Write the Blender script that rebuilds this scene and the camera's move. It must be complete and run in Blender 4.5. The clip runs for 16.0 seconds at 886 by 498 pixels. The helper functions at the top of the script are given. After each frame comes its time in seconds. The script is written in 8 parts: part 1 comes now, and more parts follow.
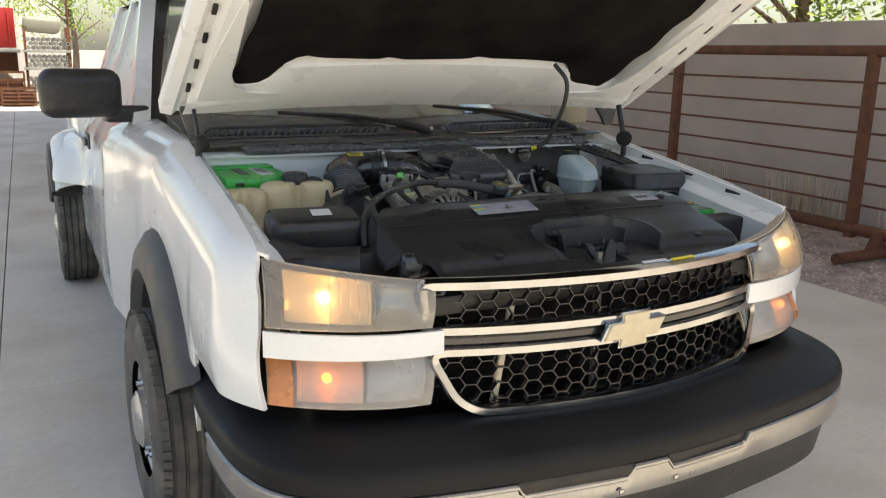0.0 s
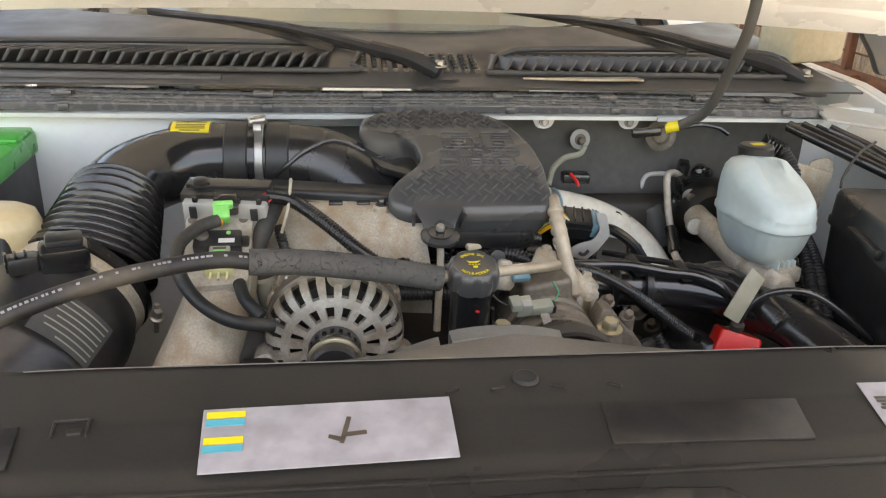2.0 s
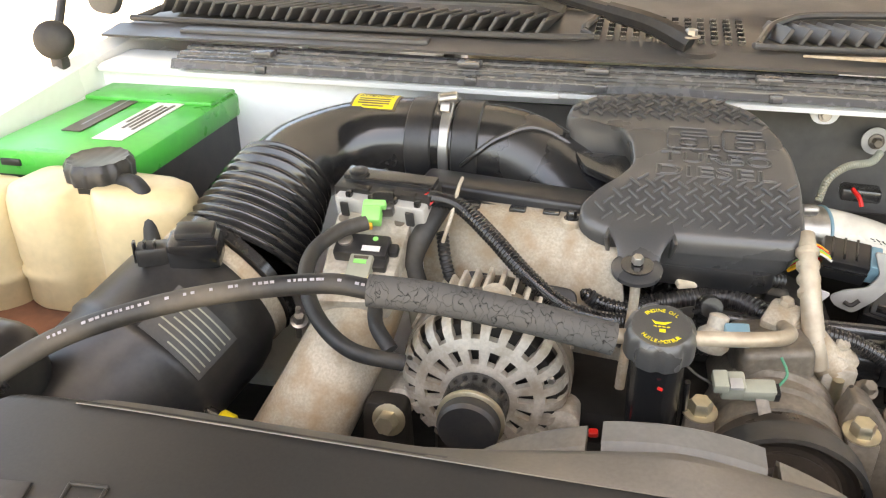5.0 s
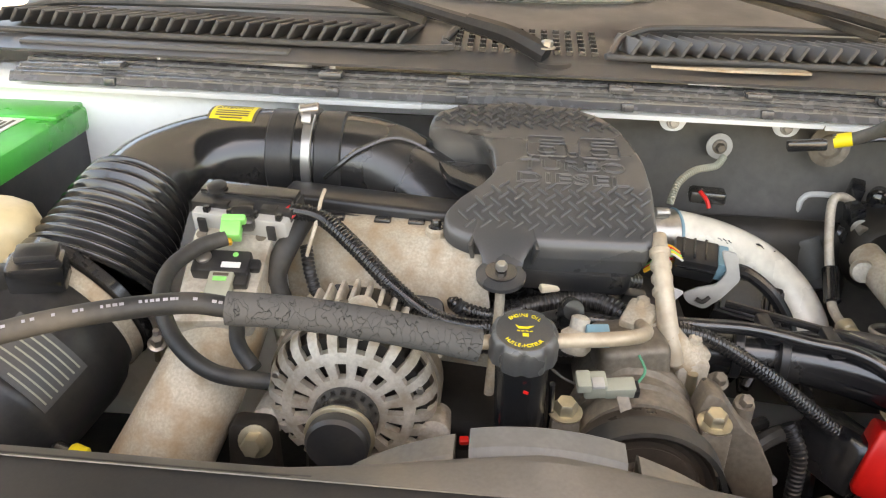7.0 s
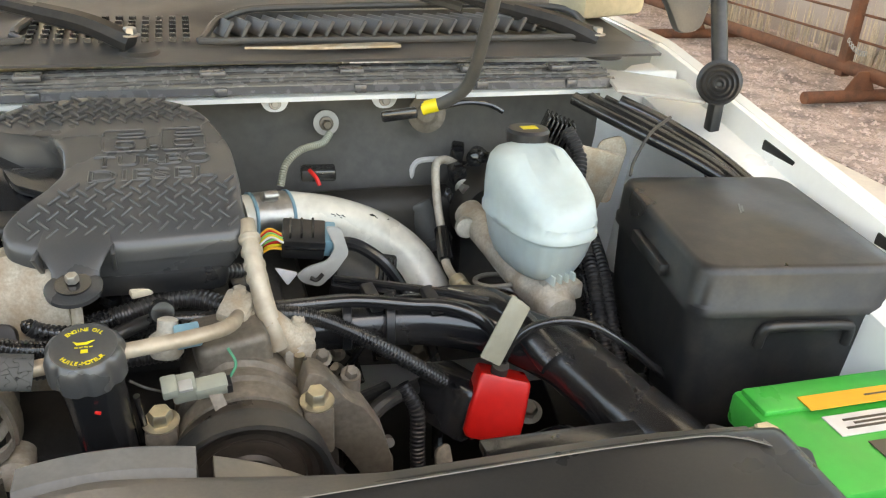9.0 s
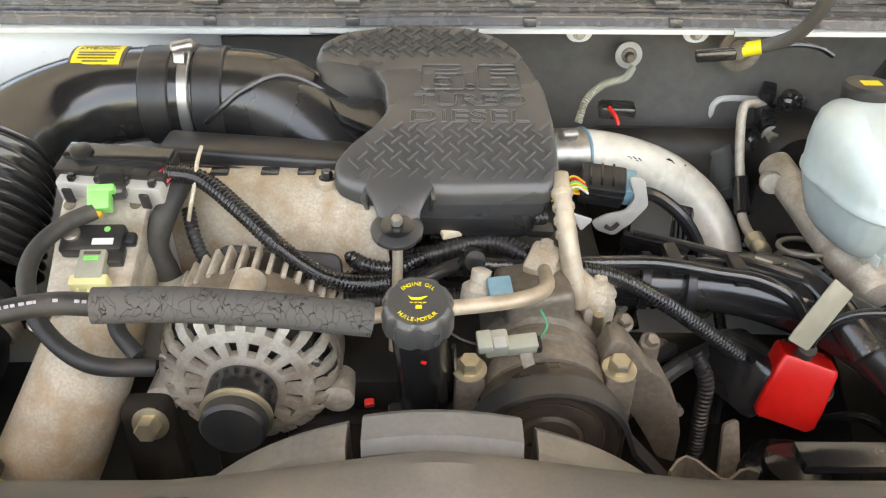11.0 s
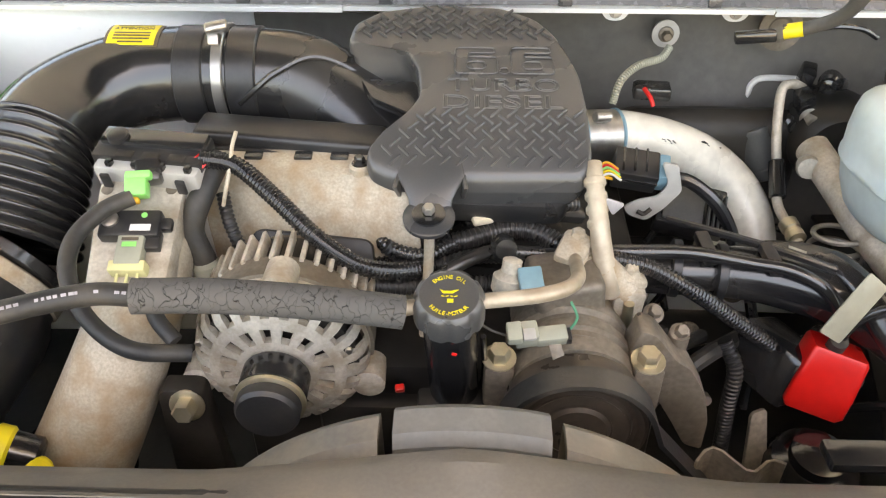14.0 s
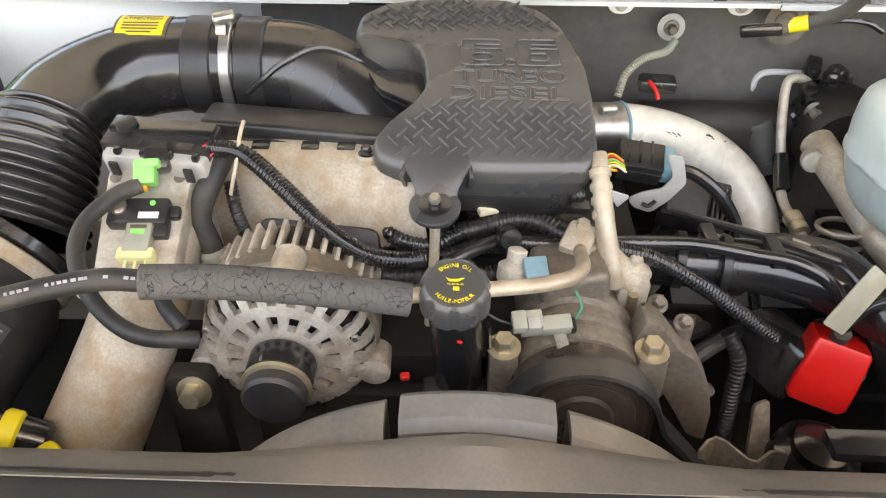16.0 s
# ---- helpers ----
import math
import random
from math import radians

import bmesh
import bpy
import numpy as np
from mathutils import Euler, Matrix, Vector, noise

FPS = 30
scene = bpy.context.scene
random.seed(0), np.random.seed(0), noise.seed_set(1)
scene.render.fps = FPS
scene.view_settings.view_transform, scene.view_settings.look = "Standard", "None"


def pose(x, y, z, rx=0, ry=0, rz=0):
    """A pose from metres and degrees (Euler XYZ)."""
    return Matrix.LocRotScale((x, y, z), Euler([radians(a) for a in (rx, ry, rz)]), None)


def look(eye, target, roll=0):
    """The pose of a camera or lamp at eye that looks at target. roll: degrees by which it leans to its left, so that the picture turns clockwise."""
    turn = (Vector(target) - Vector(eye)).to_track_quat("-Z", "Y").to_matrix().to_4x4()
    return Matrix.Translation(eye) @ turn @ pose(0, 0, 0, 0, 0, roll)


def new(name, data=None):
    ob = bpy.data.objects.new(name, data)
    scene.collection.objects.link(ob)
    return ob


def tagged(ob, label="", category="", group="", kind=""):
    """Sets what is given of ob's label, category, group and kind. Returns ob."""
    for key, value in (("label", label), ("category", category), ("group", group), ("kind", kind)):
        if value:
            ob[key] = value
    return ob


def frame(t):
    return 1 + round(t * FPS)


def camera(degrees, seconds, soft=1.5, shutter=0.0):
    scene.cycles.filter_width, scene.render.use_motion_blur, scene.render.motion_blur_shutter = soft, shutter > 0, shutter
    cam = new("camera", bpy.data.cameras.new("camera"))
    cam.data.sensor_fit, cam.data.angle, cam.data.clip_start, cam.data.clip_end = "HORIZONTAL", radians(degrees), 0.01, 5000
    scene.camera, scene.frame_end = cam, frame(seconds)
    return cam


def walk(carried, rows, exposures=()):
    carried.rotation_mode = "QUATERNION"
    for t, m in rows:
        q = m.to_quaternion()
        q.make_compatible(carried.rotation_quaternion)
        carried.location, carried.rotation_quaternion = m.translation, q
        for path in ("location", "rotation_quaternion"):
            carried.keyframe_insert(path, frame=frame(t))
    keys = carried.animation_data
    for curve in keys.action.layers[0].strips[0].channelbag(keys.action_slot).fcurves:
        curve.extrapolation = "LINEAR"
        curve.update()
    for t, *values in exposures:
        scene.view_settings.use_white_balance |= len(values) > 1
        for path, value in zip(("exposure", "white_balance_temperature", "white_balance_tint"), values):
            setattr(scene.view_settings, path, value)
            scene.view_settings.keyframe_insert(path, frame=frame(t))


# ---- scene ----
cam = camera(56.9, 16.0, soft=1.2)
PATH = [
    (0, (-1.375, -1.731, 1.672), (-0.492, 0.003, 1.207), 1.2),
    (0.5, (-1.037, -1.32, 1.65), (-0.23, 0.446, 1.17), 1.9),
    (1, (-0.641, -0.973, 1.64), (0.03, 0.841, 1.133), 2.4),
    (1.5, (-0.331, -0.581, 1.636), (0.151, 1.258, 1.015), 2.8),
    (2, (-0.112, -0.246, 1.638), (0.142, 1.585, 0.872), 2.3),
    (2.5, (0.065, -0.06, 1.626), (0.126, 1.745, 0.767), 1.3),
    (3, (0.084, 0.015, 1.627), (0.041, 1.786, 0.698), 0.5),
    (3.5, (0.071, 0.025, 1.628), (-0.068, 1.785, 0.688), -0.0),
    (4, (0.048, 0.019, 1.631), (-0.201, 1.77, 0.696), -0.3),
    (4.5, (0.025, 0.007, 1.632), (-0.352, 1.745, 0.717), -0.4),
    (4.7, (0.015, 0.001, 1.633), (-0.413, 1.733, 0.728), -0.4),
    (6.8, (0.003, 0.001, 1.63), (-0.237, 1.785, 0.759), 1.8),
    (7, (0.023, 0.01, 1.628), (-0.113, 1.807, 0.761), 1.8),
    (7.5, (0.072, 0.019, 1.631), (0.211, 1.813, 0.758), 2.4),
    (8, (0.114, 0.025, 1.63), (0.486, 1.788, 0.762), 2.8),
    (8.5, (0.149, 0.022, 1.628), (0.662, 1.751, 0.763), 2.9),
    (9, (0.159, 0.023, 1.624), (0.702, 1.739, 0.75), 3.0),
    (9.5, (0.136, 0.026, 1.629), (0.551, 1.757, 0.718), 2.6),
    (10, (0.078, 0.027, 1.649), (0.326, 1.757, 0.677), 2.1),
    (10.2, (0.067, 0.04, 1.655), (0.252, 1.755, 0.644), 1.8),
    (12.3, (0.066, 0.125, 1.711), (0.018, 1.711, 0.494), -0.4),
    (12.5, (0.066, 0.122, 1.709), (0.018, 1.709, 0.493), -0.4),
    (13, (0.065, 0.115, 1.71), (0.015, 1.7, 0.49), -0.3),
    (13.5, (0.062, 0.111, 1.713), (0.017, 1.692, 0.489), -0.1),
    (14, (0.062, 0.112, 1.711), (0.014, 1.692, 0.485), -0.1),
    (14.5, (0.06, 0.106, 1.714), (0.01, 1.687, 0.49), -0.0),
    (15, (0.06, 0.106, 1.712), (0.007, 1.685, 0.485), 0.0),
    (15.5, (0.058, 0.105, 1.71), (0.008, 1.683, 0.481), 0.2),
    (16, (0.059, 0.103, 1.708), (0.005, 1.678, 0.477), 0.1),
]
EXPOSURES = [(0, 0.82, 7600, 7), (1, 0.92, 8000, 9), (1.5, 1.68, 8500, 10), (2, 2.38, 9300, 12), (3, 3.04, 10000, 13), (4.5, 3.14, 9900, 13), (7, 3.00, 9800, 13), (9, 2.80, 9200, 7), (10, 2.92, 9400, 8), (12.5, 3.16, 9900, 13), (16, 3.14, 9800, 13)]
walk(cam, [(t, look(eye, target, roll)) for t, eye, target, roll in PATH], EXPOSURES)

# ---- light ----
SUN_EL, SUN_AZ = 75.0, 150.0
world = bpy.data.worlds.new("sky")
scene.world = world
world.use_nodes = True
wn, wl = world.node_tree.nodes, world.node_tree.links
wn.clear()
sky = wn.new("ShaderNodeTexSky")
sky.sky_type, sky.sun_disc = 'NISHITA', False
sky.sun_elevation, sky.sun_rotation = radians(SUN_EL), radians(SUN_AZ)
sky.air_density, sky.dust_density = 1.0, 2.0
bg = wn.new("ShaderNodeBackground")
bg.inputs["Strength"].default_value = 0.148
wout = wn.new("ShaderNodeOutputWorld")
wl.new(sky.outputs[0], bg.inputs["Color"])
wl.new(bg.outputs[0], wout.inputs["Surface"])
sun = new("sun", bpy.data.lights.new("sun", 'SUN'))
sun.data.energy, sun.data.angle, sun.data.color = 4.3, radians(0.6), (1.0, 0.95, 0.86)
az, el = radians(SUN_AZ), radians(SUN_EL)
sun_way = Vector((math.sin(az) * math.cos(el), math.cos(az) * math.cos(el), math.sin(el)))
sun.matrix_basis = look(sun_way * 40, (0, 0, 0))


# ---- materials ----
def mat(name, col, rough=0.5, metal=0.0, var=0.12, scale=6.0, fine=80.0, bump=0.15, dist=0.0015, dirt=None, dirt_amount=0.0,
        dirt_scale=9.0, coat=0.0, per_piece=0.0, trans=0.0, sss=0.0, spec=0.5, stretch=(1, 1, 1), rough_var=0.12):
    """A principled surface with two scales of colour variation, optional dirt, and fine relief."""
    m = bpy.data.materials.new(name)
    m.use_nodes = True
    n, l = m.node_tree.nodes, m.node_tree.links
    p = n["Principled BSDF"]
    p.inputs["Metallic"].default_value = metal
    p.inputs["Specular IOR Level"].default_value = spec
    if coat:
        p.inputs["Coat Weight"].default_value = coat
        p.inputs["Coat Roughness"].default_value = 0.05
    if trans:
        p.inputs["Transmission Weight"].default_value = trans
    if sss:
        p.inputs["Subsurface Weight"].default_value = sss
        p.inputs["Subsurface Radius"].default_value = (0.02, 0.015, 0.01)
    tc = n.new("ShaderNodeTexCoord")
    mp = n.new("ShaderNodeMapping")
    mp.inputs["Scale"].default_value = stretch
    l.new(tc.outputs["Object"], mp.inputs["Vector"])

    def noise_node(s, detail=6.0):
        t = n.new("ShaderNodeTexNoise")
        t.inputs["Scale"].default_value, t.inputs["Detail"].default_value = s, detail
        l.new(mp.outputs[0], t.inputs["Vector"])
        return t.outputs["Fac"]

    def ramp(fac, a, b, lo=0.3, hi=0.7):
        r = n.new("ShaderNodeMapRange")
        r.inputs["From Min"].default_value, r.inputs["From Max"].default_value = lo, hi
        r.inputs["To Min"].default_value, r.inputs["To Max"].default_value = a, b
        l.new(fac, r.inputs["Value"])
        return r.outputs[0]

    big, small = noise_node(scale), noise_node(fine, 3.0)
    mul = n.new("ShaderNodeMath")
    mul.operation = 'MULTIPLY'
    l.new(ramp(big, 1 - var, 1 + var), mul.inputs[0])
    l.new(ramp(small, 1 - var * 0.6, 1 + var * 0.6), mul.inputs[1])
    fac = mul.outputs[0]
    if per_piece:
        oi = n.new("ShaderNodeObjectInfo")
        m2 = n.new("ShaderNodeMath")
        m2.operation = 'MULTIPLY'
        l.new(fac, m2.inputs[0])
        l.new(ramp(oi.outputs["Random"], 1 - per_piece, 1 + per_piece, 0, 1), m2.inputs[1])
        fac = m2.outputs[0]
    mixc = n.new("ShaderNodeVectorMath")
    mixc.operation = 'SCALE'
    mixc.inputs[0].default_value = col[:3]
    l.new(fac, mixc.inputs["Scale"])
    out = mixc.outputs[0]
    if dirt and dirt_amount:
        d = n.new("ShaderNodeMix")
        d.data_type = 'RGBA'
        l.new(ramp(noise_node(dirt_scale, 9.0), 0.0, dirt_amount, 0.42, 0.68), d.inputs[0])
        l.new(out, d.inputs[6])
        d.inputs[7].default_value = (*dirt, 1)
        out = d.outputs[2]
    l.new(out, p.inputs["Base Color"])
    l.new(ramp(big, max(0.02, rough - rough_var), min(1.0, rough + rough_var)), p.inputs["Roughness"])
    if bump:
        b = n.new("ShaderNodeBump")
        b.inputs["Strength"].default_value, b.inputs["Distance"].default_value = bump, dist
        l.new(small, b.inputs["Height"])
        l.new(b.outputs[0], p.inputs["Normal"])
    return m


def glowing(name, col, strength):
    m = bpy.data.materials.new(name)
    m.use_nodes = True
    p = m.node_tree.nodes["Principled BSDF"]
    p.inputs["Base Color"].default_value = (*col, 1)
    p.inputs["Emission Color"].default_value = (*col, 1)
    p.inputs["Emission Strength"].default_value = strength
    return m


DUST = (0.30, 0.24, 0.17)
WHITE = mat("white_paint", (0.78, 0.79, 0.78), 0.22, var=0.03, scale=2.0, bump=0.02, coat=0.6, dirt=(0.55, 0.50, 0.42), dirt_amount=0.12, dirt_scale=4)
WHITE_IN = mat("white_inner_paint", (0.86, 0.865, 0.85), 0.32, var=0.02, scale=5, bump=0.03, dirt=(0.70, 0.65, 0.58), dirt_amount=0.05, dirt_scale=9)
FELT = mat("hood_felt", (0.012, 0.011, 0.010), 0.95, var=0.5, scale=7, fine=160, bump=0.5, spec=0.1)
BLACK = mat("black_plastic", (0.018, 0.018, 0.019), 0.38, var=0.25, scale=7, fine=220, bump=0.10, dist=0.0006, dirt=DUST, dirt_amount=0.05, dirt_scale=40)
BLACK_GLOSS = mat("black_gloss_plastic", (0.015, 0.015, 0.016), 0.20, var=0.2, scale=9, fine=200, bump=0.05, dirt=DUST, dirt_amount=0.04, spec=0.8)
COVER = mat("engine_cover_plastic", (0.054, 0.054, 0.055), 0.31, var=0.12, scale=6, fine=600, bump=0.10, dist=0.0003, dirt=DUST, dirt_amount=0.08, dirt_scale=7, spec=0.65)
ARCH_GREY = mat("pale_shroud_plastic", (0.16, 0.158, 0.150), 0.45, var=0.15, scale=9, fine=200, bump=0.2, dist=0.0006, dirt=(0.10, 0.095, 0.085), dirt_amount=0.4, dirt_scale=25)
ARCH_SIDE = mat("dusty_shroud_plastic", (0.125, 0.115, 0.100), 0.55, var=0.2, scale=9, fine=200, bump=0.2, dist=0.0006, dirt=DUST, dirt_amount=0.45, dirt_scale=12)
SHROUD = mat("shroud_plastic", (0.029, 0.0275, 0.026), 0.34, var=0.12, scale=4, fine=350, bump=0.10, dist=0.0005, dirt=DUST, dirt_amount=0.02, dirt_scale=9, spec=0.2)
GREYPL = mat("grey_flare_plastic", (0.055, 0.057, 0.058), 0.5, var=0.15, scale=4, fine=300, bump=0.2, dist=0.0006, dirt=DUST, dirt_amount=0.12)
BAR = mat("dull_chrome", (0.40, 0.39, 0.37), 0.36, metal=0.8, var=0.1, scale=6, bump=0.05, dirt=(0.24, 0.21, 0.18), dirt_amount=0.4, dirt_scale=5)
BUMPER = mat("bumper_plastic", (0.013, 0.0135, 0.014), 0.46, var=0.12, scale=3, fine=300, bump=0.12, dist=0.0006, dirt=DUST, dirt_amount=0.02, dirt_scale=3, spec=0.16)
RUBBER = mat("rubber", (0.020, 0.020, 0.020), 0.62, var=0.3, scale=9, fine=150, bump=0.3, dirt=DUST, dirt_amount=0.25)
TYRE = mat("tyre_rubber", (0.075, 0.072, 0.068), 0.75, var=0.25, scale=7, fine=90, bump=0.35, dirt=(0.26, 0.22, 0.17), dirt_amount=0.5, dirt_scale=8)
FOAM = mat("cracked_foam", (0.055, 0.053, 0.050), 0.9, var=0.35, scale=14, fine=60, bump=0.8, dist=0.003, stretch=(0.5, 1, 1))
FN = FOAM.node_tree.nodes
FL = FOAM.node_tree.links
crack = FN.new("ShaderNodeTexVoronoi")
crack.feature = 'DISTANCE_TO_EDGE'
crack.inputs["Scale"].default_value = 85.0
warp = FN.new("ShaderNodeTexNoise")
warp.inputs["Scale"].default_value = 60.0
coord = FN.new("ShaderNodeTexCoord")
shake = FN.new("ShaderNodeVectorMath")
shake.operation = 'MULTIPLY_ADD'
shake.inputs[1].default_value = (0.030, 0.030, 0.030)
FL.new(coord.outputs["Object"], warp.inputs["Vector"])
FL.new(warp.outputs["Color"], shake.inputs[0])
FL.new(coord.outputs["Object"], shake.inputs[2])
pull = FN.new("ShaderNodeMapping")
pull.inputs["Scale"].default_value = (1.7, 0.7, 0.7)
FL.new(shake.outputs[0], pull.inputs["Vector"])
FL.new(pull.outputs[0], crack.inputs["Vector"])
edge = FN.new("ShaderNodeMapRange")
edge.inputs["From Min"].default_value, edge.inputs["From Max"].default_value = 0.002, 0.022
edge.inputs["To Min"].default_value = 0.22
FL.new(crack.outputs["Distance"], edge.inputs["Value"])
tint = FN.new("ShaderNodeVectorMath")
tint.operation = 'SCALE'
tint.inputs[0].default_value = (0.075, 0.072, 0.068)
FL.new(edge.outputs[0], tint.inputs["Scale"])
FL.new(tint.outputs[0], FN["Principled BSDF"].inputs["Base Color"])
dent = FN.new("ShaderNodeBump")
dent.inputs["Strength"].default_value, dent.inputs["Distance"].default_value = 0.9, 0.003
FL.new(edge.outputs[0], dent.inputs["Height"])
FL.new(dent.outputs[0], FN["Principled BSDF"].inputs["Normal"])
CHROME = mat("chrome", (0.44, 0.44, 0.44), 0.15, metal=1.0, var=0.10, scale=8, bump=0.02, rough_var=0.10)
STEEL = mat("bare_steel", (0.42, 0.40, 0.37), 0.4, metal=0.9, var=0.18, scale=20, bump=0.15, dirt=DUST, dirt_amount=0.4)
GOLDBOLT = mat("zinc_bolt", (0.56, 0.50, 0.36), 0.38, metal=0.85, var=0.15, scale=25, dirt=DUST, dirt_amount=0.35)
ALU = mat("cast_aluminium", (0.52, 0.475, 0.405), 0.5, metal=0.3, var=0.2, scale=14, fine=260, bump=0.45, dist=0.0012, dirt=(0.27, 0.20, 0.13), dirt_amount=0.65, dirt_scale=42)
ALU_TAN = mat("dusty_aluminium", (0.43, 0.375, 0.295), 0.6, metal=0.15, var=0.26, scale=8, fine=340, bump=0.3, dist=0.001, dirt=(0.33, 0.22, 0.125), dirt_amount=0.75, dirt_scale=34)
ALU_DARK = mat("grimy_aluminium", (0.25, 0.215, 0.175), 0.6, metal=0.5, var=0.3, scale=14, fine=150, bump=0.4, dirt=(0.10, 0.075, 0.05), dirt_amount=0.8)
PIPE_SILVER = mat("painted_silver_pipe", (0.80, 0.765, 0.67), 0.26, metal=0.05, var=0.08, scale=9, bump=0.06, dirt=(0.16, 0.13, 0.10), dirt_amount=0.35, dirt_scale=22)
PIPE_TAN = mat("dusty_ac_pipe", (0.46, 0.395, 0.31), 0.5, metal=0.4, var=0.18, scale=30, bump=0.2, dirt=(0.24, 0.16, 0.095), dirt_amount=0.6, dirt_scale=22)
GREASE = mat("brown_greasy_steel", (0.085, 0.066, 0.052), 0.36, metal=0.35, var=0.3, scale=16, fine=120, bump=0.2, dirt=(0.03, 0.022, 0.016), dirt_amount=0.5, dirt_scale=30)
LIP_PALE = mat("pale_lip_plastic", (0.115, 0.104, 0.092), 0.5, var=0.15, scale=6, fine=300, bump=0.15, dist=0.0005, dirt=DUST, dirt_amount=0.25, dirt_scale=10)
# near black for grime, and for shade inside slots, holes and gaps
GRIME_SHADE = mat("grime_and_shade", (0.011, 0.010, 0.009), 0.5, var=0.5, scale=10, fine=70, bump=0.5, dirt=(0.055, 0.042, 0.030), dirt_amount=0.4)
FIREWALL = mat("firewall_pad", (0.105, 0.098, 0.090), 0.7, var=0.2, scale=5, fine=60, bump=0.4, dist=0.002, dirt=(0.15, 0.13, 0.105), dirt_amount=0.5)
COWL = mat("cowl_plastic", (0.056, 0.055, 0.055), 0.42, var=0.10, scale=9, fine=300, bump=0.2, dist=0.0006, dirt=(0.15, 0.13, 0.115), dirt_amount=0.08, dirt_scale=12)
SEAL = mat("weather_seal", (0.070, 0.070, 0.073), 0.24, var=0.06, scale=60, bump=0.05, spec=0.7)
GREEN = mat("green_battery_plastic", (0.02, 0.42, 0.06), 0.35, var=0.08, scale=12, bump=0.05, dirt=(0.20, 0.25, 0.12), dirt_amount=0.2)
RED = mat("red_plastic", (0.62, 0.012, 0.010), 0.35, var=0.08, scale=12, bump=0.05)
YELLOW = mat("yellow_label", (0.75, 0.60, 0.03), 0.5, var=0.05, scale=30, bump=0.02)
LABEL_WHITE = mat("white_label", (0.72, 0.70, 0.68), 0.5, var=0.06, scale=20, bump=0.02, dirt=DUST, dirt_amount=0.25)
LABEL_GREY = mat("grey_label", (0.34, 0.33, 0.36), 0.45, var=0.08, scale=30, bump=0.02, dirt=(0.10, 0.09, 0.08), dirt_amount=0.4, dirt_scale=25)
CYAN = mat("cyan_print", (0.05, 0.35, 0.45), 0.5, var=0.05, bump=0)
BLUE = mat("blue_clip", (0.16, 0.30, 0.36), 0.45, var=0.1, bump=0.03)
ORANGE = mat("orange_print", (0.85, 0.42, 0.04), 0.5, var=0.05, bump=0)
DARKPRINT = mat("dark_print", (0.09, 0.07, 0.05), 0.5, var=0.1, bump=0)
LIME = mat("green_connector", (0.20, 0.62, 0.16), 0.42, var=0.08, scale=30, bump=0.04)
WIRE_GREEN = mat("green_wire", (0.03, 0.22, 0.11), 0.45, var=0.05, bump=0.02)
TAG_TAN = mat("dusty_tag", (0.30, 0.285, 0.215), 0.5, var=0.12, scale=25, bump=0.05, dirt=DUST, dirt_amount=0.4)
CONN_GREY = mat("grey_connector", (0.30, 0.31, 0.25), 0.5, var=0.1, scale=30, bump=0.05, dirt=DUST, dirt_amount=0.4)
TANK = mat("aged_tank_plastic", (0.62, 0.50, 0.30), 0.42, var=0.12, scale=7, bump=0.06, sss=0.08, dirt=(0.45, 0.30, 0.16), dirt_amount=0.35, dirt_scale=5)
RESERVOIR = mat("milky_plastic", (0.46, 0.545, 0.555), 0.4, var=0.06, scale=9, bump=0.05, sss=0.25, dirt=(0.50, 0.47, 0.36), dirt_amount=0.4, dirt_scale=6)
RUST = mat("rusty_steel", (0.13, 0.055, 0.032), 0.8, metal=0.1, var=0.3, scale=7, fine=90, bump=0.4, dirt=(0.25, 0.10, 0.05), dirt_amount=0.5)
LENS = mat("hazy_headlamp_lens", (0.96, 0.92, 0.84), 0.26, var=0.04, scale=6, bump=0.05, trans=0.90, dirt=(0.85, 0.70, 0.48), dirt_amount=0.25, dirt_scale=5)
LENS_CLEAR = mat("clear_lamp_lens", (0.93, 0.92, 0.89), 0.2, var=0.06, scale=8, bump=0.05, trans=0.85)
MODGREY = mat("pale_module_plastic", (0.38, 0.37, 0.345), 0.5, var=0.08, scale=20, bump=0.08, dirt=DUST, dirt_amount=0.3)
PALE_YELLOW = mat("pale_yellow_plug", (0.62, 0.58, 0.30), 0.5, var=0.08, scale=30, bump=0.04)
REFLECTOR = mat("satin_reflector", (0.88, 0.76, 0.56), 0.42, metal=0.25, var=0.08, scale=40, bump=0.1)
LINER = mat("lamp_liner", (0.58, 0.46, 0.33), 0.5, var=0.08, scale=12, bump=0.05)
AMBER = mat("amber_lens", (0.88, 0.36, 0.14), 0.28, var=0.08, scale=14, bump=0.05, trans=0.3)
BADGE = mat("faded_badge", (0.66, 0.55, 0.36), 0.42, var=0.06, scale=20, bump=0.05)
LAMP_ON = glowing("lit_bulb", (1.0, 0.60, 0.24), 6.0)
AMBER_ON = glowing("lit_amber_bulb", (1.0, 0.22, 0.03), 4.0)
GLASS = mat("window_glass", (0.72, 0.76, 0.70), 0.04, var=0.02, bump=0.0, trans=0.9, rough_var=0.01)
# pale, half-diffuse base puts the panes' bright reflection into the colour
SIDE_GLASS = mat("side_window_glass", (0.82, 0.84, 0.82), 0.28, var=0.03, bump=0.0, trans=0.45, rough_var=0.01, spec=0.15)
# pale tan for the blades that imitate light sparkling through the screen
GLINT_BLADE = mat("dry_grass", (0.60, 0.50, 0.38), 0.7, var=0.3, scale=5, bump=0.05)
CABIN = mat("cabin_trim", (0.46, 0.41, 0.29), 0.8, var=0.15, scale=4, bump=0.1)
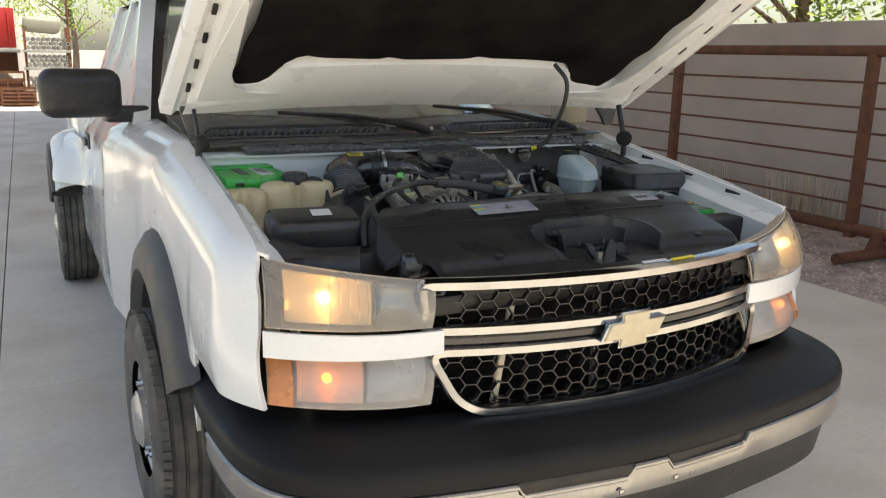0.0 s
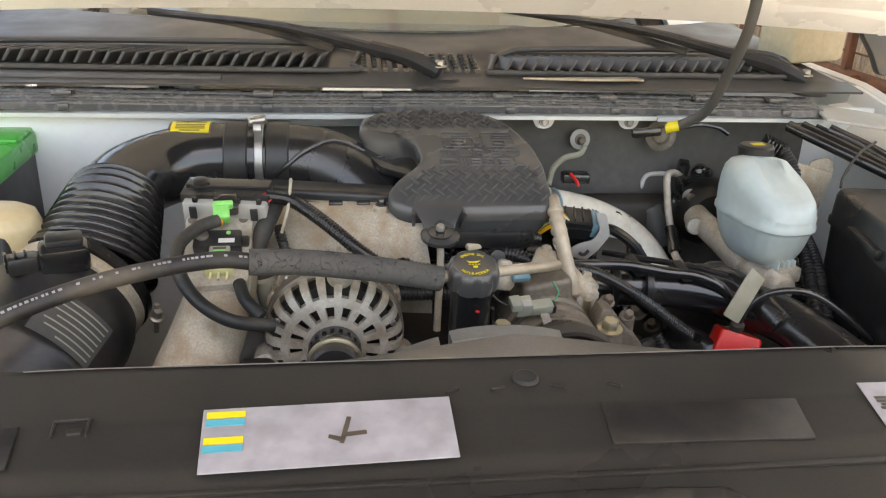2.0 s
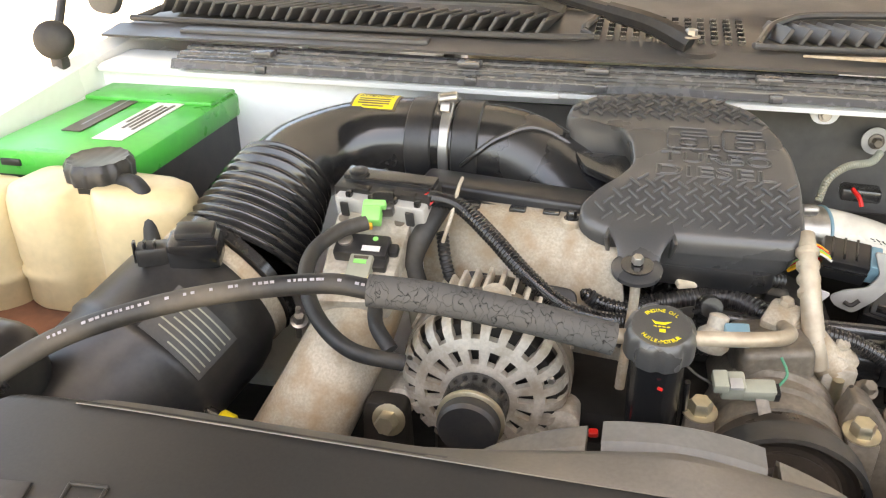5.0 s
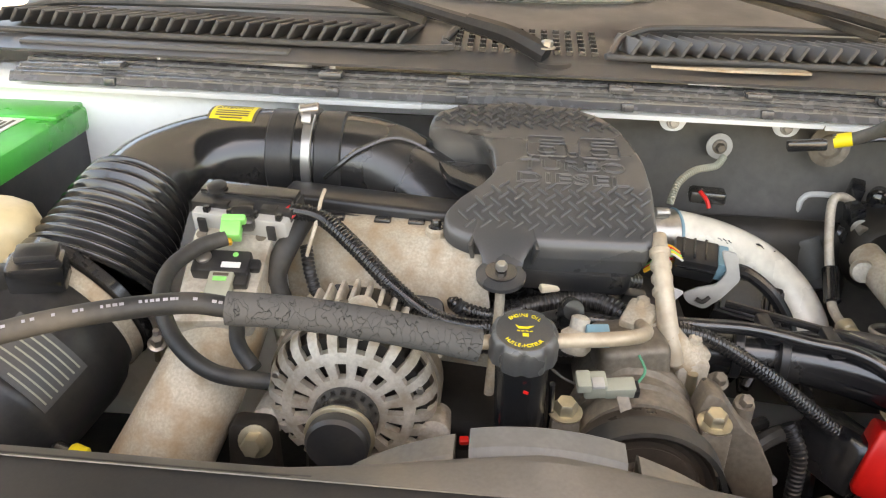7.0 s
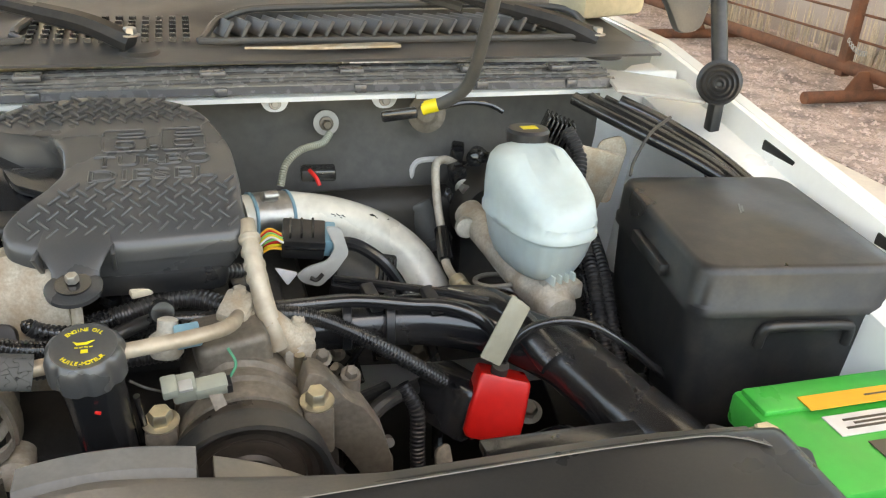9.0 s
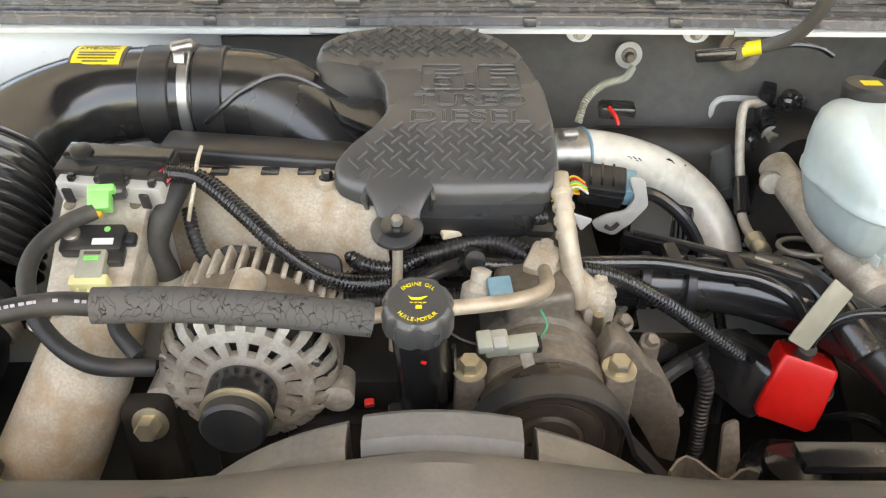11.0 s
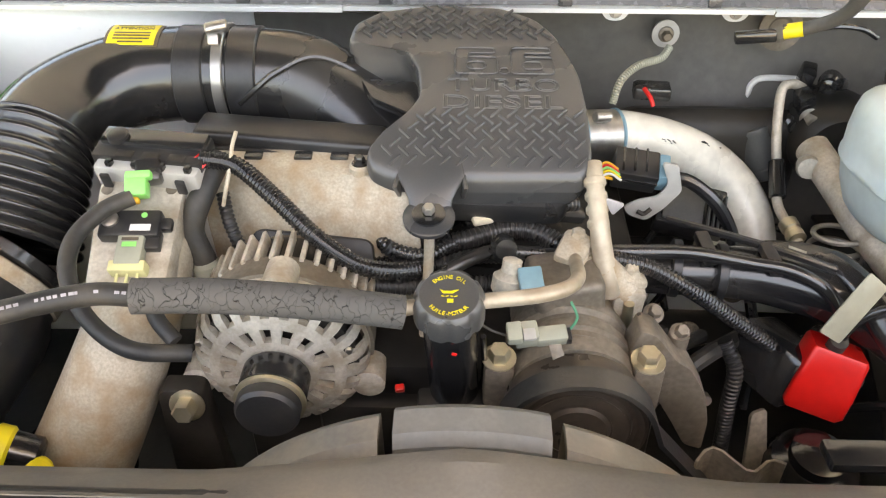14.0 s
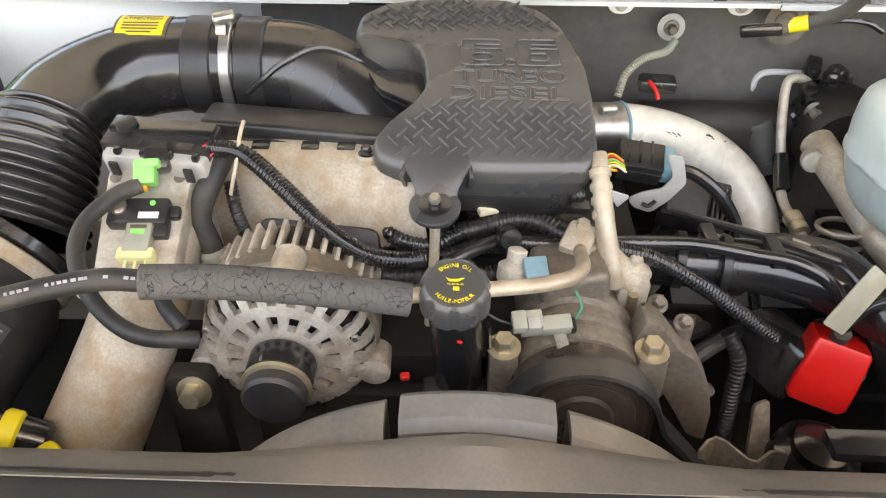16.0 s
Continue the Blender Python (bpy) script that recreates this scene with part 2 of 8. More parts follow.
CONCRETE = mat("concrete", (0.70, 0.645, 0.57), 0.85, var=0.08, scale=0.8, fine=25, bump=0.2, dist=0.004, dirt=(0.46, 0.39, 0.32), dirt_amount=0.5, dirt_scale=1.1)
GRAVEL_BED = mat("gravel_bed", (0.42, 0.335, 0.30), 0.95, var=0.4, scale=4, fine=45, bump=0.9, dist=0.02)
STONE = mat("gravel_stone", (0.52, 0.42, 0.38), 0.85, var=0.25, scale=9, bump=0.3)
MESH_SCREEN = mat("brown_screen", (0.47, 0.395, 0.36), 0.7, var=0.12, scale=1.5, fine=120, bump=0.3, stretch=(1, 1, 1))
DIRT = mat("dry_ground", (0.40, 0.36, 0.31), 0.95, var=0.2, scale=0.5, fine=12, bump=0.4, dist=0.02)
LEAF = mat("tree_leaf", (0.24, 0.34, 0.06), 0.6, var=0.4, scale=6, bump=0.1, sss=0.1)
BARK = mat("bark", (0.16, 0.12, 0.09), 0.9, var=0.3, scale=8, bump=0.6)
ROOF_STEEL = mat("galvanised_roof", (0.42, 0.42, 0.40), 0.5, metal=0.3, var=0.1, scale=2, bump=0.1)
TRAILER_RED = mat("red_painted_steel", (0.40, 0.025, 0.022), 0.5, var=0.12, scale=2, bump=0.1)
SILVER_WHEEL = mat("silver_wheel", (0.52, 0.52, 0.51), 0.35, metal=0.7, var=0.1, scale=9, bump=0.08, dirt=DUST, dirt_amount=0.3)


# ---- mesh helpers ----
def thing(name, label, category, at=(0, 0, 0), group="", kind=""):
    ob = new(name)
    ob.location = at
    ob.empty_display_size = 0.05
    return tagged(ob, label, category, group, kind)


def part(name, bm, material, parent=None, label="", smooth=35.0):
    """One mesh object out of bm, in world coordinates, under parent."""
    bmesh.ops.recalc_face_normals(bm, faces=bm.faces[:])
    me = bpy.data.meshes.new(name)
    base = Vector((0, 0, 0))
    p = parent
    while p:
        base += p.location
        p = p.parent
    bmesh.ops.translate(bm, verts=bm.verts[:], vec=-base)
    lim = radians(smooth)
    for f in bm.faces:
        f.smooth = True
    for e in bm.edges:
        if len(e.link_faces) == 2 and e.calc_face_angle(0) > lim:
            e.smooth = False
    bm.to_mesh(me)
    bm.free()
    me.materials.append(material)
    ob = new(name, me)
    ob.parent = parent
    if label:
        ob["label"] = label
    return ob


def single(name, bm, material, label, category, group="", kind="", smooth=35.0):
    return tagged(part(name, bm, material, None, smooth=smooth), label, category, group, kind)


def bevelled(bm, w, seg=2, angle=30.0):
    if w > 0:
        edges = [e for e in bm.edges if len(e.link_faces) == 2 and e.calc_face_angle(0) > radians(angle)]
        bmesh.ops.bevel(bm, geom=edges, offset=w, offset_type='OFFSET', segments=seg, profile=0.5, affect='EDGES', clamp_overlap=True)
    return bm


def box(c, s, rot=(0, 0, 0), bevel=0.004, seg=2, bm=None):
    b = bmesh.new()
    bmesh.ops.create_cube(b, size=1.0)
    bmesh.ops.scale(b, vec=s, verts=b.verts[:])
    bevelled(b, bevel, seg)
    bmesh.ops.transform(b, matrix=pose(*c, *rot), verts=b.verts[:])
    return merge(bm, b)


def merge(bm, b):
    if bm is None:
        return b
    me = bpy.data.meshes.new("tmp")
    b.to_mesh(me)
    b.free()
    bm.from_mesh(me)
    bpy.data.meshes.remove(me)
    return bm


def frame_of(way):
    w = Vector(way).normalized()
    return w.to_track_quat('Z', 'Y').to_matrix()


def lathe(p0, way, prof, seg=32, bm=None, close=True):
    """A turned form: prof holds (radius, distance along the axis) from p0."""
    b = bm if bm is not None else bmesh.new()
    m = frame_of(way)
    p0 = Vector(p0)
    rings = []
    for r, d in prof:
        rings.append([b.verts.new(p0 + m @ Vector((r * math.cos(a), r * math.sin(a), d))) for a in [2 * math.pi * i / seg for i in range(seg)]])
    for A, B in zip(rings, rings[1:]):
        for i in range(seg):
            b.faces.new((A[i], A[(i + 1) % seg], B[(i + 1) % seg], B[i]))
    if close:
        b.faces.new(rings[0][::-1])
        b.faces.new(rings[-1])
    return b


def rod(a, c, r, seg=16, bm=None, r2=None, chamfer=0.0):
    a, c = Vector(a), Vector(c)
    L = (c - a).length
    r2 = r if r2 is None else r2
    prof = [(r, 0), (r2, L)] if not chamfer else [(r - chamfer, 0), (r, chamfer), (r2, L - chamfer), (r2 - chamfer, L)]
    return lathe(a, c - a, prof, seg, bm)


def hexbolt(p, way, r=0.009, h=0.008, washer=True, bm=None):
    b = bm if bm is not None else bmesh.new()
    p, w = Vector(p), Vector(way).normalized()
    if washer:
        lathe(p, w, [(r * 1.5, 0), (r * 1.5, 0.0018), (r * 1.35, 0.0025)], 20, b)
    lathe(p + w * 0.002, w, [(r, 0), (r, h * 0.8), (r * 0.82, h)], 6, b)
    return b


def bellows(pts, r0, r1, count, depth, seg=48):
    """A corrugated sleeve with rounded ribs, swept through pts."""
    b = bmesh.new()
    raw = smooth_path(pts, 40)
    tot = sum((B - A).length for A, B in zip(raw, raw[1:]))
    N = count * 8
    path, k, acc = [], 0, 0.0
    for i in range(N + 1):
        want = tot * i / N
        while k < len(raw) - 2 and acc + (raw[k + 1] - raw[k]).length < want:
            acc += (raw[k + 1] - raw[k]).length
            k += 1
        L = (raw[k + 1] - raw[k]).length
        path.append(raw[k].lerp(raw[k + 1], (want - acc) / L))
    rings, u = [], (path[1] - path[0]).orthogonal().normalized()
    for i, p in enumerate(path):
        t = (path[min(i + 4, N)] - path[max(i - 4, 0)]).normalized()
        u = (u - t * u.dot(t)).normalized()
        v = t.cross(u)
        wave = (0.5 - 0.5 * math.cos(2 * math.pi * i / 8)) ** 0.6
        rr = r0 + (r1 - r0) * i / N - depth * (1 - wave)
        rings.append([b.verts.new(p + u * rr * math.cos(a) + v * rr * math.sin(a)) for a in [2 * math.pi * q / seg for q in range(seg)]])
    for A, B in zip(rings, rings[1:]):
        for i in range(seg):
            b.faces.new((A[i], A[(i + 1) % seg], B[(i + 1) % seg], B[i]))
    return b


def smooth_path(pts, n=8):
    """Catmull-Rom through pts."""
    P = [Vector(p) for p in pts]
    if len(P) < 3:
        return [P[0].lerp(P[-1], i / n) for i in range(n + 1)]
    Q = [2 * P[0] - P[1]] + P + [2 * P[-1] - P[-2]]
    out = []
    for i in range(1, len(Q) - 2):
        a, b, c, d = Q[i - 1:i + 3]
        for k in range(n):
            t = k / n
            out.append(0.5 * ((2 * b) + (c - a) * t + (2 * a - 5 * b + 4 * c - d) * t * t + (3 * b - a - 3 * c + d) * t ** 3))
    out.append(P[-1])
    return out


def hose(pts, r, seg=14, n=8, ribs=0.0, depth=0.12, bm=None, r_end=None, step=None):
    """A tube swept through pts. ribs: distance between corrugations in metres, 0 for a plain tube."""
    b = bm if bm is not None else bmesh.new()
    path = smooth_path(pts, n)
    if ribs or step:
        d = (ribs / 4.0) if ribs else step
        acc, out = 0.0, [path[0]]
        for A, B in zip(path, path[1:]):
            L = (B - A).length
            while acc + L >= d:
                k = (d - acc) / L
                A = A.lerp(B, k)
                L = (B - A).length
                out.append(A)
                acc = 0.0
                if L < 1e-7:
                    break
            acc += L
        path = out
    N = len(path)
    tang = [(path[min(i + 1, N - 1)] - path[max(i - 1, 0)]).normalized() for i in range(N)]
    u = tang[0].orthogonal().normalized()
    rings = []
    for i, p in enumerate(path):
        t = tang[i]
        u = (u - t * u.dot(t)).normalized()
        v = t.cross(u)
        rr = r if r_end is None else r + (r_end - r) * i / (N - 1)
        if ribs:
            rr *= (1.0, 1.0, 1 - depth, 1 - depth)[i % 4]
        rings.append([b.verts.new(p + u * rr * math.cos(a) + v * rr * math.sin(a)) for a in [2 * math.pi * k / seg for k in range(seg)]])
    for A, B in zip(rings, rings[1:]):
        for i in range(seg):
            b.faces.new((A[i], A[(i + 1) % seg], B[(i + 1) % seg], B[i]))
    b.faces.new(rings[0][::-1])
    b.faces.new(rings[-1])
    return b


def prism(outline, z0, z1, bevel=0.0, seg=2, m=None, bm=None):
    """A plate with the given outline in xy, from z0 to z1, moved by m."""
    b = bmesh.new()
    lo = [b.verts.new((x, y, z0)) for x, y in outline]
    hi = [b.verts.new((x, y, z1)) for x, y in outline]
    n = len(outline)
    b.faces.new(lo[::-1])
    b.faces.new(hi)
    for i in range(n):
        b.faces.new((lo[i], lo[(i + 1) % n], hi[(i + 1) % n], hi[i]))
    bmesh.ops.recalc_face_normals(b, faces=b.faces[:])
    bevelled(b, bevel, seg)
    if m is not None:
        bmesh.ops.transform(b, matrix=m, verts=b.verts[:])
    return merge(bm, b)


def sheet(rows, thick=0.0, bm=None):
    """A skin through rows of points; thick gives it a second side."""
    b = bmesh.new()
    g = [[b.verts.new(p) for p in r] for r in rows]
    for A, B in zip(g, g[1:]):
        for i in range(len(A) - 1):
            b.faces.new((A[i], A[i + 1], B[i + 1], B[i]))
    if thick:
        b.normal_update()
        h = [[b.verts.new(v.co - v.normal * thick) for v in r] for r in g]
        for A, B in zip(h, h[1:]):
            for i in range(len(A) - 1):
                b.faces.new((A[i + 1], A[i], B[i], B[i + 1]))
        for A, B in ((g[0], h[0]), (g[-1], h[-1])):
            for i in range(len(A) - 1):
                b.faces.new((A[i], A[i + 1], B[i + 1], B[i]))
        for k in (0, -1):
            for j in range(len(g) - 1):
                b.faces.new((g[j][k], g[j + 1][k], h[j + 1][k], h[j][k]))
    return merge(bm, b)


def rounded(outline, r, seg=4):
    """Rounds the corners of a closed outline."""
    out, n = [], len(outline)
    for i in range(n):
        a, b, c = (Vector(outline[(i + k) % n]) for k in (-1, 0, 1))
        d1, d2 = (a - b), (c - b)
        k = min(r, d1.length * 0.45, d2.length * 0.45)
        p, q = b + d1.normalized() * k, b + d2.normalized() * k
        for s in range(seg + 1):
            t = s / seg
            out.append(tuple((1 - t) ** 2 * p + 2 * t * (1 - t) * b + t * t * q))
    return out


def words(text, size, m, depth=0.0008):
    """Raised letters as a bmesh, centred, in the xy plane of m."""
    cu = bpy.data.curves.new("letters", 'FONT')
    cu.body, cu.size, cu.extrude, cu.align_x, cu.align_y = text, size, depth, 'CENTER', 'CENTER'
    cu.resolution_u = 3
    ob = bpy.data.objects.new("letters", cu)
    scene.collection.objects.link(ob)
    me = bpy.data.meshes.new_from_object(ob.evaluated_get(bpy.context.evaluated_depsgraph_get()))
    b = bmesh.new()
    b.from_mesh(me)
    bpy.data.objects.remove(ob)
    bpy.data.curves.remove(cu)
    bpy.data.meshes.remove(me)
    bmesh.ops.transform(b, matrix=m, verts=b.verts[:])
    return b


def outlined(text, size, m, r=0.0009, sx=1.0):
    """Letters drawn as raised outlines in the xy plane of m."""
    cu = bpy.data.curves.new("letters", 'FONT')
    cu.body, cu.size, cu.align_x, cu.align_y = text, size, 'CENTER', 'CENTER'
    cu.fill_mode, cu.bevel_depth, cu.bevel_resolution, cu.resolution_u = 'NONE', r, 1, 3
    ob = bpy.data.objects.new("letters", cu)
    scene.collection.objects.link(ob)
    me = bpy.data.meshes.new_from_object(ob.evaluated_get(bpy.context.evaluated_depsgraph_get()))
    b = bmesh.new()
    b.from_mesh(me)
    bpy.data.objects.remove(ob)
    bpy.data.curves.remove(cu)
    bpy.data.meshes.remove(me)
    bmesh.ops.transform(b, matrix=m, verts=b.verts[:])
    return b


def bars(widths, size, m, gap=0.4, depth=0.0006):
    """Plain bars in place of unreadable writing: one row per entry of widths."""
    b = bmesh.new()
    n = len(widths)
    for i, w in enumerate(widths):
        y = ((n - 1) / 2 - i) * size * (1 + gap)
        box((0, y, 0), (w, size, depth), bevel=0, bm=b)
    bmesh.ops.transform(b, matrix=m, verts=b.verts[:])
    return b


# ---- ground and surroundings ----
def ground_part(name, x0, x1, y0, y1, z, material, label, category):
    bm = bmesh.new()
    box(((x0 + x1) / 2, (y0 + y1) / 2, z - 0.1), (x1 - x0, y1 - y0, 0.2), bevel=0, bm=bm)
    return single(name, bm, material, label, category, kind="structure")


bm = bmesh.new()
bmesh.ops.create_grid(bm, x_segments=2, y_segments=2, size=400)
bmesh.ops.translate(bm, verts=bm.verts[:], vec=(0, 0, -0.03))
single("ground", bm, DIRT, "dry pale dirt ground around the concrete slab", "ground", kind="structure")
# slab in panels with sawn joints between
slab = thing("pavement", "pale tan concrete slab with stains and joints", "slab", kind="structure")
for ix, (x0, x1) in enumerate([(-11.0, -4.9), (-4.9, -1.62), (-1.62, 3.95)]):
    for iy, (y0, y1) in enumerate([(-9.0, -3.2), (-3.2, 2.6), (2.6, 8.4), (8.4, 15.0), (15.0, 24.0)]):
        bm = box(((x0 + x1) / 2, (y0 + y1) / 2, -0.06), (x1 - x0 - 0.008, y1 - y0 - 0.008, 0.12), bevel=0.004, seg=1)
        part("slab_panel", bm, CONCRETE, slab)
bm = bmesh.new()
box((11.5, 8, -0.040), (15.0, 60, 0.05), bevel=0, bm=bm)
single("gravel_yard", bm, GRAVEL_BED, "reddish grey gravel bed beside the slab", "gravel", kind="structure")
rng = random.Random(4)
verts, faces = [], []
for i in range(9000):
    x, y = 3.97 + 4.5 * rng.random() ** 1.2, 0.3 + 11.5 * rng.random()
    s = 0.010 + 0.016 * rng.random()
    a = rng.random() * 6.28
    ca, sa = math.cos(a), math.sin(a)
    k = len(verts)
    for dx, dy, dz in ((-1, -.7, 0), (1, -.6, 0), (.9, .8, 0), (-.8, .7, 0), (.1, .05, .9)):
        dx, dy = dx * (0.7 + 0.6 * rng.random()), dy * (0.7 + 0.6 * rng.random())
        verts.append((x + s * (dx * ca - dy * sa), y + s * (dx * sa + dy * ca), -0.017 + s * dz * (0.6 + 0.7 * rng.random())))
    faces += [(k, k + 1, k + 4), (k + 1, k + 2, k + 4), (k + 2, k + 3, k + 4), (k + 3, k, k + 4)]
me = bpy.data.meshes.new("gravel")
me.from_pydata(verts, [], faces)
me.materials.append(STONE)
tagged(new("gravel", me), "loose pinkish grey crushed stones", "gravel", kind="stuff")

# carport roof on posts, open at the sides
roof = thing("carport_roof", "steel carport roof over the slab, open at the sides", "roof", kind="structure")
# unseen from the camera; edges set to keep sun off truck and slab
RX0, RX1, RY0, RY1, RZ = -3.1, 7.6, -2.25, 21.0, 5.9
bm = bmesh.new()
for i in range(int((RY1 - RY0) / 0.25)):
    box(((RX0 + RX1) / 2, RY0 + 0.06 + i * 0.25, RZ + 0.04), (RX1 - RX0, 0.12, 0.04), bevel=0, bm=bm)
box(((RX0 + RX1) / 2, (RY0 + RY1) / 2, RZ), (RX1 - RX0, RY1 - RY0, 0.03), bevel=0, bm=bm)
part("roof_sheet", bm, ROOF_STEEL, roof)
for x in (RX0 + 0.1, 0.4, 4.0, RX1 - 0.1):
    part("beam", box((x, (RY0 + RY1) / 2, RZ - 0.14), (0.14, RY1 - RY0, 0.22), bevel=0.01), RUST, roof)
for x in (RX0 + 0.1, RX1 - 0.1):
    for y in (RY0 + 0.2, 9.0, RY1 - 0.2):
        part("post", box((x, y, (RZ - 0.25) / 2), (0.14, 0.14, RZ - 0.25), bevel=0.01), RUST, roof)

# pipe fence with skids
FX = 5.25
fence = thing("pipe_fence", "rust-brown welded pipe fence panels with rods on skid feet", "fence", (FX, 0, 0))
for y in (-3.9, -1.6, 0.75, 3.1, 5.5, 7.9, 10.3, 12.7, 15.1):
    part("post", box((FX, y, 0.95), (0.085, 0.085, 1.66), bevel=0.006), RUST, fence)
    bm = prism(rounded([(-0.20, 0.0), (0.20, 0.0), (0.05, 0.24), (-0.05, 0.24)], 0.01), -0.006, 0.006, m=pose(FX - 0.12, y - 0.35, 0.0, 90, 0, 0))
    part("gusset", bm, RUST, fence)
    part("skid_foot", rod((FX - 0.62, y - 0.35, 0.05), (FX + 0.5, y - 0.35, 0.05), 0.048, 16), RUST, fence)
part("top_rail", rod((FX, -5, 1.77), (FX, 16, 1.77), 0.048, 16), RUST, fence)
part("bottom_rail", rod((FX, -5, 0.20), (FX, 16, 0.20), 0.055, 16), RUST, fence)
for z in (0.42, 0.62, 0.84, 1.06, 1.28, 1.50):
    part("rod", rod((FX + 0.02, -5, z), (FX + 0.02, 16, z), 0.011, 8), RUST, fence)
# screen wall behind the fence
bm = bmesh.new()
rows = []
for j in range(14):
    z = 0.0 + 2.09 * j / 13
    rows.append([(FX + 1.15 + 0.018 * math.sin(i * 1.9 + j * 0.8) + 0.02 * math.sin(i * 0.63), -6 + i * 0.22, z) for i in range(110)])
sheet(rows, 0.006, bm)
single("screen_fence", bm, MESH_SCREEN, "brown woven privacy screen stretched behind the fence", "screen", kind="structure")
for y in (-4, -1, 2, 5, 8, 11, 14):
    single("screen_post", rod((FX + 1.22, y, 0), (FX + 1.22, y, 2.12), 0.03, 12), RUST, "rusty round post behind a brown screen", "post", group="screen posts", kind="structure")

# thin pale blades added for the glints low on the screen
rng = random.Random(17)
verts, faces = [], []
for i in range(2600):
    x, y = FX + 0.55 + 0.5 * rng.random(), -2.0 + 15.0 * rng.random()
    if noise.noise((x * 2.0, y * 1.3, 0.0)) < -0.15:
        continue
    h, a, w = 0.18 + 0.45 * rng.random() ** 1.5, rng.random() * 6.28, 0.004 + 0.004 * rng.random()
    dx, dy, bend = math.cos(a) * w, math.sin(a) * w, rng.uniform(-0.22, 0.22)
    k = len(verts)
    verts += [(x - dx, y - dy, -0.02), (x + dx, y + dy, -0.02), (x + dx + bend * 0.3, y + dy + bend * 0.4, h * 0.6), (x - dx + bend * 0.3, y - dy + bend * 0.4, h * 0.6), (x + bend * 0.8, y + bend, h)]
    faces += [(k, k + 1, k + 2, k + 3), (k + 3, k + 2, k + 4)]
me = bpy.data.meshes.new("dry_grass")
me.from_pydata(verts, [], faces)
me.materials.append(GLINT_BLADE)
tagged(new("dry_grass", me), "pale added blades in place of light glinting at the brown screen's foot", "grass", kind="stuff")


def tree(x, y, h, seed):
    r = random.Random(seed)
    t = thing("tree", "sunlit yellow-green leafy tree with a bare trunk", "tree", (x, y, 0), group="yard trees")
    bm = hose([(x, y, 0), (x + 0.1, y, h * 0.3), (x - 0.1, y + 0.1, h * 0.6)], 0.16, 10, r_end=0.07)
    for i in range(7):
        a = i * 0.9 + r.random()
        z0 = h * (0.3 + 0.05 * i)
        hose([(x, y, z0), (x + 0.6 * math.cos(a), y + 0.6 * math.sin(a), z0 + 0.5), (x + 1.3 * math.cos(a), y + 1.3 * math.sin(a), z0 + 1.0)], 0.06, 6, 4, bm=bm, r_end=0.015)
    part("trunk", bm, BARK, t)
    vs, fs = [], []
    clumps = [(Vector((r.gauss(0, 1) * h * 0.2, r.gauss(0, 1) * h * 0.2, h * 0.62 + r.gauss(0, 1) * h * 0.13)), h * (0.07 + 0.08 * r.random())) for _ in range(26)]
    for c, s in clumps:
        for _ in range(85):
            p = c + Vector((r.gauss(0, 1), r.gauss(0, 1), r.gauss(0, 1))) * s * 0.6
            u = Vector((r.gauss(0, 1), r.gauss(0, 1), r.gauss(0, 1))).normalized()
            v = u.orthogonal().normalized()
            k = len(vs)
            q = 0.05 + 0.05 * r.random()
            vs.extend([tuple(p - u * q), tuple(p + v * q * 0.5), tuple(p + u * q), tuple(p - v * q * 0.5)])
            fs.append((k, k + 1, k + 2, k + 3))
    me = bpy.data.meshes.new("crown")
    me.from_pydata(vs, [], fs)
    me.materials.append(LEAF)
    ob = new("crown", me)
    ob.parent = t
    return t


for i, (x, y, h) in enumerate([(8.6, 4.0, 4.2), (9.2, 7.2, 4.6), (8.4, 1.0, 4.0), (9.0, 11.0, 5.0), (0.6, 36.0, 6.0), (-3.2, 40.0, 6.0), (3.5, 38, 6.5)]):
    tree(x, y, h, i + 3)

# far yard: red box trailer, pipe racks, crates
tr = thing("equipment_trailer", "red painted steel box trailer parked in the sunny yard", "trailer", (-3.8, 27, 0))
part("box_body", box((-3.8, 27.4, 2.15), (4.7, 2.2, 1.15), bevel=0.03), TRAILER_RED, tr)
part("deck", box((-3.8, 27.4, 1.50), (4.9, 2.3, 0.12), bevel=0.02), ROOF_STEEL, tr)
for x in (-5.4, -4.3, -3.2, -2.0):
    part("wheel", lathe((x, 26.3, 0.45), (0, 1, 0), [(0.2, 0), (0.42, 0.02), (0.45, 0.1), (0.42, 0.28), (0.2, 0.3)], 20), TYRE, tr)
for x in (-5.9, -4.8, -3.7, -2.6, -1.6):
    part("stake", box((x, 26.27, 2.15), (0.06, 0.05, 1.15), bevel=0.005), TRAILER_RED, tr)
part("chassis", box((-3.8, 27.4, 1.15), (4.7, 1.4, 0.6), bevel=0.02), RUST, tr)
rack = thing("pipe_rack", "steel rack stacked with pipe bundles under a pale tarp", "rack", (-0.62, 26, 0))
for x in (-1.22, -0.08):
    for y in (25.6, 26.4):
        part("upright", box((x, y, 1.1), (0.07, 0.07, 2.2), bevel=0.005), RUST, rack)
for z in (0.35, 1.0, 1.5):
    part("shelf", box((-0.65, 26.0, z), (1.3, 1.0, 0.07), bevel=0.005), ROOF_STEEL, rack)
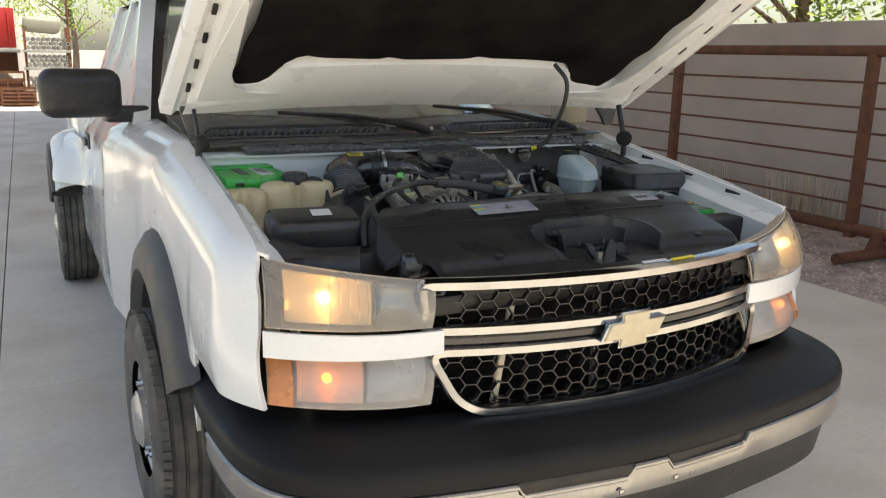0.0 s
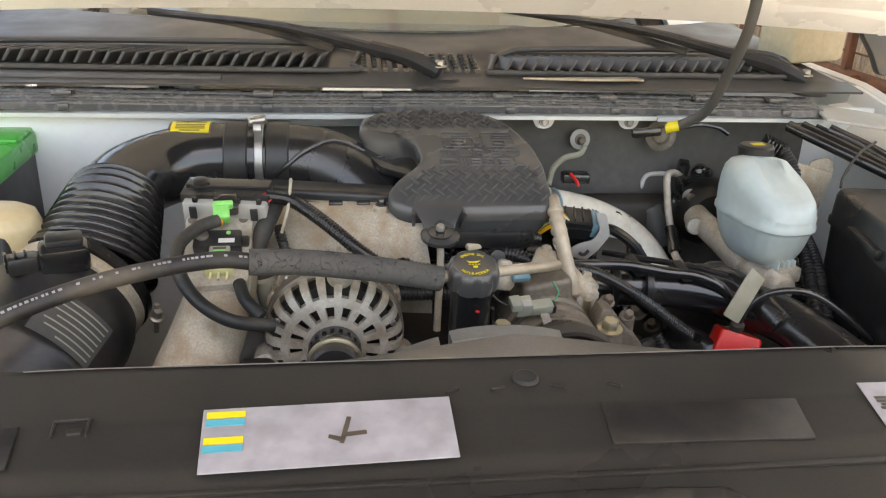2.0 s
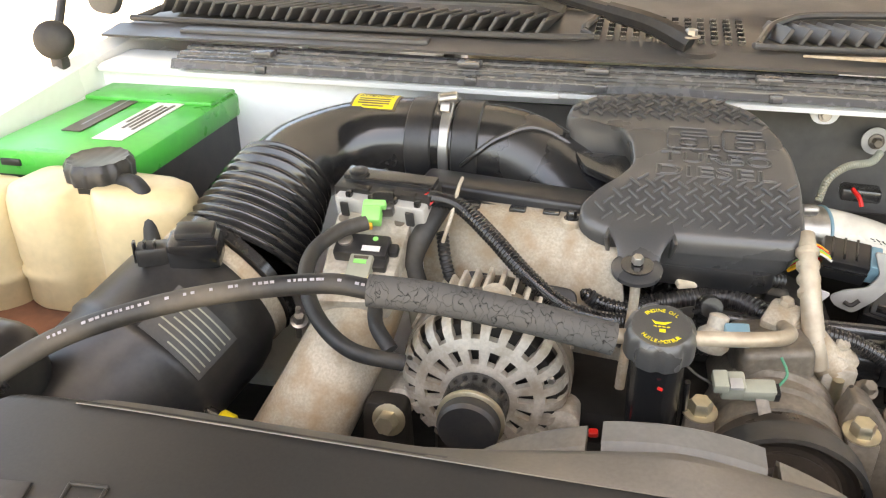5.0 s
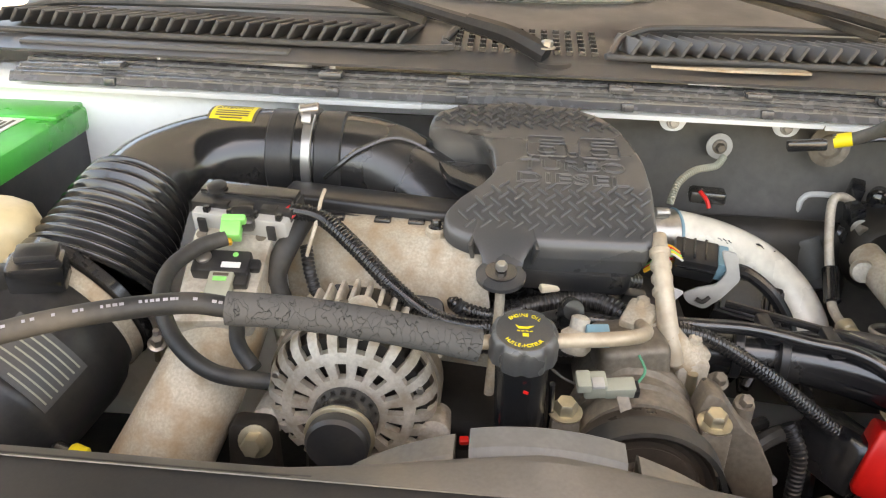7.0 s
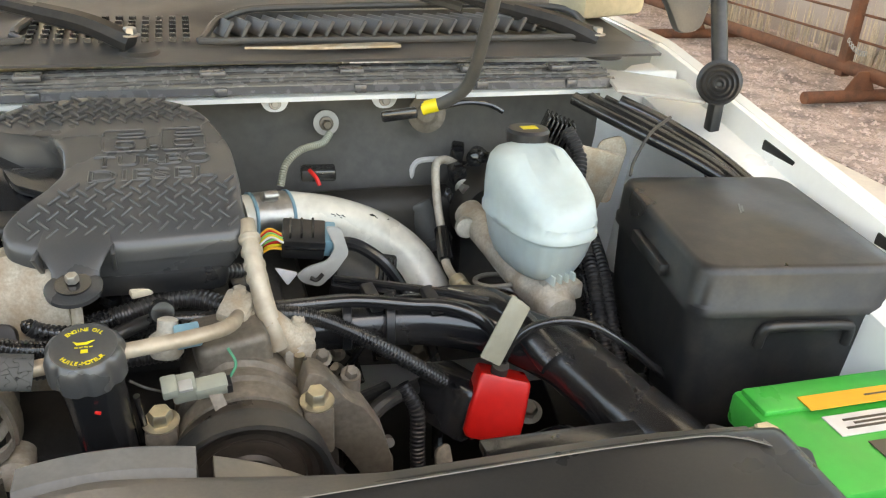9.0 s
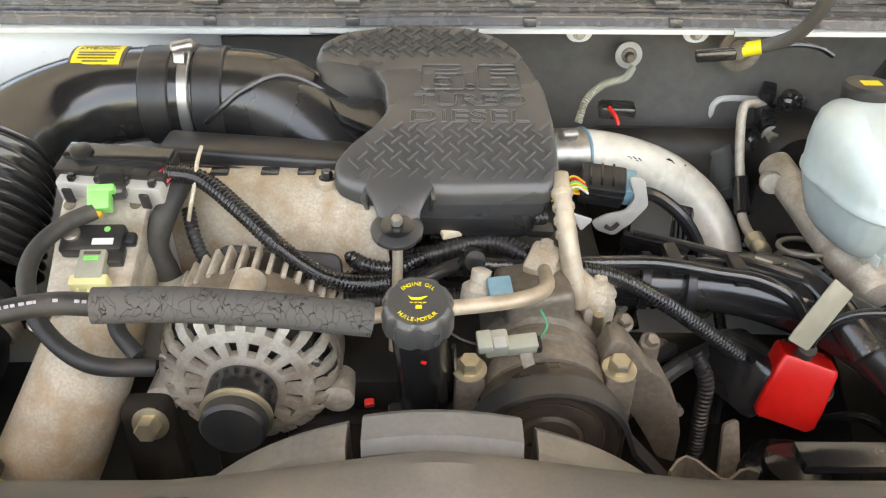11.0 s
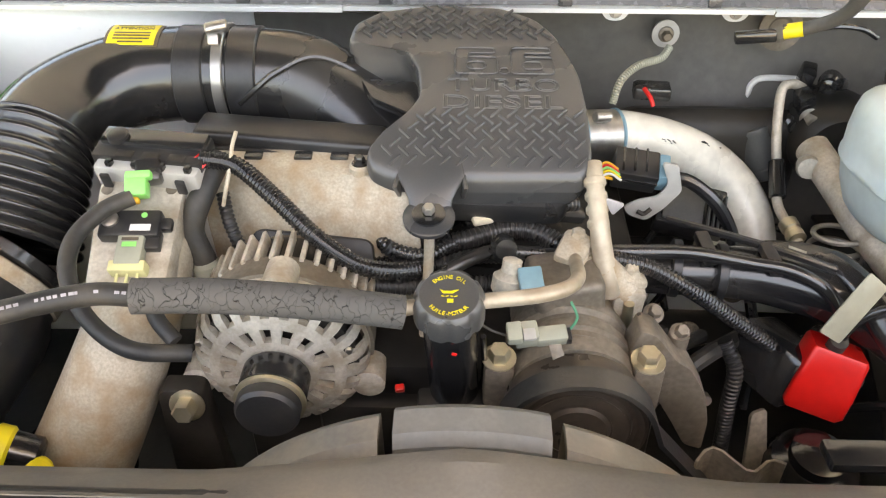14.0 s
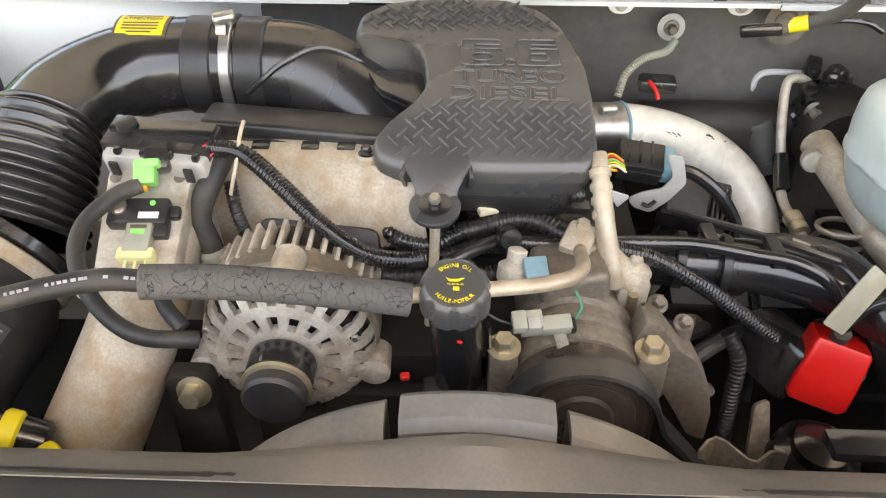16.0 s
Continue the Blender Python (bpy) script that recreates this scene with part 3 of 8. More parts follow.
for z in (0.38, 1.03, 1.53):
    for i in range(8):
        for k in range(3):
            x = -1.14 + i * 0.14 + 0.07 * (k % 2)
            part("pipe", lathe((x, 25.55, z + 0.07 + k * 0.12), (0, 1, 0), [(0.045, 0.02), (0.045, 0), (0.062, 0), (0.062, 0.95)], 10), STEEL if (i + k) % 2 else ROOF_STEEL, rack)
part("tarp_bundle", box((-0.75, 26.0, 2.25), (1.0, 0.8, 0.45), (0, 4, 0), 0.14, 3), CONN_GREY, rack)
for i, (x, y, z) in enumerate([(-2.6, 25.4, 0.55), (-1.75, 25.2, 0.45), (-3.6, 25.3, 0.6), (-1.5, 24.6, 0.22)]):
    crate = thing("steel_crate", "rusty slatted steel crate standing in the yard", "crate", (x, y, 0), group="yard crates")
    for k in range(5):
        for py in (-0.34, 0.34):
            part("slat", box((x, y + py, 0.06 + k * z * 0.47), (0.86, 0.03, 0.05), bevel=0), RUST, crate)
    for px in (-0.42, 0.0, 0.42):
        for py in (-0.34, 0.34):
            part("post", box((x + px, y + py, z), (0.05, 0.05, z * 2), bevel=0), RUST, crate)
    part("liner", box((x, y, z * 0.8), (0.78, 0.6, z * 1.5), bevel=0.03), RUST, crate)
single("flag_pole", rod((-0.02, 26.1, 0), (-0.02, 26.1, 5.2), 0.035, 12), RUST, "thin dark steel pole at the slab's edge", "pole")
# pale shed wall far behind
shed = thing("shed", "pale ribbed metal shed wall across the yard", "shed", (-6.5, 44, 0))
part("wall", box((-6.5, 44, 2.0), (14, 0.3, 4.0), bevel=0.02), LABEL_WHITE, shed)
for i in range(40):
    part("rib", box((-13.3 + i * 0.34, 43.83, 2.0), (0.05, 0.04, 4.0), bevel=0), LABEL_WHITE, shed)
# short chain hung on the fence post
chain = thing("chain", "short galvanised chain looped on the fence post", "chain", (FX - 0.07, 5.4, 0.4))
for k in range(9):
    y, z = 5.44 - 0.026 * k, 0.42 - 0.022 * k + 0.0018 * k * k
    pts = [(FX - 0.07 + 0.011 * math.cos(a) * (k % 2), y + 0.011 * math.cos(a) * (1 - k % 2), z + 0.018 * math.sin(a)) for a in [math.pi * q / 6 for q in range(13)]]
    part("link", hose(pts, 0.004, 6, 2), ROOF_STEEL, chain)


# ---- the pickup ----
truck = thing("pickup_truck", "white heavy-duty pickup truck with its hood open and headlamps lit", "truck")
AX_Y, AX_Z, TYRE_R, ARCH = 1.14, 0.39, 0.39, 0.555


def gap_line(side, y):
    """Upper inner edge of a front fender."""
    z = 1.19 + 0.125 * min(max(y - 0.17, -0.2), 1.15)
    x = -0.885 + 0.03 * (y - 0.17) if side < 0 else 0.893 + 0.062 * (y - 0.17)
    return x, z


def fender(side):
    rows = []
    ys = [0.10 + i * 0.03 for i in range(80)]
    for y in ys:
        xi, zt = gap_line(side, y)
        nose = max(0.0, 0.26 - y) / 0.26
        xo = side * (0.985 - 0.155 * nose ** 1.5 + (0.075 * min(1.0, max(0.0, (y - 1.35) / 1.0)) ** 1.5 if side < 0 else 0.0))
        d = abs(y - AX_Y)
        low = 0.46 if d > ARCH else max(0.46, AX_Z + math.sqrt(ARCH ** 2 - d * d))
        if y < AX_Y - ARCH:
            low = 0.822
        prof = [(xi, zt - (0.06 if y > 0.22 else 0.004)), (xi, zt), (xi + side * 0.012, zt + 0.006), (xi + (xo - xi) * 0.45, zt - 0.006), (xi + (xo - xi) * 0.8, zt - 0.045), (xo - side * 0.006, zt - 0.10), (xo, zt - 0.17)]
        for k in range(1, 8):
            f = k / 7
            prof.append((xo + side * 0.012 * math.sin(f * 3.0), zt - 0.17 + (low - zt + 0.17) * f))
        lean = 0.24 * max(0.0, 1 - (y - 0.10) / 0.40)
        rows.append([(x, y + max(0.0, z - 0.83) * lean, z) for x, z in prof])
    return sheet(rows, 0.012)


def flare(side):
    rows = []
    for i in range(33):
        a = radians(-18 + 168 * i / 32)
        r = []
        for dr, x in ((-0.035, 0.945), (-0.04, 1.03), (-0.02, 1.062), (0.05, 1.052), (0.10, 1.02), (0.115, 0.985)):
            rr = ARCH + dr
            r.append((side * x, AX_Y + rr * math.cos(a), max(0.36, AX_Z + rr * math.sin(a))))
        rows.append(r)
    return sheet(rows, 0.01)


for s in (-1, 1):
    part("fender", fender(s), WHITE, truck)
    part("fender_flare", flare(s), GREYPL, truck, "grey textured plastic flare")
    # near-black liner, which also darkens the inside of the arch
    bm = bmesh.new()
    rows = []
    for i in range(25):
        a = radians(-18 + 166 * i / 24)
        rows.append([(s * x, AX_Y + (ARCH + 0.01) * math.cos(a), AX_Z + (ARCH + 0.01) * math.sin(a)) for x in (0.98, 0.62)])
    part("wheel_well", sheet(rows, 0.006, bm), GRIME_SHADE, truck)


def wheel(x, y, side, steer=0.0, dually=False):
    m = Matrix.Translation((x, y, AX_Z)) @ pose(0, 0, 0, 0, 0, steer)
    w = part("wheel", lathe((0, 0, 0), (side, 0, 0), [(0.19, -0.11), (0.205, -0.10), (0.205, 0.095), (0.19, 0.098), (0.175, 0.080), (0.12, 0.085), (0.10, 0.09), (0.10, 0.125), (0.075, 0.14), (0.03, 0.145)], 40), SILVER_WHEEL, truck)
    w.matrix_basis = m
    prof = [(0.205, -0.115), (0.25, -0.125), (0.33, -0.124), (0.366, -0.112), (0.383, -0.09), (0.388, -0.05)]
    for k in range(4):
        c = -0.06 + k * 0.04
        prof += [(0.389, c - 0.014), (0.389, c + 0.012), (0.379, c + 0.014), (0.379, c + 0.020)]
    prof += [(0.387, 0.085), (0.366, 0.112), (0.33, 0.124), (0.25, 0.125), (0.205, 0.115)]
    ty = part("tyre", lathe((0, 0, 0), (side, 0, 0), prof, 72, close=False), TYRE, None)
    ty.parent = w
    bm = bmesh.new()
    for i in range(72):
        a = 2 * math.pi * i / 72
        for sd in (-1, 1):
            box((sd * 0.098, 0.382 * math.cos(a), 0.382 * math.sin(a)), (0.028, 0.020, 0.012), (math.degrees(a) - 90 + 0, 0, sd * 14), 0, bm=bm)
    tb = part("tread_block", bm, TYRE, None)
    tb.parent = w
    tb["kind"] = "stuff"
    for i in range(8):
        a = 2 * math.pi * i / 8
        lug = part("lug_nut", hexbolt((side * 0.082, 0.135 * math.cos(a), 0.135 * math.sin(a)), (side, 0, 0), 0.013, 0.03), CHROME, None)
        lug.parent = w


wheel(-0.985, AX_Y, -1, 2)
wheel(0.985, AX_Y, 1, 1)
wheel(-1.115, 4.72, -1)
wheel(1.16, 4.72, 1)

# bumper: swept along the plan of the nose
PLAN = [(-1.01, 0.62), (-1.01, 0.35), (-0.985, 0.12), (-0.91, -0.04), (-0.74, -0.15), (-0.4, -0.225), (0.02, -0.265),
        (0.44, -0.235), (0.78, -0.17), (0.95, -0.06), (1.03, 0.10), (1.055, 0.33), (1.055, 0.6)]


def nose_sweep(section, plan=PLAN, n=8, thick=0.01, t0=0.0, t1=1.0):
    path = [p.to_2d() for p in smooth_path([(*p, 0) for p in plan], n)]
    path = path[int(t0 * (len(path) - 1)):int(t1 * (len(path) - 1)) + 1]
    rows = []
    for i, p in enumerate(path):
        t = (path[min(i + 1, len(path) - 1)] - path[max(i - 1, 0)]).normalized()
        nrm = Vector((t.y, -t.x))
        rows.append([(p.x + nrm.x * d, p.y + nrm.y * d, z) for d, z in section])
    return sheet(rows, thick)


part("bumper_cover", nose_sweep([(-0.22, 0.768), (-0.13, 0.776), (-0.095, 0.772), (-0.020, 0.738), (-0.006, 0.730), (0.001, 0.720), (0.005, 0.704), (0.004, 0.672), (-0.004, 0.664), (-0.05, 0.660)]), BUMPER, truck, "black textured bumper top cover")
def bar_row(p, nrm):
    """Section of the bar; its upper edge drops at the two air slots."""
    drop = 0.0
    if p.y < 0.0:
        for x0, x1 in ((-0.388, -0.070), (0.046, 0.350)):
            drop = max(drop, min(1.0, max(0.0, min(p.x - x0, x1 - p.x) / 0.012)))
    zt = 0.662 - 0.026 * drop
    sec = [(-0.05, zt - 0.002), (-0.010, zt), (-0.001, zt + 0.001), (0.005, zt - 0.003), (0.006, zt - 0.009), (0.002, zt - 0.014), (0.005, 0.612), (-0.003, 0.578), (-0.03, 0.566)]
    return [(p.x + nrm.x * d, p.y + nrm.y * d, z) for d, z in sec]


path = [p.to_2d() for p in smooth_path([(*p, 0) for p in PLAN], 40)]
rows = []
for i, p in enumerate(path):
    if p.x < 0 and p.y > 0.37:
        continue
    t = (path[min(i + 1, len(path) - 1)] - path[max(i - 1, 0)]).normalized()
    rows.append(bar_row(p, Vector((t.y, -t.x))))
part("bumper_bar", sheet(rows, 0.004), BAR, truck, "dusty chrome bumper bar notched for two air slots")
part("valance", nose_sweep([(-0.03, 0.566), (-0.032, 0.52), (-0.045, 0.44), (-0.09, 0.40)]), BLACK, truck, "black lower air dam")

# solid near-black boxes carry the shade inside the two air slots
for x0, x1, y in ((-0.392, -0.066, -0.235), (0.042, 0.354, -0.235)):
    part("bumper_slot", box(((x0 + x1) / 2, y + 0.019 + (0 if x0 < 0 else -0.004), 0.651), (x1 - x0, 0.066, 0.040), (0, 0, -6.5 if x0 < 0 else 4.5), 0.008), GRIME_SHADE, truck)
for x in (-0.11, 0.07):
    part("bumper_bolt", box((x + 0.002, -0.270, 0.600), (0.014, 0.006, 0.014), bevel=0.002), CHROME, truck)

# grille on the same bowed nose


def grille_point(x, z):
    """The nose leans back a little towards the top."""
    k = (x - 0.024) / 0.57
    return Vector((x, -0.105 + 0.105 * k * k + (z - 0.80) * 0.06, z))


def grille_bar(pts, w=0.030, d=0.030, closed=False):
    """A rounded chrome bar through points (x, z) of the grille's face."""
    P = [grille_point(x, z) for x, z in pts]
    b = bmesh.new()
    n = len(P)
    rings = []
    for i, p in enumerate(P):
        a, c = (P[i - 1] if (i or closed) else P[i]), (P[(i + 1) % n] if (i < n - 1 or closed) else P[i])
        t = (c - a).normalized()
        f = Vector((0, -1, 0))
        u = t.cross(f).normalized()
        sec = [(-0.5, 0.6), (-0.5, -0.1), (-0.32, -0.45), (0.32, -0.45), (0.5, -0.1), (0.5, 0.6)]
        rings.append([b.verts.new(p + u * (s * w) - f * (q * d)) for s, q in sec])
    seq = list(zip(rings, rings[1:])) + ([(rings[-1], rings[0])] if closed else [])
    for A, B in seq:
        for k in range(6):
            b.faces.new((A[k], A[(k + 1) % 6], B[(k + 1) % 6], B[k]))
    if not closed:
        b.faces.new(rings[0])
        b.faces.new(rings[-1][::-1])
    return b


def lin(a, c, n=12):
    return [(a[0] + (c[0] - a[0]) * i / n, a[1] + (c[1] - a[1]) * i / n) for i in range(n)]


UP = rounded([(-0.545, 1.115), (0.597, 1.115), (0.588, 1.0), (-0.535, 1.0)], 0.02, 3)
up = []
for a, c in zip(UP, UP[1:] + UP[:1]):
    up += lin(a, c, 10 if abs(a[0] - c[0]) > 0.3 else 2)
part("grille_surround", grille_bar(up, 0.030, 0.035, True), CHROME, truck, "chrome upper grille frame")
LOW = rounded([(-0.53, 0.945), (0.583, 0.945), (0.55, 0.815), (0.50, 0.785), (-0.41, 0.785), (-0.465, 0.82)], 0.04, 4)
low = []
for a, c in zip(LOW, LOW[1:] + LOW[:1]):
    low += lin(a, c, 10 if abs(a[0] - c[0]) > 0.3 else 2)
part("grille_surround", grille_bar(low, 0.028, 0.035, True), CHROME, truck, "chrome lower grille frame")
for zlo, zhi, x0, x1 in ((1.006, 1.112, -0.54, 0.59), (0.788, 0.940, -0.50, 0.56)):
    bm = bmesh.new()
    ra, rb = 0.0275, 0.0235
    ix, x = 0, x0
    while x < x1:
        z = zlo + (rb * 0.866 if ix % 2 else 0.0)
        while z < zhi + rb * 0.5:
            if not (z < 0.83 and (x < -0.44 or x > 0.51)):
                A, B, C = [], [], []
                for k in range(6):
                    cx, cz = math.cos(radians(60 * k)), math.sin(radians(60 * k))
                    p = grille_point(x + ra * cx, min(max(z + rb * cz, zlo - 0.01), zhi + 0.01))
                    q = grille_point(x + (ra - 0.0011) * cx, min(max(z + (rb - 0.0011) * cz, zlo - 0.01), zhi + 0.01))
                    A.append(bm.verts.new(p + Vector((0, 0.014, 0))))
                    B.append(bm.verts.new(q + Vector((0, 0.014, 0))))
                    C.append(bm.verts.new(q + Vector((0, 0.030, 0))))
                for k in range(6):
                    bm.faces.new((A[k], A[(k + 1) % 6], B[(k + 1) % 6], B[k]))
                    bm.faces.new((B[k], B[(k + 1) % 6], C[(k + 1) % 6], C[k]))
            z += rb * 1.732
        x += ra * 1.5
        ix += 1
    gm = part("grille_mesh", bm, BLACK_GLOSS, truck, "dark honeycomb grille mesh")
    gm["kind"] = "stuff"
part("grille_bar", grille_bar(lin((-0.52, 0.972), (0.58, 0.972), 16) + [(0.58, 0.972)], 0.024, 0.012), BLACK_GLOSS, truck)
# condenser, coloured near black for the shade behind the mesh, and braces
part("condenser", box((0.02, 0.16, 0.92), (1.05, 0.05, 0.36), bevel=0.004), FELT, truck)
part("brace", rod((-0.265, 0.02, 1.11), (-0.335, 0.0, 0.78), 0.010, 10), REFLECTOR, truck)
part("brace", rod((0.03, 0.06, 1.14), (0.03, 0.05, 0.74), 0.012, 8), STEEL, truck)
# the emblem is a plain faded cross plate
EM = [(-0.100, -0.022), (-0.078, 0.022), (-0.038, 0.022), (-0.042, 0.045), (0.048, 0.045), (0.044, 0.022), (0.100, 0.022), (0.078, -0.022), (0.038, -0.022), (0.042, -0.045), (-0.048, -0.045), (-0.044, -0.022)]
ec = grille_point(0.02, 0.972)
part("emblem_rim", prism([(x * 1.10, z * 1.13) for x, z in EM], -0.006, 0.010, 0.004, m=pose(ec.x, ec.y - 0.018, ec.z, 90, 0, 1)), CHROME, truck)
part("emblem", prism(EM, 0.0, 0.014, 0.003, m=pose(ec.x, ec.y - 0.020, ec.z, 90, 0, 1)), BADGE, truck, "faded tan emblem plate")


def lamp(side, z0i, z1i, z0o, z1o, sh, upper):
    """One lamp: outer lens that wraps the corner, black housing, reflector and bulb."""
    def face(u, v, push=0.0):
        # u from 0 at the grille to 1 at the fender; v from 0 below to 1 above
        x = 0.520 + (0.905 - 0.520) * u
        y = -0.02 + 0.13 * max(u, 0) ** 2.2 + 0.05 * v * u + 0.03 * v
        z = (z0i + (z0o - z0i) * u) * (1 - v) + (z1i + (z1o - z1i) * u) * v
        x += 0.02 * (0.5 - v) * (1 - u) - 0.016 * v * u
        return (side * x + sh, y + push - 0.012 * math.sin(math.pi * v), z)
    rows = [[face(u / 14, v / 6) for u in range(15)] for v in range(7)]
    lens = part("headlamp" if upper else "turn_lamp", sheet(rows, 0.004), LENS if upper else LENS_CLEAR, truck, "hazy yellowed headlamp lens, lit" if upper else "clear lower lamp lens")
    lens.visible_shadow = False
    rows = [[face(-0.01 + 1.02 * u / 14, -0.02 + 1.04 * v / 6, 0.075 if 0 < v < 6 and 0 < u < 14 else 0.004) for u in range(15)] for v in range(7)]
    part("housing", sheet(rows, 0.003), LINER, lens)

    def bowl(u0, u1, v0, v1, depth, n=10):
        """A rectangular dished reflector behind the lens."""
        r = []
        for j in range(n + 1):
            row = []
            for i in range(n + 1):
                a, c = i / n, j / n
                d = (1 - (2 * a - 1) ** 4) * (1 - (2 * c - 1) ** 4)
                row.append(face(u0 + (u1 - u0) * a, v0 + (v1 - v0) * c, 0.012 + depth * d))
            r.append(row)
        return sheet(r, 0.002)
    if upper:
        part("reflector", bowl(0.40, 0.90, 0.10, 0.90, 0.05), REFLECTOR, lens, "amber-lit main reflector")
        part("reflector", bowl(0.07, 0.38, 0.14, 0.86, 0.05), CHROME, lens, "clear inner reflector")
        c = Vector(face(0.66, 0.5, 0.035))
        part("bulb", lathe(c + Vector((0, 0.008, 0)), (0, -1, 0), [(0.006, -0.014), (0.014, -0.006), (0.016, 0.006), (0.010, 0.014)], 18), LAMP_ON, lens)
        for k in range(9):
            u = 0.43 + 0.44 * k / 8
            part("flute", hose([face(u, 0.12, 0.004), face(u, 0.5, 0.002), face(u, 0.88, 0.004)], 0.0016, 6, 4), LENS, lens)
        rows = [[face(0.93 + 0.075 * u / 3, v / 6, -0.003) for u in range(4)] for v in range(7)]
        part("side_marker", sheet(rows, 0.003), LENS, lens)
    else:
        part("reflector", bowl(0.45, 0.84, 0.08, 0.92, 0.045), REFLECTOR, lens)
        part("reflector", bowl(0.05, 0.43, 0.10, 0.90, 0.04), LABEL_WHITE, lens)
        rows = [[face(0.87 + 0.135 * u / 4, v / 6, -0.004) for u in range(5)] for v in range(7)]
        part("amber_marker", sheet(rows, 0.003), AMBER, lens)
        c = Vector(face(0.66, 0.5, 0.03))
        part("bulb", lathe(c, (0, -1, 0), [(0.006, -0.006), (0.012, 0.0), (0.011, 0.012), (0.004, 0.018)], 14), AMBER_ON, lens)


for s, sh in ((-1, 0.0), (1, 0.03)):
    lamp(s, 1.018, 1.124, 1.028, 1.174, sh, True)
    lamp(s, 0.815, 0.945, 0.830, 0.955, sh, False)
    rows = []
    for v in range(3):
        rows.append([(s * (0.505 + 0.405 * u / 10) + sh, -0.03 + 0.15 * (u / 10) ** 2.2, 0.952 + (0.060 + 0.006 * u / 10) * v / 2) for u in range(11)])
    part("lamp_filler", sheet(rows, 0.01), WHITE, truck, "white painted strip between the lamps")

# hood, propped open
HT = radians(33)
HC, HS = math.cos(HT), math.sin(HT)


def hood_point(u, s, off=0.0):
    """u from -1 to 1 across, s metres from the rear edge, off metres to the outside (up)."""
    hw = 1.0 + 0.01 * s
    x = 0.035 + 0.06 * s + u * hw
    crown = 0.035 * (1 - u * u)
    d = off + crown
    return (x, 1.23 - s * HC + d * HS, 1.455 + s * HS + d * HC)


HL = 1.18
US = [-1, -0.97, -0.9, -0.75, -0.5, -0.25, 0, 0.25, 0.5, 0.75, 0.9, 0.97, 1]
hood = part("hood", sheet([[hood_point(u, HL * i / 14, 0.045) for u in US] for i in range(15)], 0.004), WHITE, truck, "white open hood seen from below")
for side in (-1, 1):
    fr = bmesh.new()
    # side channels with a rolled edge
    rows = []
    for i in range(25):
        s = HL * i / 24
        rows.append([hood_point(side * u, s, o) for u, o in ((1.0, 0.045), (1.0, 0.0), (0.965, -0.012), (0.945, 0.004), (0.92, 0.004), (0.90, -0.018), (0.86, -0.022), (0.83, 0.0), (0.825, 0.04))])
    sheet(rows, 0.003, fr)
    part("inner_frame", fr, WHITE_IN, hood)
bm = bmesh.new()
rows = []
for u in [i / 36 - 1 for i in range(73)]:
    v = u * 0.93
    ear = 1 / (1 + math.exp((v + 0.66) / 0.010)) if v < 0 else 1 / (1 + math.exp(-(v - 0.555) / 0.016))
    w = 0.245 + 0.03 * (1 - u * u) - 0.095 * ear
    rows.append([hood_point(u * 0.93, s, o) for s, o in ((0.0, 0.045), (0.0, 0.0), (0.02, -0.02), (0.10, -0.022), (w - 0.04, -0.014), (w, 0.0), (w + 0.02, 0.03))])
sheet(rows, 0.003, bm)
part("rear_frame", bm, WHITE_IN, hood, "white stamped rear rail of the hood")
for side in (-1, 1):
    loop = rounded([(0.90, 0.02), (0.90, 0.30), (0.868, 0.66), (0.850, 0.66), (0.825, 0.40), (0.815, 0.26), (0.79, 0.185), (0.745, 0.150), (0.68, 0.135), (0.60, 0.130), (0.60, 0.02)], 0.03, 4)
    bm = bmesh.new()
    lo = [bm.verts.new(hood_point(side * u, s, -0.024)) for u, s in loop]
    hi = [bm.verts.new(hood_point(side * u, s, -0.016)) for u, s in loop]
    bm.faces.new(lo)
    bm.faces.new(hi[::-1])
    for i in range(len(lo)):
        bm.faces.new((lo[i], lo[(i + 1) % len(lo)], hi[(i + 1) % len(lo)], hi[i]))
    part("corner_gusset", bm, WHITE_IN, hood, "white stamped corner between the rails")
bm = bmesh.new()
cols = []
for k in range(49):
    u = -0.80 + 1.565 * k / 48
    lo = 0.125 + 0.185 / (1 + math.exp(-(u + 0.655) / 0.012)) / (1 + math.exp((u - 0.545) / 0.022))
    lo += 0.10 * max(0.0, 1 - (u + 0.80) / 0.05) ** 2 + 0.10 * max(0.0, 1 - (0.765 - u) / 0.04) ** 2
    lo += sum(0.014 * math.exp(-((u - c) / 0.03) ** 2) for c in (-0.57, -0.27, 0.09))
    cols.append([hood_point(u, lo + (HL - 0.04 - lo) * j / 20, 0.010 - 0.012 * min(1.0, 4 * min(j, 20 - j) / 20) + 0.006 * math.sin(7 * u + 5 * j)) for j in range(21)])
sheet(cols, 0.008, bm)
part("hood_insulation", bm, FELT, hood, "black felt hood insulation pad")
# slots in the channels, their inner shade painted as near-black boxes
for side in (-1, 1):
    for k in range(7):
        c = hood_point(side * 0.932, 0.16 + k * 0.145, -0.001)
        part("slot", box(c, (0.014, 0.045, 0.01), (-33, 0, 0), 0.002), GRIME_SHADE, hood)
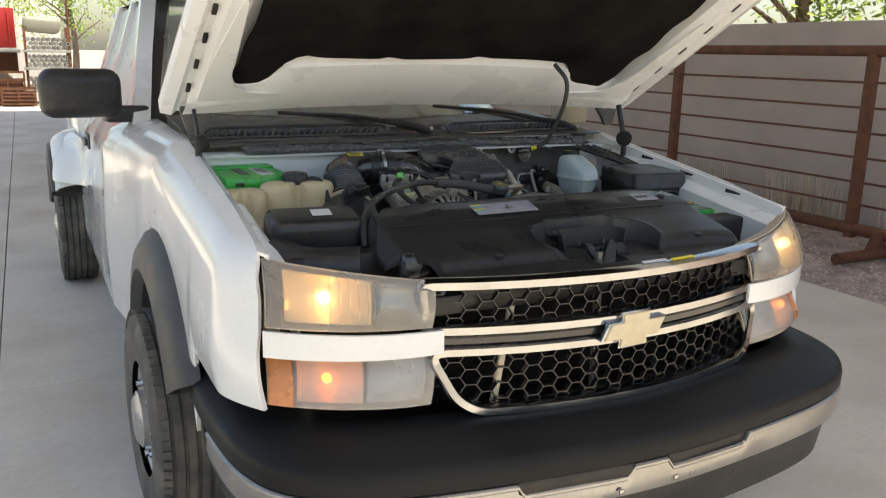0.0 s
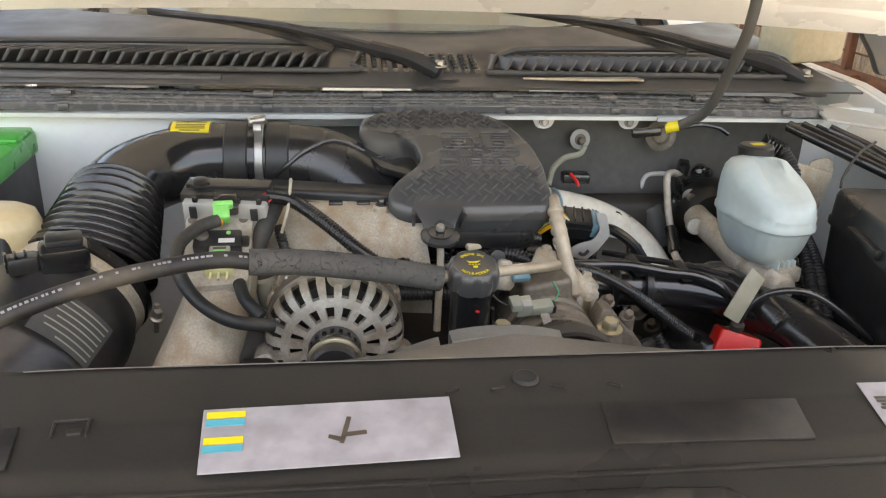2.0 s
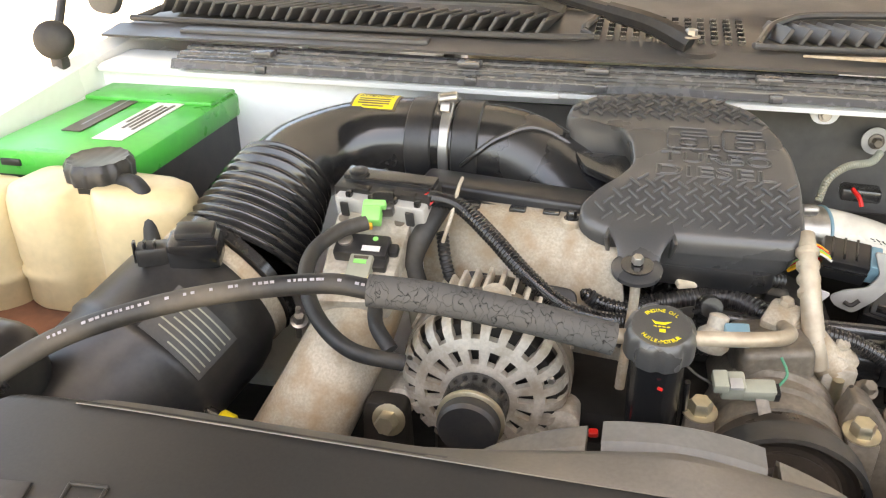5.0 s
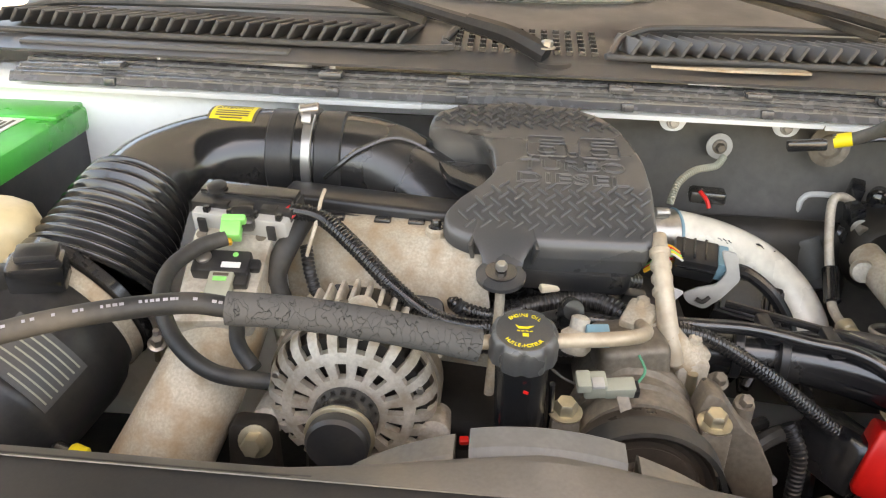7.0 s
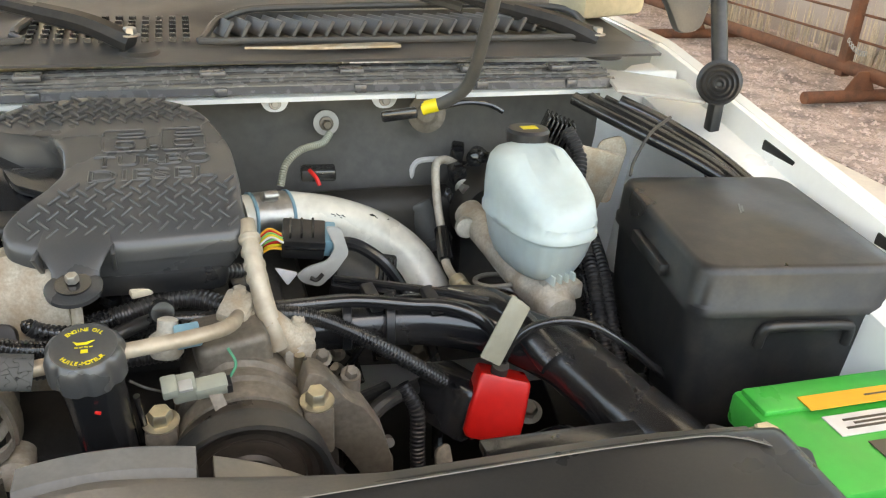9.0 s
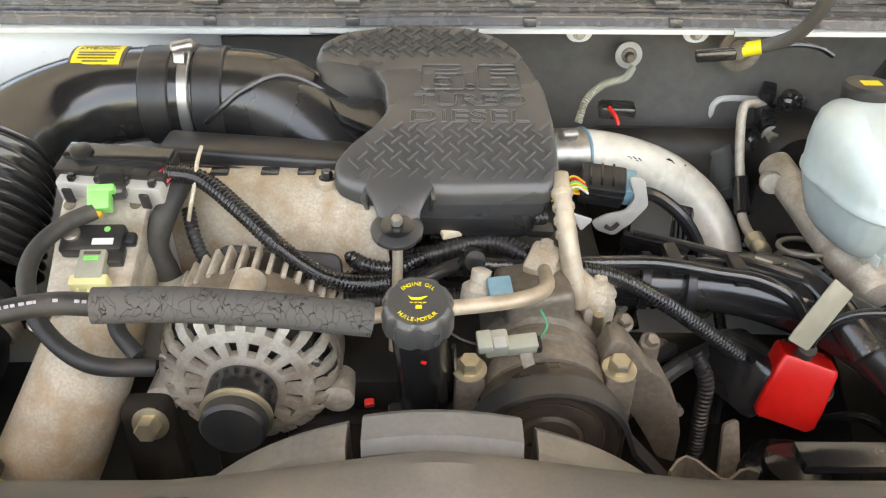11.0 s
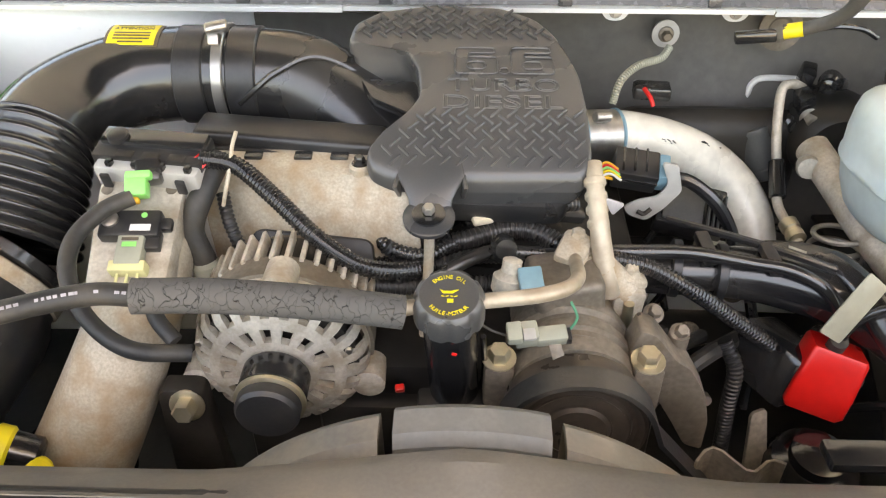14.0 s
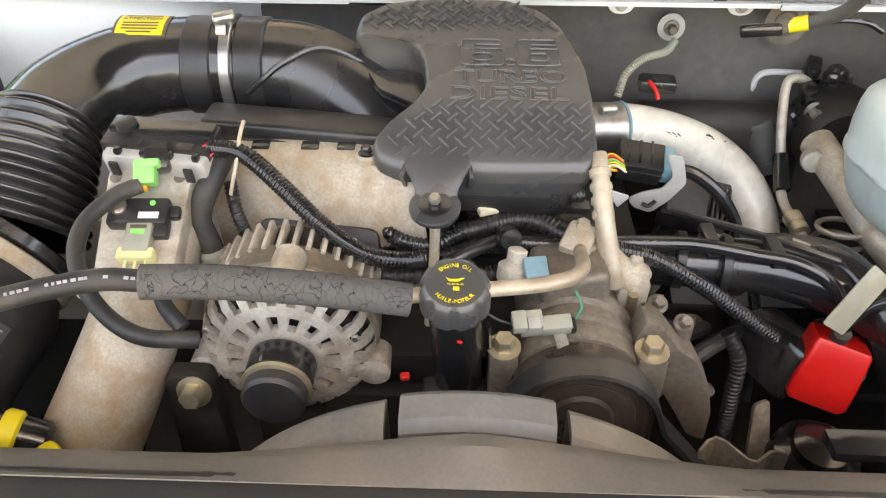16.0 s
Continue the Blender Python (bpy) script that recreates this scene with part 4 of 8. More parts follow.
for side in (-1, 1):
    x = hood_point(side * 0.86, 0.03)[0]
    bm = prism(rounded([(-0.05 * side, 0.07), (0.07 * side, 0.08), (0.065 * side, 0.02), (0.045 * side, -0.045), (0.005 * side, -0.05), (-0.015 * side, -0.01), (-0.045 * side, 0.03)][::side], 0.015), -0.010, 0.010, 0.004, m=pose(x + side * 0.01, 1.215, 1.425, 84, 0, 0))
    part("hinge", bm, GREYPL, truck)
    hexpos = Vector((x, 1.24, 1.44))
    part("hinge_bolt", hexbolt(hexpos + Vector((-side * 0.005, -0.02, 0.02)), (-side, -0.3, 0), 0.009, 0.01), STEEL, truck)

# cab
cab = part("cab", sheet([[(s * (0.93 + 0.145 * math.sin(min(1, (1.36 - z) / 0.45) * 1.6)), y, z) for z in (0.46, 0.6, 0.8, 1.0, 1.15, 1.25, 1.36)] for s in (-1,) for y in [2.46 + 0.1 * i for i in range(24)]], 0.02), WHITE, truck)
part("cab", sheet([[((0.94 + 0.085 * math.sin(min(1, (1.36 - z) / 0.5) * 1.5)), y, z) for z in (0.46, 0.6, 0.8, 1.0, 1.15, 1.25, 1.36)] for y in [2.46 + 0.1 * i for i in range(24)]], 0.02), WHITE, truck)


def pillar(pts, w, d):
    b = bmesh.new()
    P = [Vector(p) for p in pts]
    rings = []
    for i, p in enumerate(P):
        rings.append([b.verts.new(p + Vector((dx * w, dy * d, 0))) for dx, dy in ((-.5, -.5), (.5, -.5), (.5, .5), (-.5, .5))])
    for A, B in zip(rings, rings[1:]):
        for k in range(4):
            b.faces.new((A[k], A[(k + 1) % 4], B[(k + 1) % 4], B[k]))
    b.faces.new(rings[0])
    b.faces.new(rings[-1])
    return bevelled(b, 0.01)


for s, sh in ((-1, 0.0), (1, 0.04)):
    part("pillar", pillar([(s * 0.915 + sh, 2.24, 1.30), (s * 0.825 + sh, 2.69, 1.65), (s * 0.735 + sh, 3.10, 1.93)], 0.075, 0.09), WHITE, truck)
    part("pillar_trim", pillar([(s * 0.832 + sh, 2.28, 1.32), (s * 0.742 + sh, 2.73, 1.66), (s * 0.657 + sh, 3.13, 1.93)], 0.075, 0.05), BLACK, truck, "black windshield edge trim")
    part("pillar", pillar([(s * 0.92 + sh, 3.62, 1.34), (s * 0.73 + sh, 3.66, 1.93)], 0.05, 0.10), WHITE, truck)
    part("pillar", pillar([(s * 0.92 + sh, 4.45, 1.34), (s * 0.73 + sh, 4.40, 1.93)], 0.05, 0.16), WHITE, truck)
    part("window_rail", pillar([(s * 0.715 + sh, 3.1, 1.925), (s * 0.715 + sh, 4.5, 1.925)], 0.06, 0.02), WHITE, truck)
    for y0, y1 in ((2.42, 3.60), (3.68, 4.38)):
        g = sheet([[(s * 0.91 + sh, y0 + 0.02, 1.36), (s * 0.91 + sh, y1, 1.36)], [(s * 0.735 + sh, max(y0 + 0.02, 3.1 if y0 < 3 else y0), 1.90), (s * 0.735 + sh, y1, 1.90)]], 0.004)
        w = part("window", g, SIDE_GLASS, truck)
        w.visible_shadow = False
part("roof", box((0.02, 3.8, 1.955), (1.42, 1.5, 0.06), bevel=0.03), WHITE, truck)
ws = part("windshield", sheet([[(0.02 + u * (0.86 - 0.21 * v), 1.62 + 1.48 * v + 0.60 * v * 0 - 0.10 * (1 - u * u) + (0.62 * u * u) * (1 - v) * 0.9, 1.40 + 0.52 * v) for u in [k / 8 - 1 for k in range(17)]] for v in [k / 6 for k in range(7)]], 0.005), GLASS, truck, "windshield glass")
ws.visible_shadow = False
part("dashboard", box((0.02, 2.35, 1.28), (1.5, 0.7, 0.10), bevel=0.03), CABIN, truck)
part("cabin_floor", box((0.02, 3.3, 0.6), (1.7, 2.2, 0.05), bevel=0), CABIN, truck)
part("seat_back", box((-0.42, 3.2, 1.15), (0.5, 0.18, 0.7), (8, 0, 0), 0.05), CABIN, truck)
part("seat_back", box((0.46, 3.2, 1.15), (0.5, 0.18, 0.7), (8, 0, 0), 0.05), CABIN, truck)
part("cab_rear", box((0.02, 4.55, 1.3), (1.6, 0.05, 1.2), bevel=0.01), WHITE, truck)
# bed with a bulged dual-wheel fender
for s, sh in ((-1, 0.0), (1, 0.04)):
    part("bed_side", box((s * 0.985 + sh, 5.35, 1.05), (0.16, 1.7, 0.62), bevel=0.02), WHITE, truck)
    def arch(sec):
        return [[(s * x + sh, 4.72 + r * math.cos(a), AX_Z + r * math.sin(a)) for x, r in sec] for a in [radians(10 + 136 * i / 28) for i in range(29)]]
    part("bed_flare", sheet(arch(((0.98, 0.72), (1.08, 0.71), (1.17, 0.685), (1.225, 0.65), (1.245, 0.605))), 0.01), WHITE, truck, "wide white dual-wheel rear fender")
    rows = []
    for k in range(15):
        z = 0.80 + 0.28 * k / 14
        ye = 4.72 - math.sqrt(max(0.0, 0.625 ** 2 - (z - AX_Z) ** 2)) if z < 1.01 else 4.62
        ys = min(3.88 + 0.9 * max(0.0, z - 0.85), ye - 0.05)
        rows.append([(s * (1.06 + 0.185 * math.sqrt(max(0.0, 1 - ((z - 0.80) / 0.285) ** 2)) * (3 * q * q - 2 * q ** 3)) + sh, ys + (ye - ys) * q, z) for q in [i / 8 for i in range(9)]])
    part("flare_front", sheet(rows, 0.008), WHITE, truck)
    part("flare_lip", sheet(arch(((1.248, 0.612), (1.264, 0.60), (1.268, 0.57), (1.258, 0.535), (1.235, 0.525), (1.0, 0.53))), 0.008), GREYPL, truck, "dark lip moulding")
# mirror, handle, badge
m = box((-1.150, 2.30, 1.468), (0.34, 0.15, 0.215), (0, 0, 8), 0.06, 5)
box((-0.960, 2.34, 1.372), (0.20, 0.09, 0.075), (0, 0, 10), 0.02, 3, bm=m)
part("mirror", m, BLACK, truck, "black plastic door mirror")
part("door_handle", box((-1.082, 3.40, 1.14), (0.025, 0.16, 0.035), bevel=0.01), BLACK, truck)
part("handle_bezel", box((-1.070, 3.40, 1.145), (0.014, 0.20, 0.085), bevel=0.004), GREYPL, truck)
part("side_badge", box((-1.003, 1.68, 1.06), (0.006, 0.22, 0.035), bevel=0.002), CHROME, truck)
part("frame_rail", box((-0.45, 2.6, 0.5), (0.1, 5.4, 0.14), bevel=0.01), GRIME_SHADE, truck)
part("frame_rail", box((0.5, 2.6, 0.5), (0.1, 5.4, 0.14), bevel=0.01), GRIME_SHADE, truck)

# engine bay shell
for s in (-1, 1):
    rows = []
    for i in range(30):
        y = 0.18 + i * 0.04
        xi, zt = gap_line(s, y)
        rows.append([(xi + s * 0.004, y, zt - 0.004), (xi - s * 0.005, y, zt - 0.006), (xi - s * 0.012, y, zt - 0.04), (xi - s * 0.05, y, zt - 0.045), (xi - s * 0.07, y, zt - 0.06), (xi - s * 0.08, y, zt - 0.20), (xi - s * 0.12, y, 0.75)])
    part("inner_fender", sheet(rows, 0.004), WHITE_IN, truck, "white inner fender apron")
# added near-black box closes the bay with shade; the core support shares the colour
part("bay_floor", box((0.05, 0.75, 0.66), (1.75, 1.2, 0.06), bevel=0), GRIME_SHADE, truck)
part("core_support", box((0.03, 0.34, 0.95), (1.66, 0.10, 0.38), bevel=0.01), GRIME_SHADE, truck)
# two thin white rectangles above the dashboard
single("dash_papers", merge(box((0.60, 2.12, 1.345), (0.20, 0.16, 0.004), (8, 0, 12), 0.001), box((0.44, 2.16, 1.343), (0.16, 0.12, 0.003), (6, 0, -9), 0.001)), LABEL_WHITE, "two thin white sheets on the dashboard", "papers")


# ---- firewall and cowl ----
fw = part("firewall", sheet([[(x, 1.250 - 0.02 * (abs(x - 0.05) / 0.9) ** 2 - 0.075 / (1 + math.exp((x + 0.28) / 0.018)), z) for x in [-0.86 + 0.03 * i for i in range(61)]] for z in (0.70, 0.9, 1.05, 1.2, 1.27, 1.308)], 0.01), WHITE_IN, truck, "white painted firewall")
rows = []
for j in range(12):
    z = 0.80 + (1.300 - 0.80) * j / 11
    rows.append([(x, 1.230 - 0.02 * (abs(x - 0.05) / 0.9) ** 2 - 0.012 * math.sin(9 * x + 3 * z) * (1 if j < 9 else 0.2) - (0.015 if j < 8 else 0.0), z - (0.035 if j == 11 and x < -0.02 else 0)) for x in [-0.24 + 0.045 * i for i in range(24)]])
part("insulation_pad", sheet(rows, 0.008), FIREWALL, truck, "grey dusty firewall insulation pad")
for x in (0.263, 0.424):
    part("pad_clip", prism(rounded([(-0.034, 0.03), (0.034, 0.03), (0.014, -0.022), (-0.014, -0.022)], 0.012), -0.002, 0.002, 0.0008, m=pose(x, 1.190, 1.297, 80, 0, 0)), WHITE_IN, truck)
for x in (0.263, 0.424):
    part("clip_bolt", hexbolt((x, 1.186, 1.288), (0, -1, 0.1), 0.006, 0.006), STEEL, truck)
part("grommet", lathe((0.338, 1.200, 1.252), (0, -1, 0.15), [(0.019, 0), (0.019, 0.003), (0.011, 0.004), (0.009, 0.001)], 24), MODGREY, truck)
part("ground_bolt", hexbolt((0.338, 1.196, 1.252), (0, -1, 0.1), 0.007, 0.012), ALU_DARK, truck)
part("grommet", lathe((0.492, 1.196, 1.262), (0, -1, 0.15), [(0.030, 0), (0.030, 0.004), (0.018, 0.005), (0.014, 0.001)], 24), ALU_DARK, truck)
for x0, x1, y0 in ((-0.84, -0.10, 1.140), (-0.10, 0.46, 1.146), (0.46, 0.78, 1.140)):
    rows = [[(x0 + (x1 - x0) * i / 16, y, z) for i in range(17)] for y, z in ((y0, 1.301), (y0 - 0.003, 1.308), (y0 + 0.01, 1.312), (1.24, 1.314))]
    part("firewall_lip", sheet(rows, 0.003), WHITE_IN, truck)


def seal_y(x):
    return 1.182 - 0.05 * max(0, (abs(x - 0.05) - 0.45)) ** 1.3


def ribbon(sec, x0, x1, n=40):
    rows = []
    for i in range(n + 1):
        x = x0 + (x1 - x0) * i / n
        rows.append([(x, seal_y(x) + dy, 1.324 + dz + 0.0015 * math.sin(x * 7)) for dy, dz in sec])
    return sheet(rows, 0.003)


seal = tagged(part("hood_seal", ribbon([(-0.045, -0.010), (-0.041, -0.003), (0.034, 0.006)], -0.70, 0.77), SEAL), "ribbed black rubber weather seal along the cowl", "seal")
for dy, dz, r in ((-0.037, -0.001, 0.0055), (-0.021, 0.002, 0.0040), (-0.010, 0.004, 0.0062), (0.004, 0.005, 0.0040), (0.014, 0.007, 0.0060), (0.027, 0.008, 0.0050)):
    part("bead", hose([(x, seal_y(x) + dy, 1.324 + dz + 0.0015 * math.sin(x * 7)) for x in [-0.70 + 1.47 * i / 30 for i in range(31)]], r, 10, 3), SEAL, seal)
for x in (-0.56, -0.235, -0.05, 0.18, 0.37, 0.55, 0.69):
    y = seal_y(x)
    b = box((x, y - 0.012, 1.338), (0.034, 0.026, 0.008), bevel=0.002)
    box((x + 0.008, y - 0.043, 1.320), (0.018, 0.012, 0.012), bevel=0.002, bm=b)
    part("seal_clip", b, SEAL, seal)

cowl = thing("cowl_panel", "black plastic cowl panel with slatted vents below the windshield", "cowl")


def cowl_z(y):
    return 1.342 + 0.13 * (y - 1.14)


xs = [-0.86 + 0.058 * i for i in range(31)]
part("panel", sheet([[(x, y + 0.22 * (abs(x - 0.02) / 0.86) ** 3 * max(0, (y - 1.3) / 0.3), cowl_z(y) - (0.010 if 1.25 < y < 1.40 and abs(x - 0.02) > 0.15 else 0)) for x in xs] for y in (1.19, 1.21, 1.235, 1.249, 1.257, 1.30, 1.35, 1.395, 1.405, 1.46, 1.52, 1.60)], 0.004), COWL, cowl)
slat = bmesh.new()
box((0, 0, 0), (0.006, 0.13, 0.026), (0, 32, 0), 0.0015, 1, bm=slat)
slat_me = bpy.data.meshes.new("slat")
slat.to_mesh(slat_me)
slat.free()
slat_me.materials.append(COWL)
for x0, x1, lean in ((-0.80, -0.10, -6), (0.20, 0.78, 8)):
    n = int((x1 - x0) / 0.0245)
    for i in range(n):
        x = x0 + i * 0.0245
        ob = new("slat", slat_me)
        ob.parent = cowl
        ob.matrix_basis = pose(x, 1.325 + 0.05 * (abs(x) / 0.86) ** 3, cowl_z(1.325) + 0.004, -6, 0, lean)
    part("vent_rim", hose([(x0 - 0.03, 1.26, cowl_z(1.26) + 0.006), (x0 + 0.02, 1.255, cowl_z(1.255) + 0.006), (x1 - 0.03, 1.257, cowl_z(1.257) + 0.006), (x1 + 0.02, 1.29, cowl_z(1.29) + 0.006)], 0.005, 8), COWL, cowl)
    part("vent_rim", hose([(x0 - 0.03, 1.26, cowl_z(1.26) + 0.006), (x0 + 0.01, 1.36, cowl_z(1.36) + 0.008), (x0 + 0.12, 1.405, cowl_z(1.405) + 0.008), (x1 - 0.02, 1.41, cowl_z(1.41) + 0.008), (x1 + 0.02, 1.29, cowl_z(1.29) + 0.006)], 0.006, 8), COWL, cowl)
bm = bmesh.new()
for i in range(12):
    for j in range(6):
        box((-0.06 + i * 0.019, 1.27 + j * 0.019, cowl_z(1.27 + j * 0.019) + 0.004), (0.010, 0.007, 0.006), bevel=0, bm=bm)
g = part("vent_grid", bm, BLACK_GLOSS, cowl)
g["kind"] = "stuff"
part("worn_strip", prism(rounded([(0.225, 1.226), (0.30, 1.229), (0.42, 1.246), (0.452, 1.244), (0.458, 1.222), (0.34, 1.216)], 0.005), 1.357, 1.3605, 0.001), ALU_TAN, cowl, "sun-faded brown strip")
part("step_edge", box((-0.52, 1.228, 1.353), (0.42, 0.03, 0.010), bevel=0.004), COWL, cowl)


def wiper(px, py, pz, tip, grp="wipers"):
    w = thing("windshield_wiper", "black windshield wiper arm and blade resting on the cowl", "wiper", (px, py, pz), group=grp)
    p, t = Vector((px, py, pz)), Vector(tip)
    k = p.lerp(t, 0.22)
    b = hose([p + Vector((0, 0, 0.012)), p.lerp(t, 0.1) + Vector((0, 0, 0.028)), k + Vector((0, 0, 0.034))], 0.017, 8, r_end=0.014)
    part("arm_head", b, BLACK, w)
    part("arm", hose([k + Vector((0, 0, 0.034)), p.lerp(t, 0.55) + Vector((0, 0, 0.045)), p.lerp(t, 0.95) + Vector((0, 0, 0.03))], 0.011, 8, r_end=0.006), BLACK, w)
    part("blade", hose([p.lerp(t, 0.35) + Vector((0, 0.01, 0.02)), p.lerp(t, 0.7) + Vector((0, 0.01, 0.035)), t + Vector((0, 0, 0.03))], 0.008, 6), RUBBER, w)
    part("pivot_nut", hexbolt(p + Vector((0, 0, 0.022)), (0, 0, 1), 0.009, 0.010), STEEL, w)
    part("pivot_base", lathe(p + Vector((0.01, -0.004, -0.012)), (0, 0, 1), [(0.034, 0), (0.033, 0.012), (0.026, 0.016), (0.024, 0.010)], 28), BLACK, w)


wiper(0.075, 1.245, 1.352, (-0.48, 1.50, 1.40))
wiper(0.792, 1.25, 1.345, (0.22, 1.53, 1.42))
part("cowl_screen", box((0.87, 1.42, 1.43), (0.16, 0.10, 0.12), (0, 0, 20), 0.015), CABIN, truck, "dusty tan cowl end cap")

# ---- radiator cover ----
cover = thing("radiator_cover", "wide black plastic radiator cover with labels and a latch opening", "cover", (0.03, 0.25, 1.15))
HC0 = Vector((0.090, 0.165))


def rad_z(x, y):
    prof = [(-0.02, 1.100), (0.02, 1.114), (0.082, 1.121), (0.096, 1.146), (0.115, 1.157), (0.18, 1.174), (0.25, 1.190), (0.295, 1.205), (0.315, 1.215), (0.36, 1.228), (0.44, 1.232), (0.475, 1.230), (0.495, 1.218), (0.505, 1.19)]
    z = prof[-1][1]
    for (y0, z0), (y1, z1) in zip(prof, prof[1:]):
        if y <= y1:
            z = z0 + (z1 - z0) * max(0, (y - y0) / (y1 - y0))
            break
    e = max(0.0, abs(x - 0.03) - 0.36)
    z -= 0.28 * e * e + max(0.0, (abs(x - 0.03) - 0.555)) * 1.0
    if y > 0.45:
        z += (0.010 * math.exp(-((x - 0.07) / 0.12) ** 2) - 0.023 * min(1, abs(x - 0.07) / 0.2)) * min(1.0, (y - 0.45) / 0.03)
    return z


def hole(x, y):
    """The latch opening: two round wells, the slot between them and a notch to the front."""
    if math.hypot(x + 0.030, y - 0.163) < 0.086 or math.hypot(x - 0.212, y - 0.152) < 0.090:
        return True
    cut = 0.022 * max(0.0, 1 - min(x + 0.036, 0.218 - x) / 0.022) ** 2
    return (-0.036 < x < 0.218 and 0.10 < y < 0.266 - cut) or (0.005 < x < 0.112 and 0.024 < y < 0.16)


def hole_edge(a):
    r = 0.0
    while hole(HC0.x + (r + 0.001) * math.cos(a), HC0.y + (r + 0.001) * math.sin(a)):
        r += 0.001
    return r


nx, ny = 190, 92
bm = bmesh.new()
grid = []
for j in range(ny + 1):
    row = []
    for i in range(nx + 1):
        x = -0.565 + 1.19 * i / nx
        lim = 0.505 - 0.10 * max(0, (abs(x - 0.03) - 0.48) / 0.12) ** 2 - (0.16 * max(0, (-0.37 - x) / 0.19) ** 1.5)
        y0 = -0.02 + 0.12 * max(0, (abs(x - 0.03) - 0.40) / 0.2) ** 2 + (0.10 / (1 + math.exp((x + 0.455) / 0.006)) if x < 0 else 0)
        y = y0 + (lim - y0) * j / ny
        row.append(bm.verts.new((x, y, rad_z(x, y))))
    grid.append(row)
for j in range(ny):
    for i in range(nx):
        q = (grid[j][i], grid[j][i + 1], grid[j + 1][i + 1], grid[j + 1][i])
        c = sum((v.co for v in q), Vector()) / 4
        away = (c.to_2d() - HC0).normalized() * 0.004
        if not hole(c.x - away.x, c.y - away.y):
            bm.faces.new(q)
bmesh.ops.delete(bm, geom=[v for v in bm.verts if not v.link_faces], context='VERTS')
bmesh.ops.remove_doubles(bm, verts=bm.verts[:], dist=0.0004)
ext = bmesh.ops.extrude_edge_only(bm, edges=[e for e in bm.edges if len(e.link_faces) == 1])
bmesh.ops.translate(bm, verts=[v for v in ext["geom"] if isinstance(v, bmesh.types.BMVert)], vec=(0, 0, -0.012))
part("cover_shell", bm, SHROUD, cover, smooth=50)
rows = []
for i in range(241):
    a = 2 * math.pi * i / 240
    way = Vector((math.cos(a), math.sin(a)))
    r = hole_edge(a)
    row = []
    for dr, dz in ((0.014, -0.0005), (0.012, 0.0010), (0.002, 0.0012), (0.0, -0.001)):
        q = HC0 + way * (r + dr)
        row.append((q.x, q.y, rad_z(q.x, q.y) + dz))
    q = HC0 + way * r
    row.append((q.x, q.y, min(1.117, rad_z(q.x, q.y) - 0.004)))
    row.append((q.x, q.y, 1.09))
    rows.append(row)
part("opening_rim", sheet([r[:4] for r in rows], 0.002), SHROUD, cover, smooth=40)
# same moulding as the rim; paler colour puts the light on its walls
part("opening_wall", sheet([r[3:] for r in rows], 0.002), GREYPL, cover, smooth=40)
for x, y, r in ((-0.030, 0.163, 0.088), (0.212, 0.152, 0.092)):
    part("well_pad", lathe((x, y, 1.104), (0, -0.03, 1), [(r, 0), (r, 0.012), (r - 0.002, 0.0145), (r - 0.008, 0.015), (0.01, 0.015)], 48), BLACK, cover)
# the deep slot with its horseshoe lip
rows = []
for i in range(25):
    a = math.pi * i / 24
    c, s = math.cos(a), math.sin(a)
    x, y = 0.078 - 0.112 * (abs(c) ** 0.6) * (1 if c >= 0 else -1), 0.150 + 0.068 * s ** 0.7
    rows.append([(0.078 + (x - 0.078) * 1.08, y + 0.010, 1.172), (x, y, 1.176), (x, y - 0.002, 1.170), (0.078 + (x - 0.078) * 0.92, y - 0.008, 1.125)])
part("opening_bridge", sheet(rows, 0.003), SHROUD, cover, smooth=60)
# rear edge of the cover, overlaid in a paler grey than the shell
rows = []
for i in range(61):
    x = -0.40 + 0.96 * i / 60
    ye = 0.505 - 0.10 * max(0, (abs(x - 0.03) - 0.48) / 0.12) ** 2
    rows.append([(x, y, rad_z(x, y) + 0.0018) for y in (ye - 0.062, ye - 0.030, ye - 0.012, ye + 0.001)] + [(x, ye + 0.003, rad_z(x, ye) - 0.03)])
part("rear_lip", sheet(rows, 0.001), LIP_PALE, cover, "paler grey rear lip")
part("edge_rib", box((-0.02, 0.293, rad_z(-0.02, 0.293) + 0.002), (0.95, 0.005, 0.004), (12, 0, 0), 0.001), SHROUD, cover)
# thin black plates paint the darker inside of two shallow recesses
part("recess_panel", box((0.215, 0.338, 1.2232), (0.185, 0.046, 0.003), (16, 0, -1.5), 0.001), BLACK, cover)
part("recess_panel", box((-0.425, 0.338, 1.2185), (0.10, 0.044, 0.003), (15, -6, 1), 0.001), BLACK, cover)
ring = bmesh.new()
for dx, dy, w, h in ((0, 0.009, 0.030, 0.0025), (0.014, 0, 0.0025, 0.018), (-0.014, 0, 0.0025, 0.018), (0.004, -0.004, 0.012, 0.006)):
    box((-0.335 + dx, 0.357 + dy, 1.2275 + dy * 0.25), (w, h, 0.004), (14, 0, 4), 0.0008, 1, bm=ring)
part("embossed_frame", ring, SHROUD, cover)
for x in (-0.01, 0.033, 0.091, 0.145):
    part("embossed_mark", box((x, 0.392, rad_z(x, 0.392) + 0.0006), (0.014, 0.003, 0.003), (3, 0, 20 if x < 0.05 else -25), 0.0008), SHROUD, cover)
tilt = math.degrees(math.atan2(0.019, 0.066))
lab = part("label", box((-0.1205, 0.336, 1.2275), (0.212, 0.066, 0.0016), (tilt, 0, 2), 0.0005, 1), LABEL_GREY, cover, "worn grey emissions label")
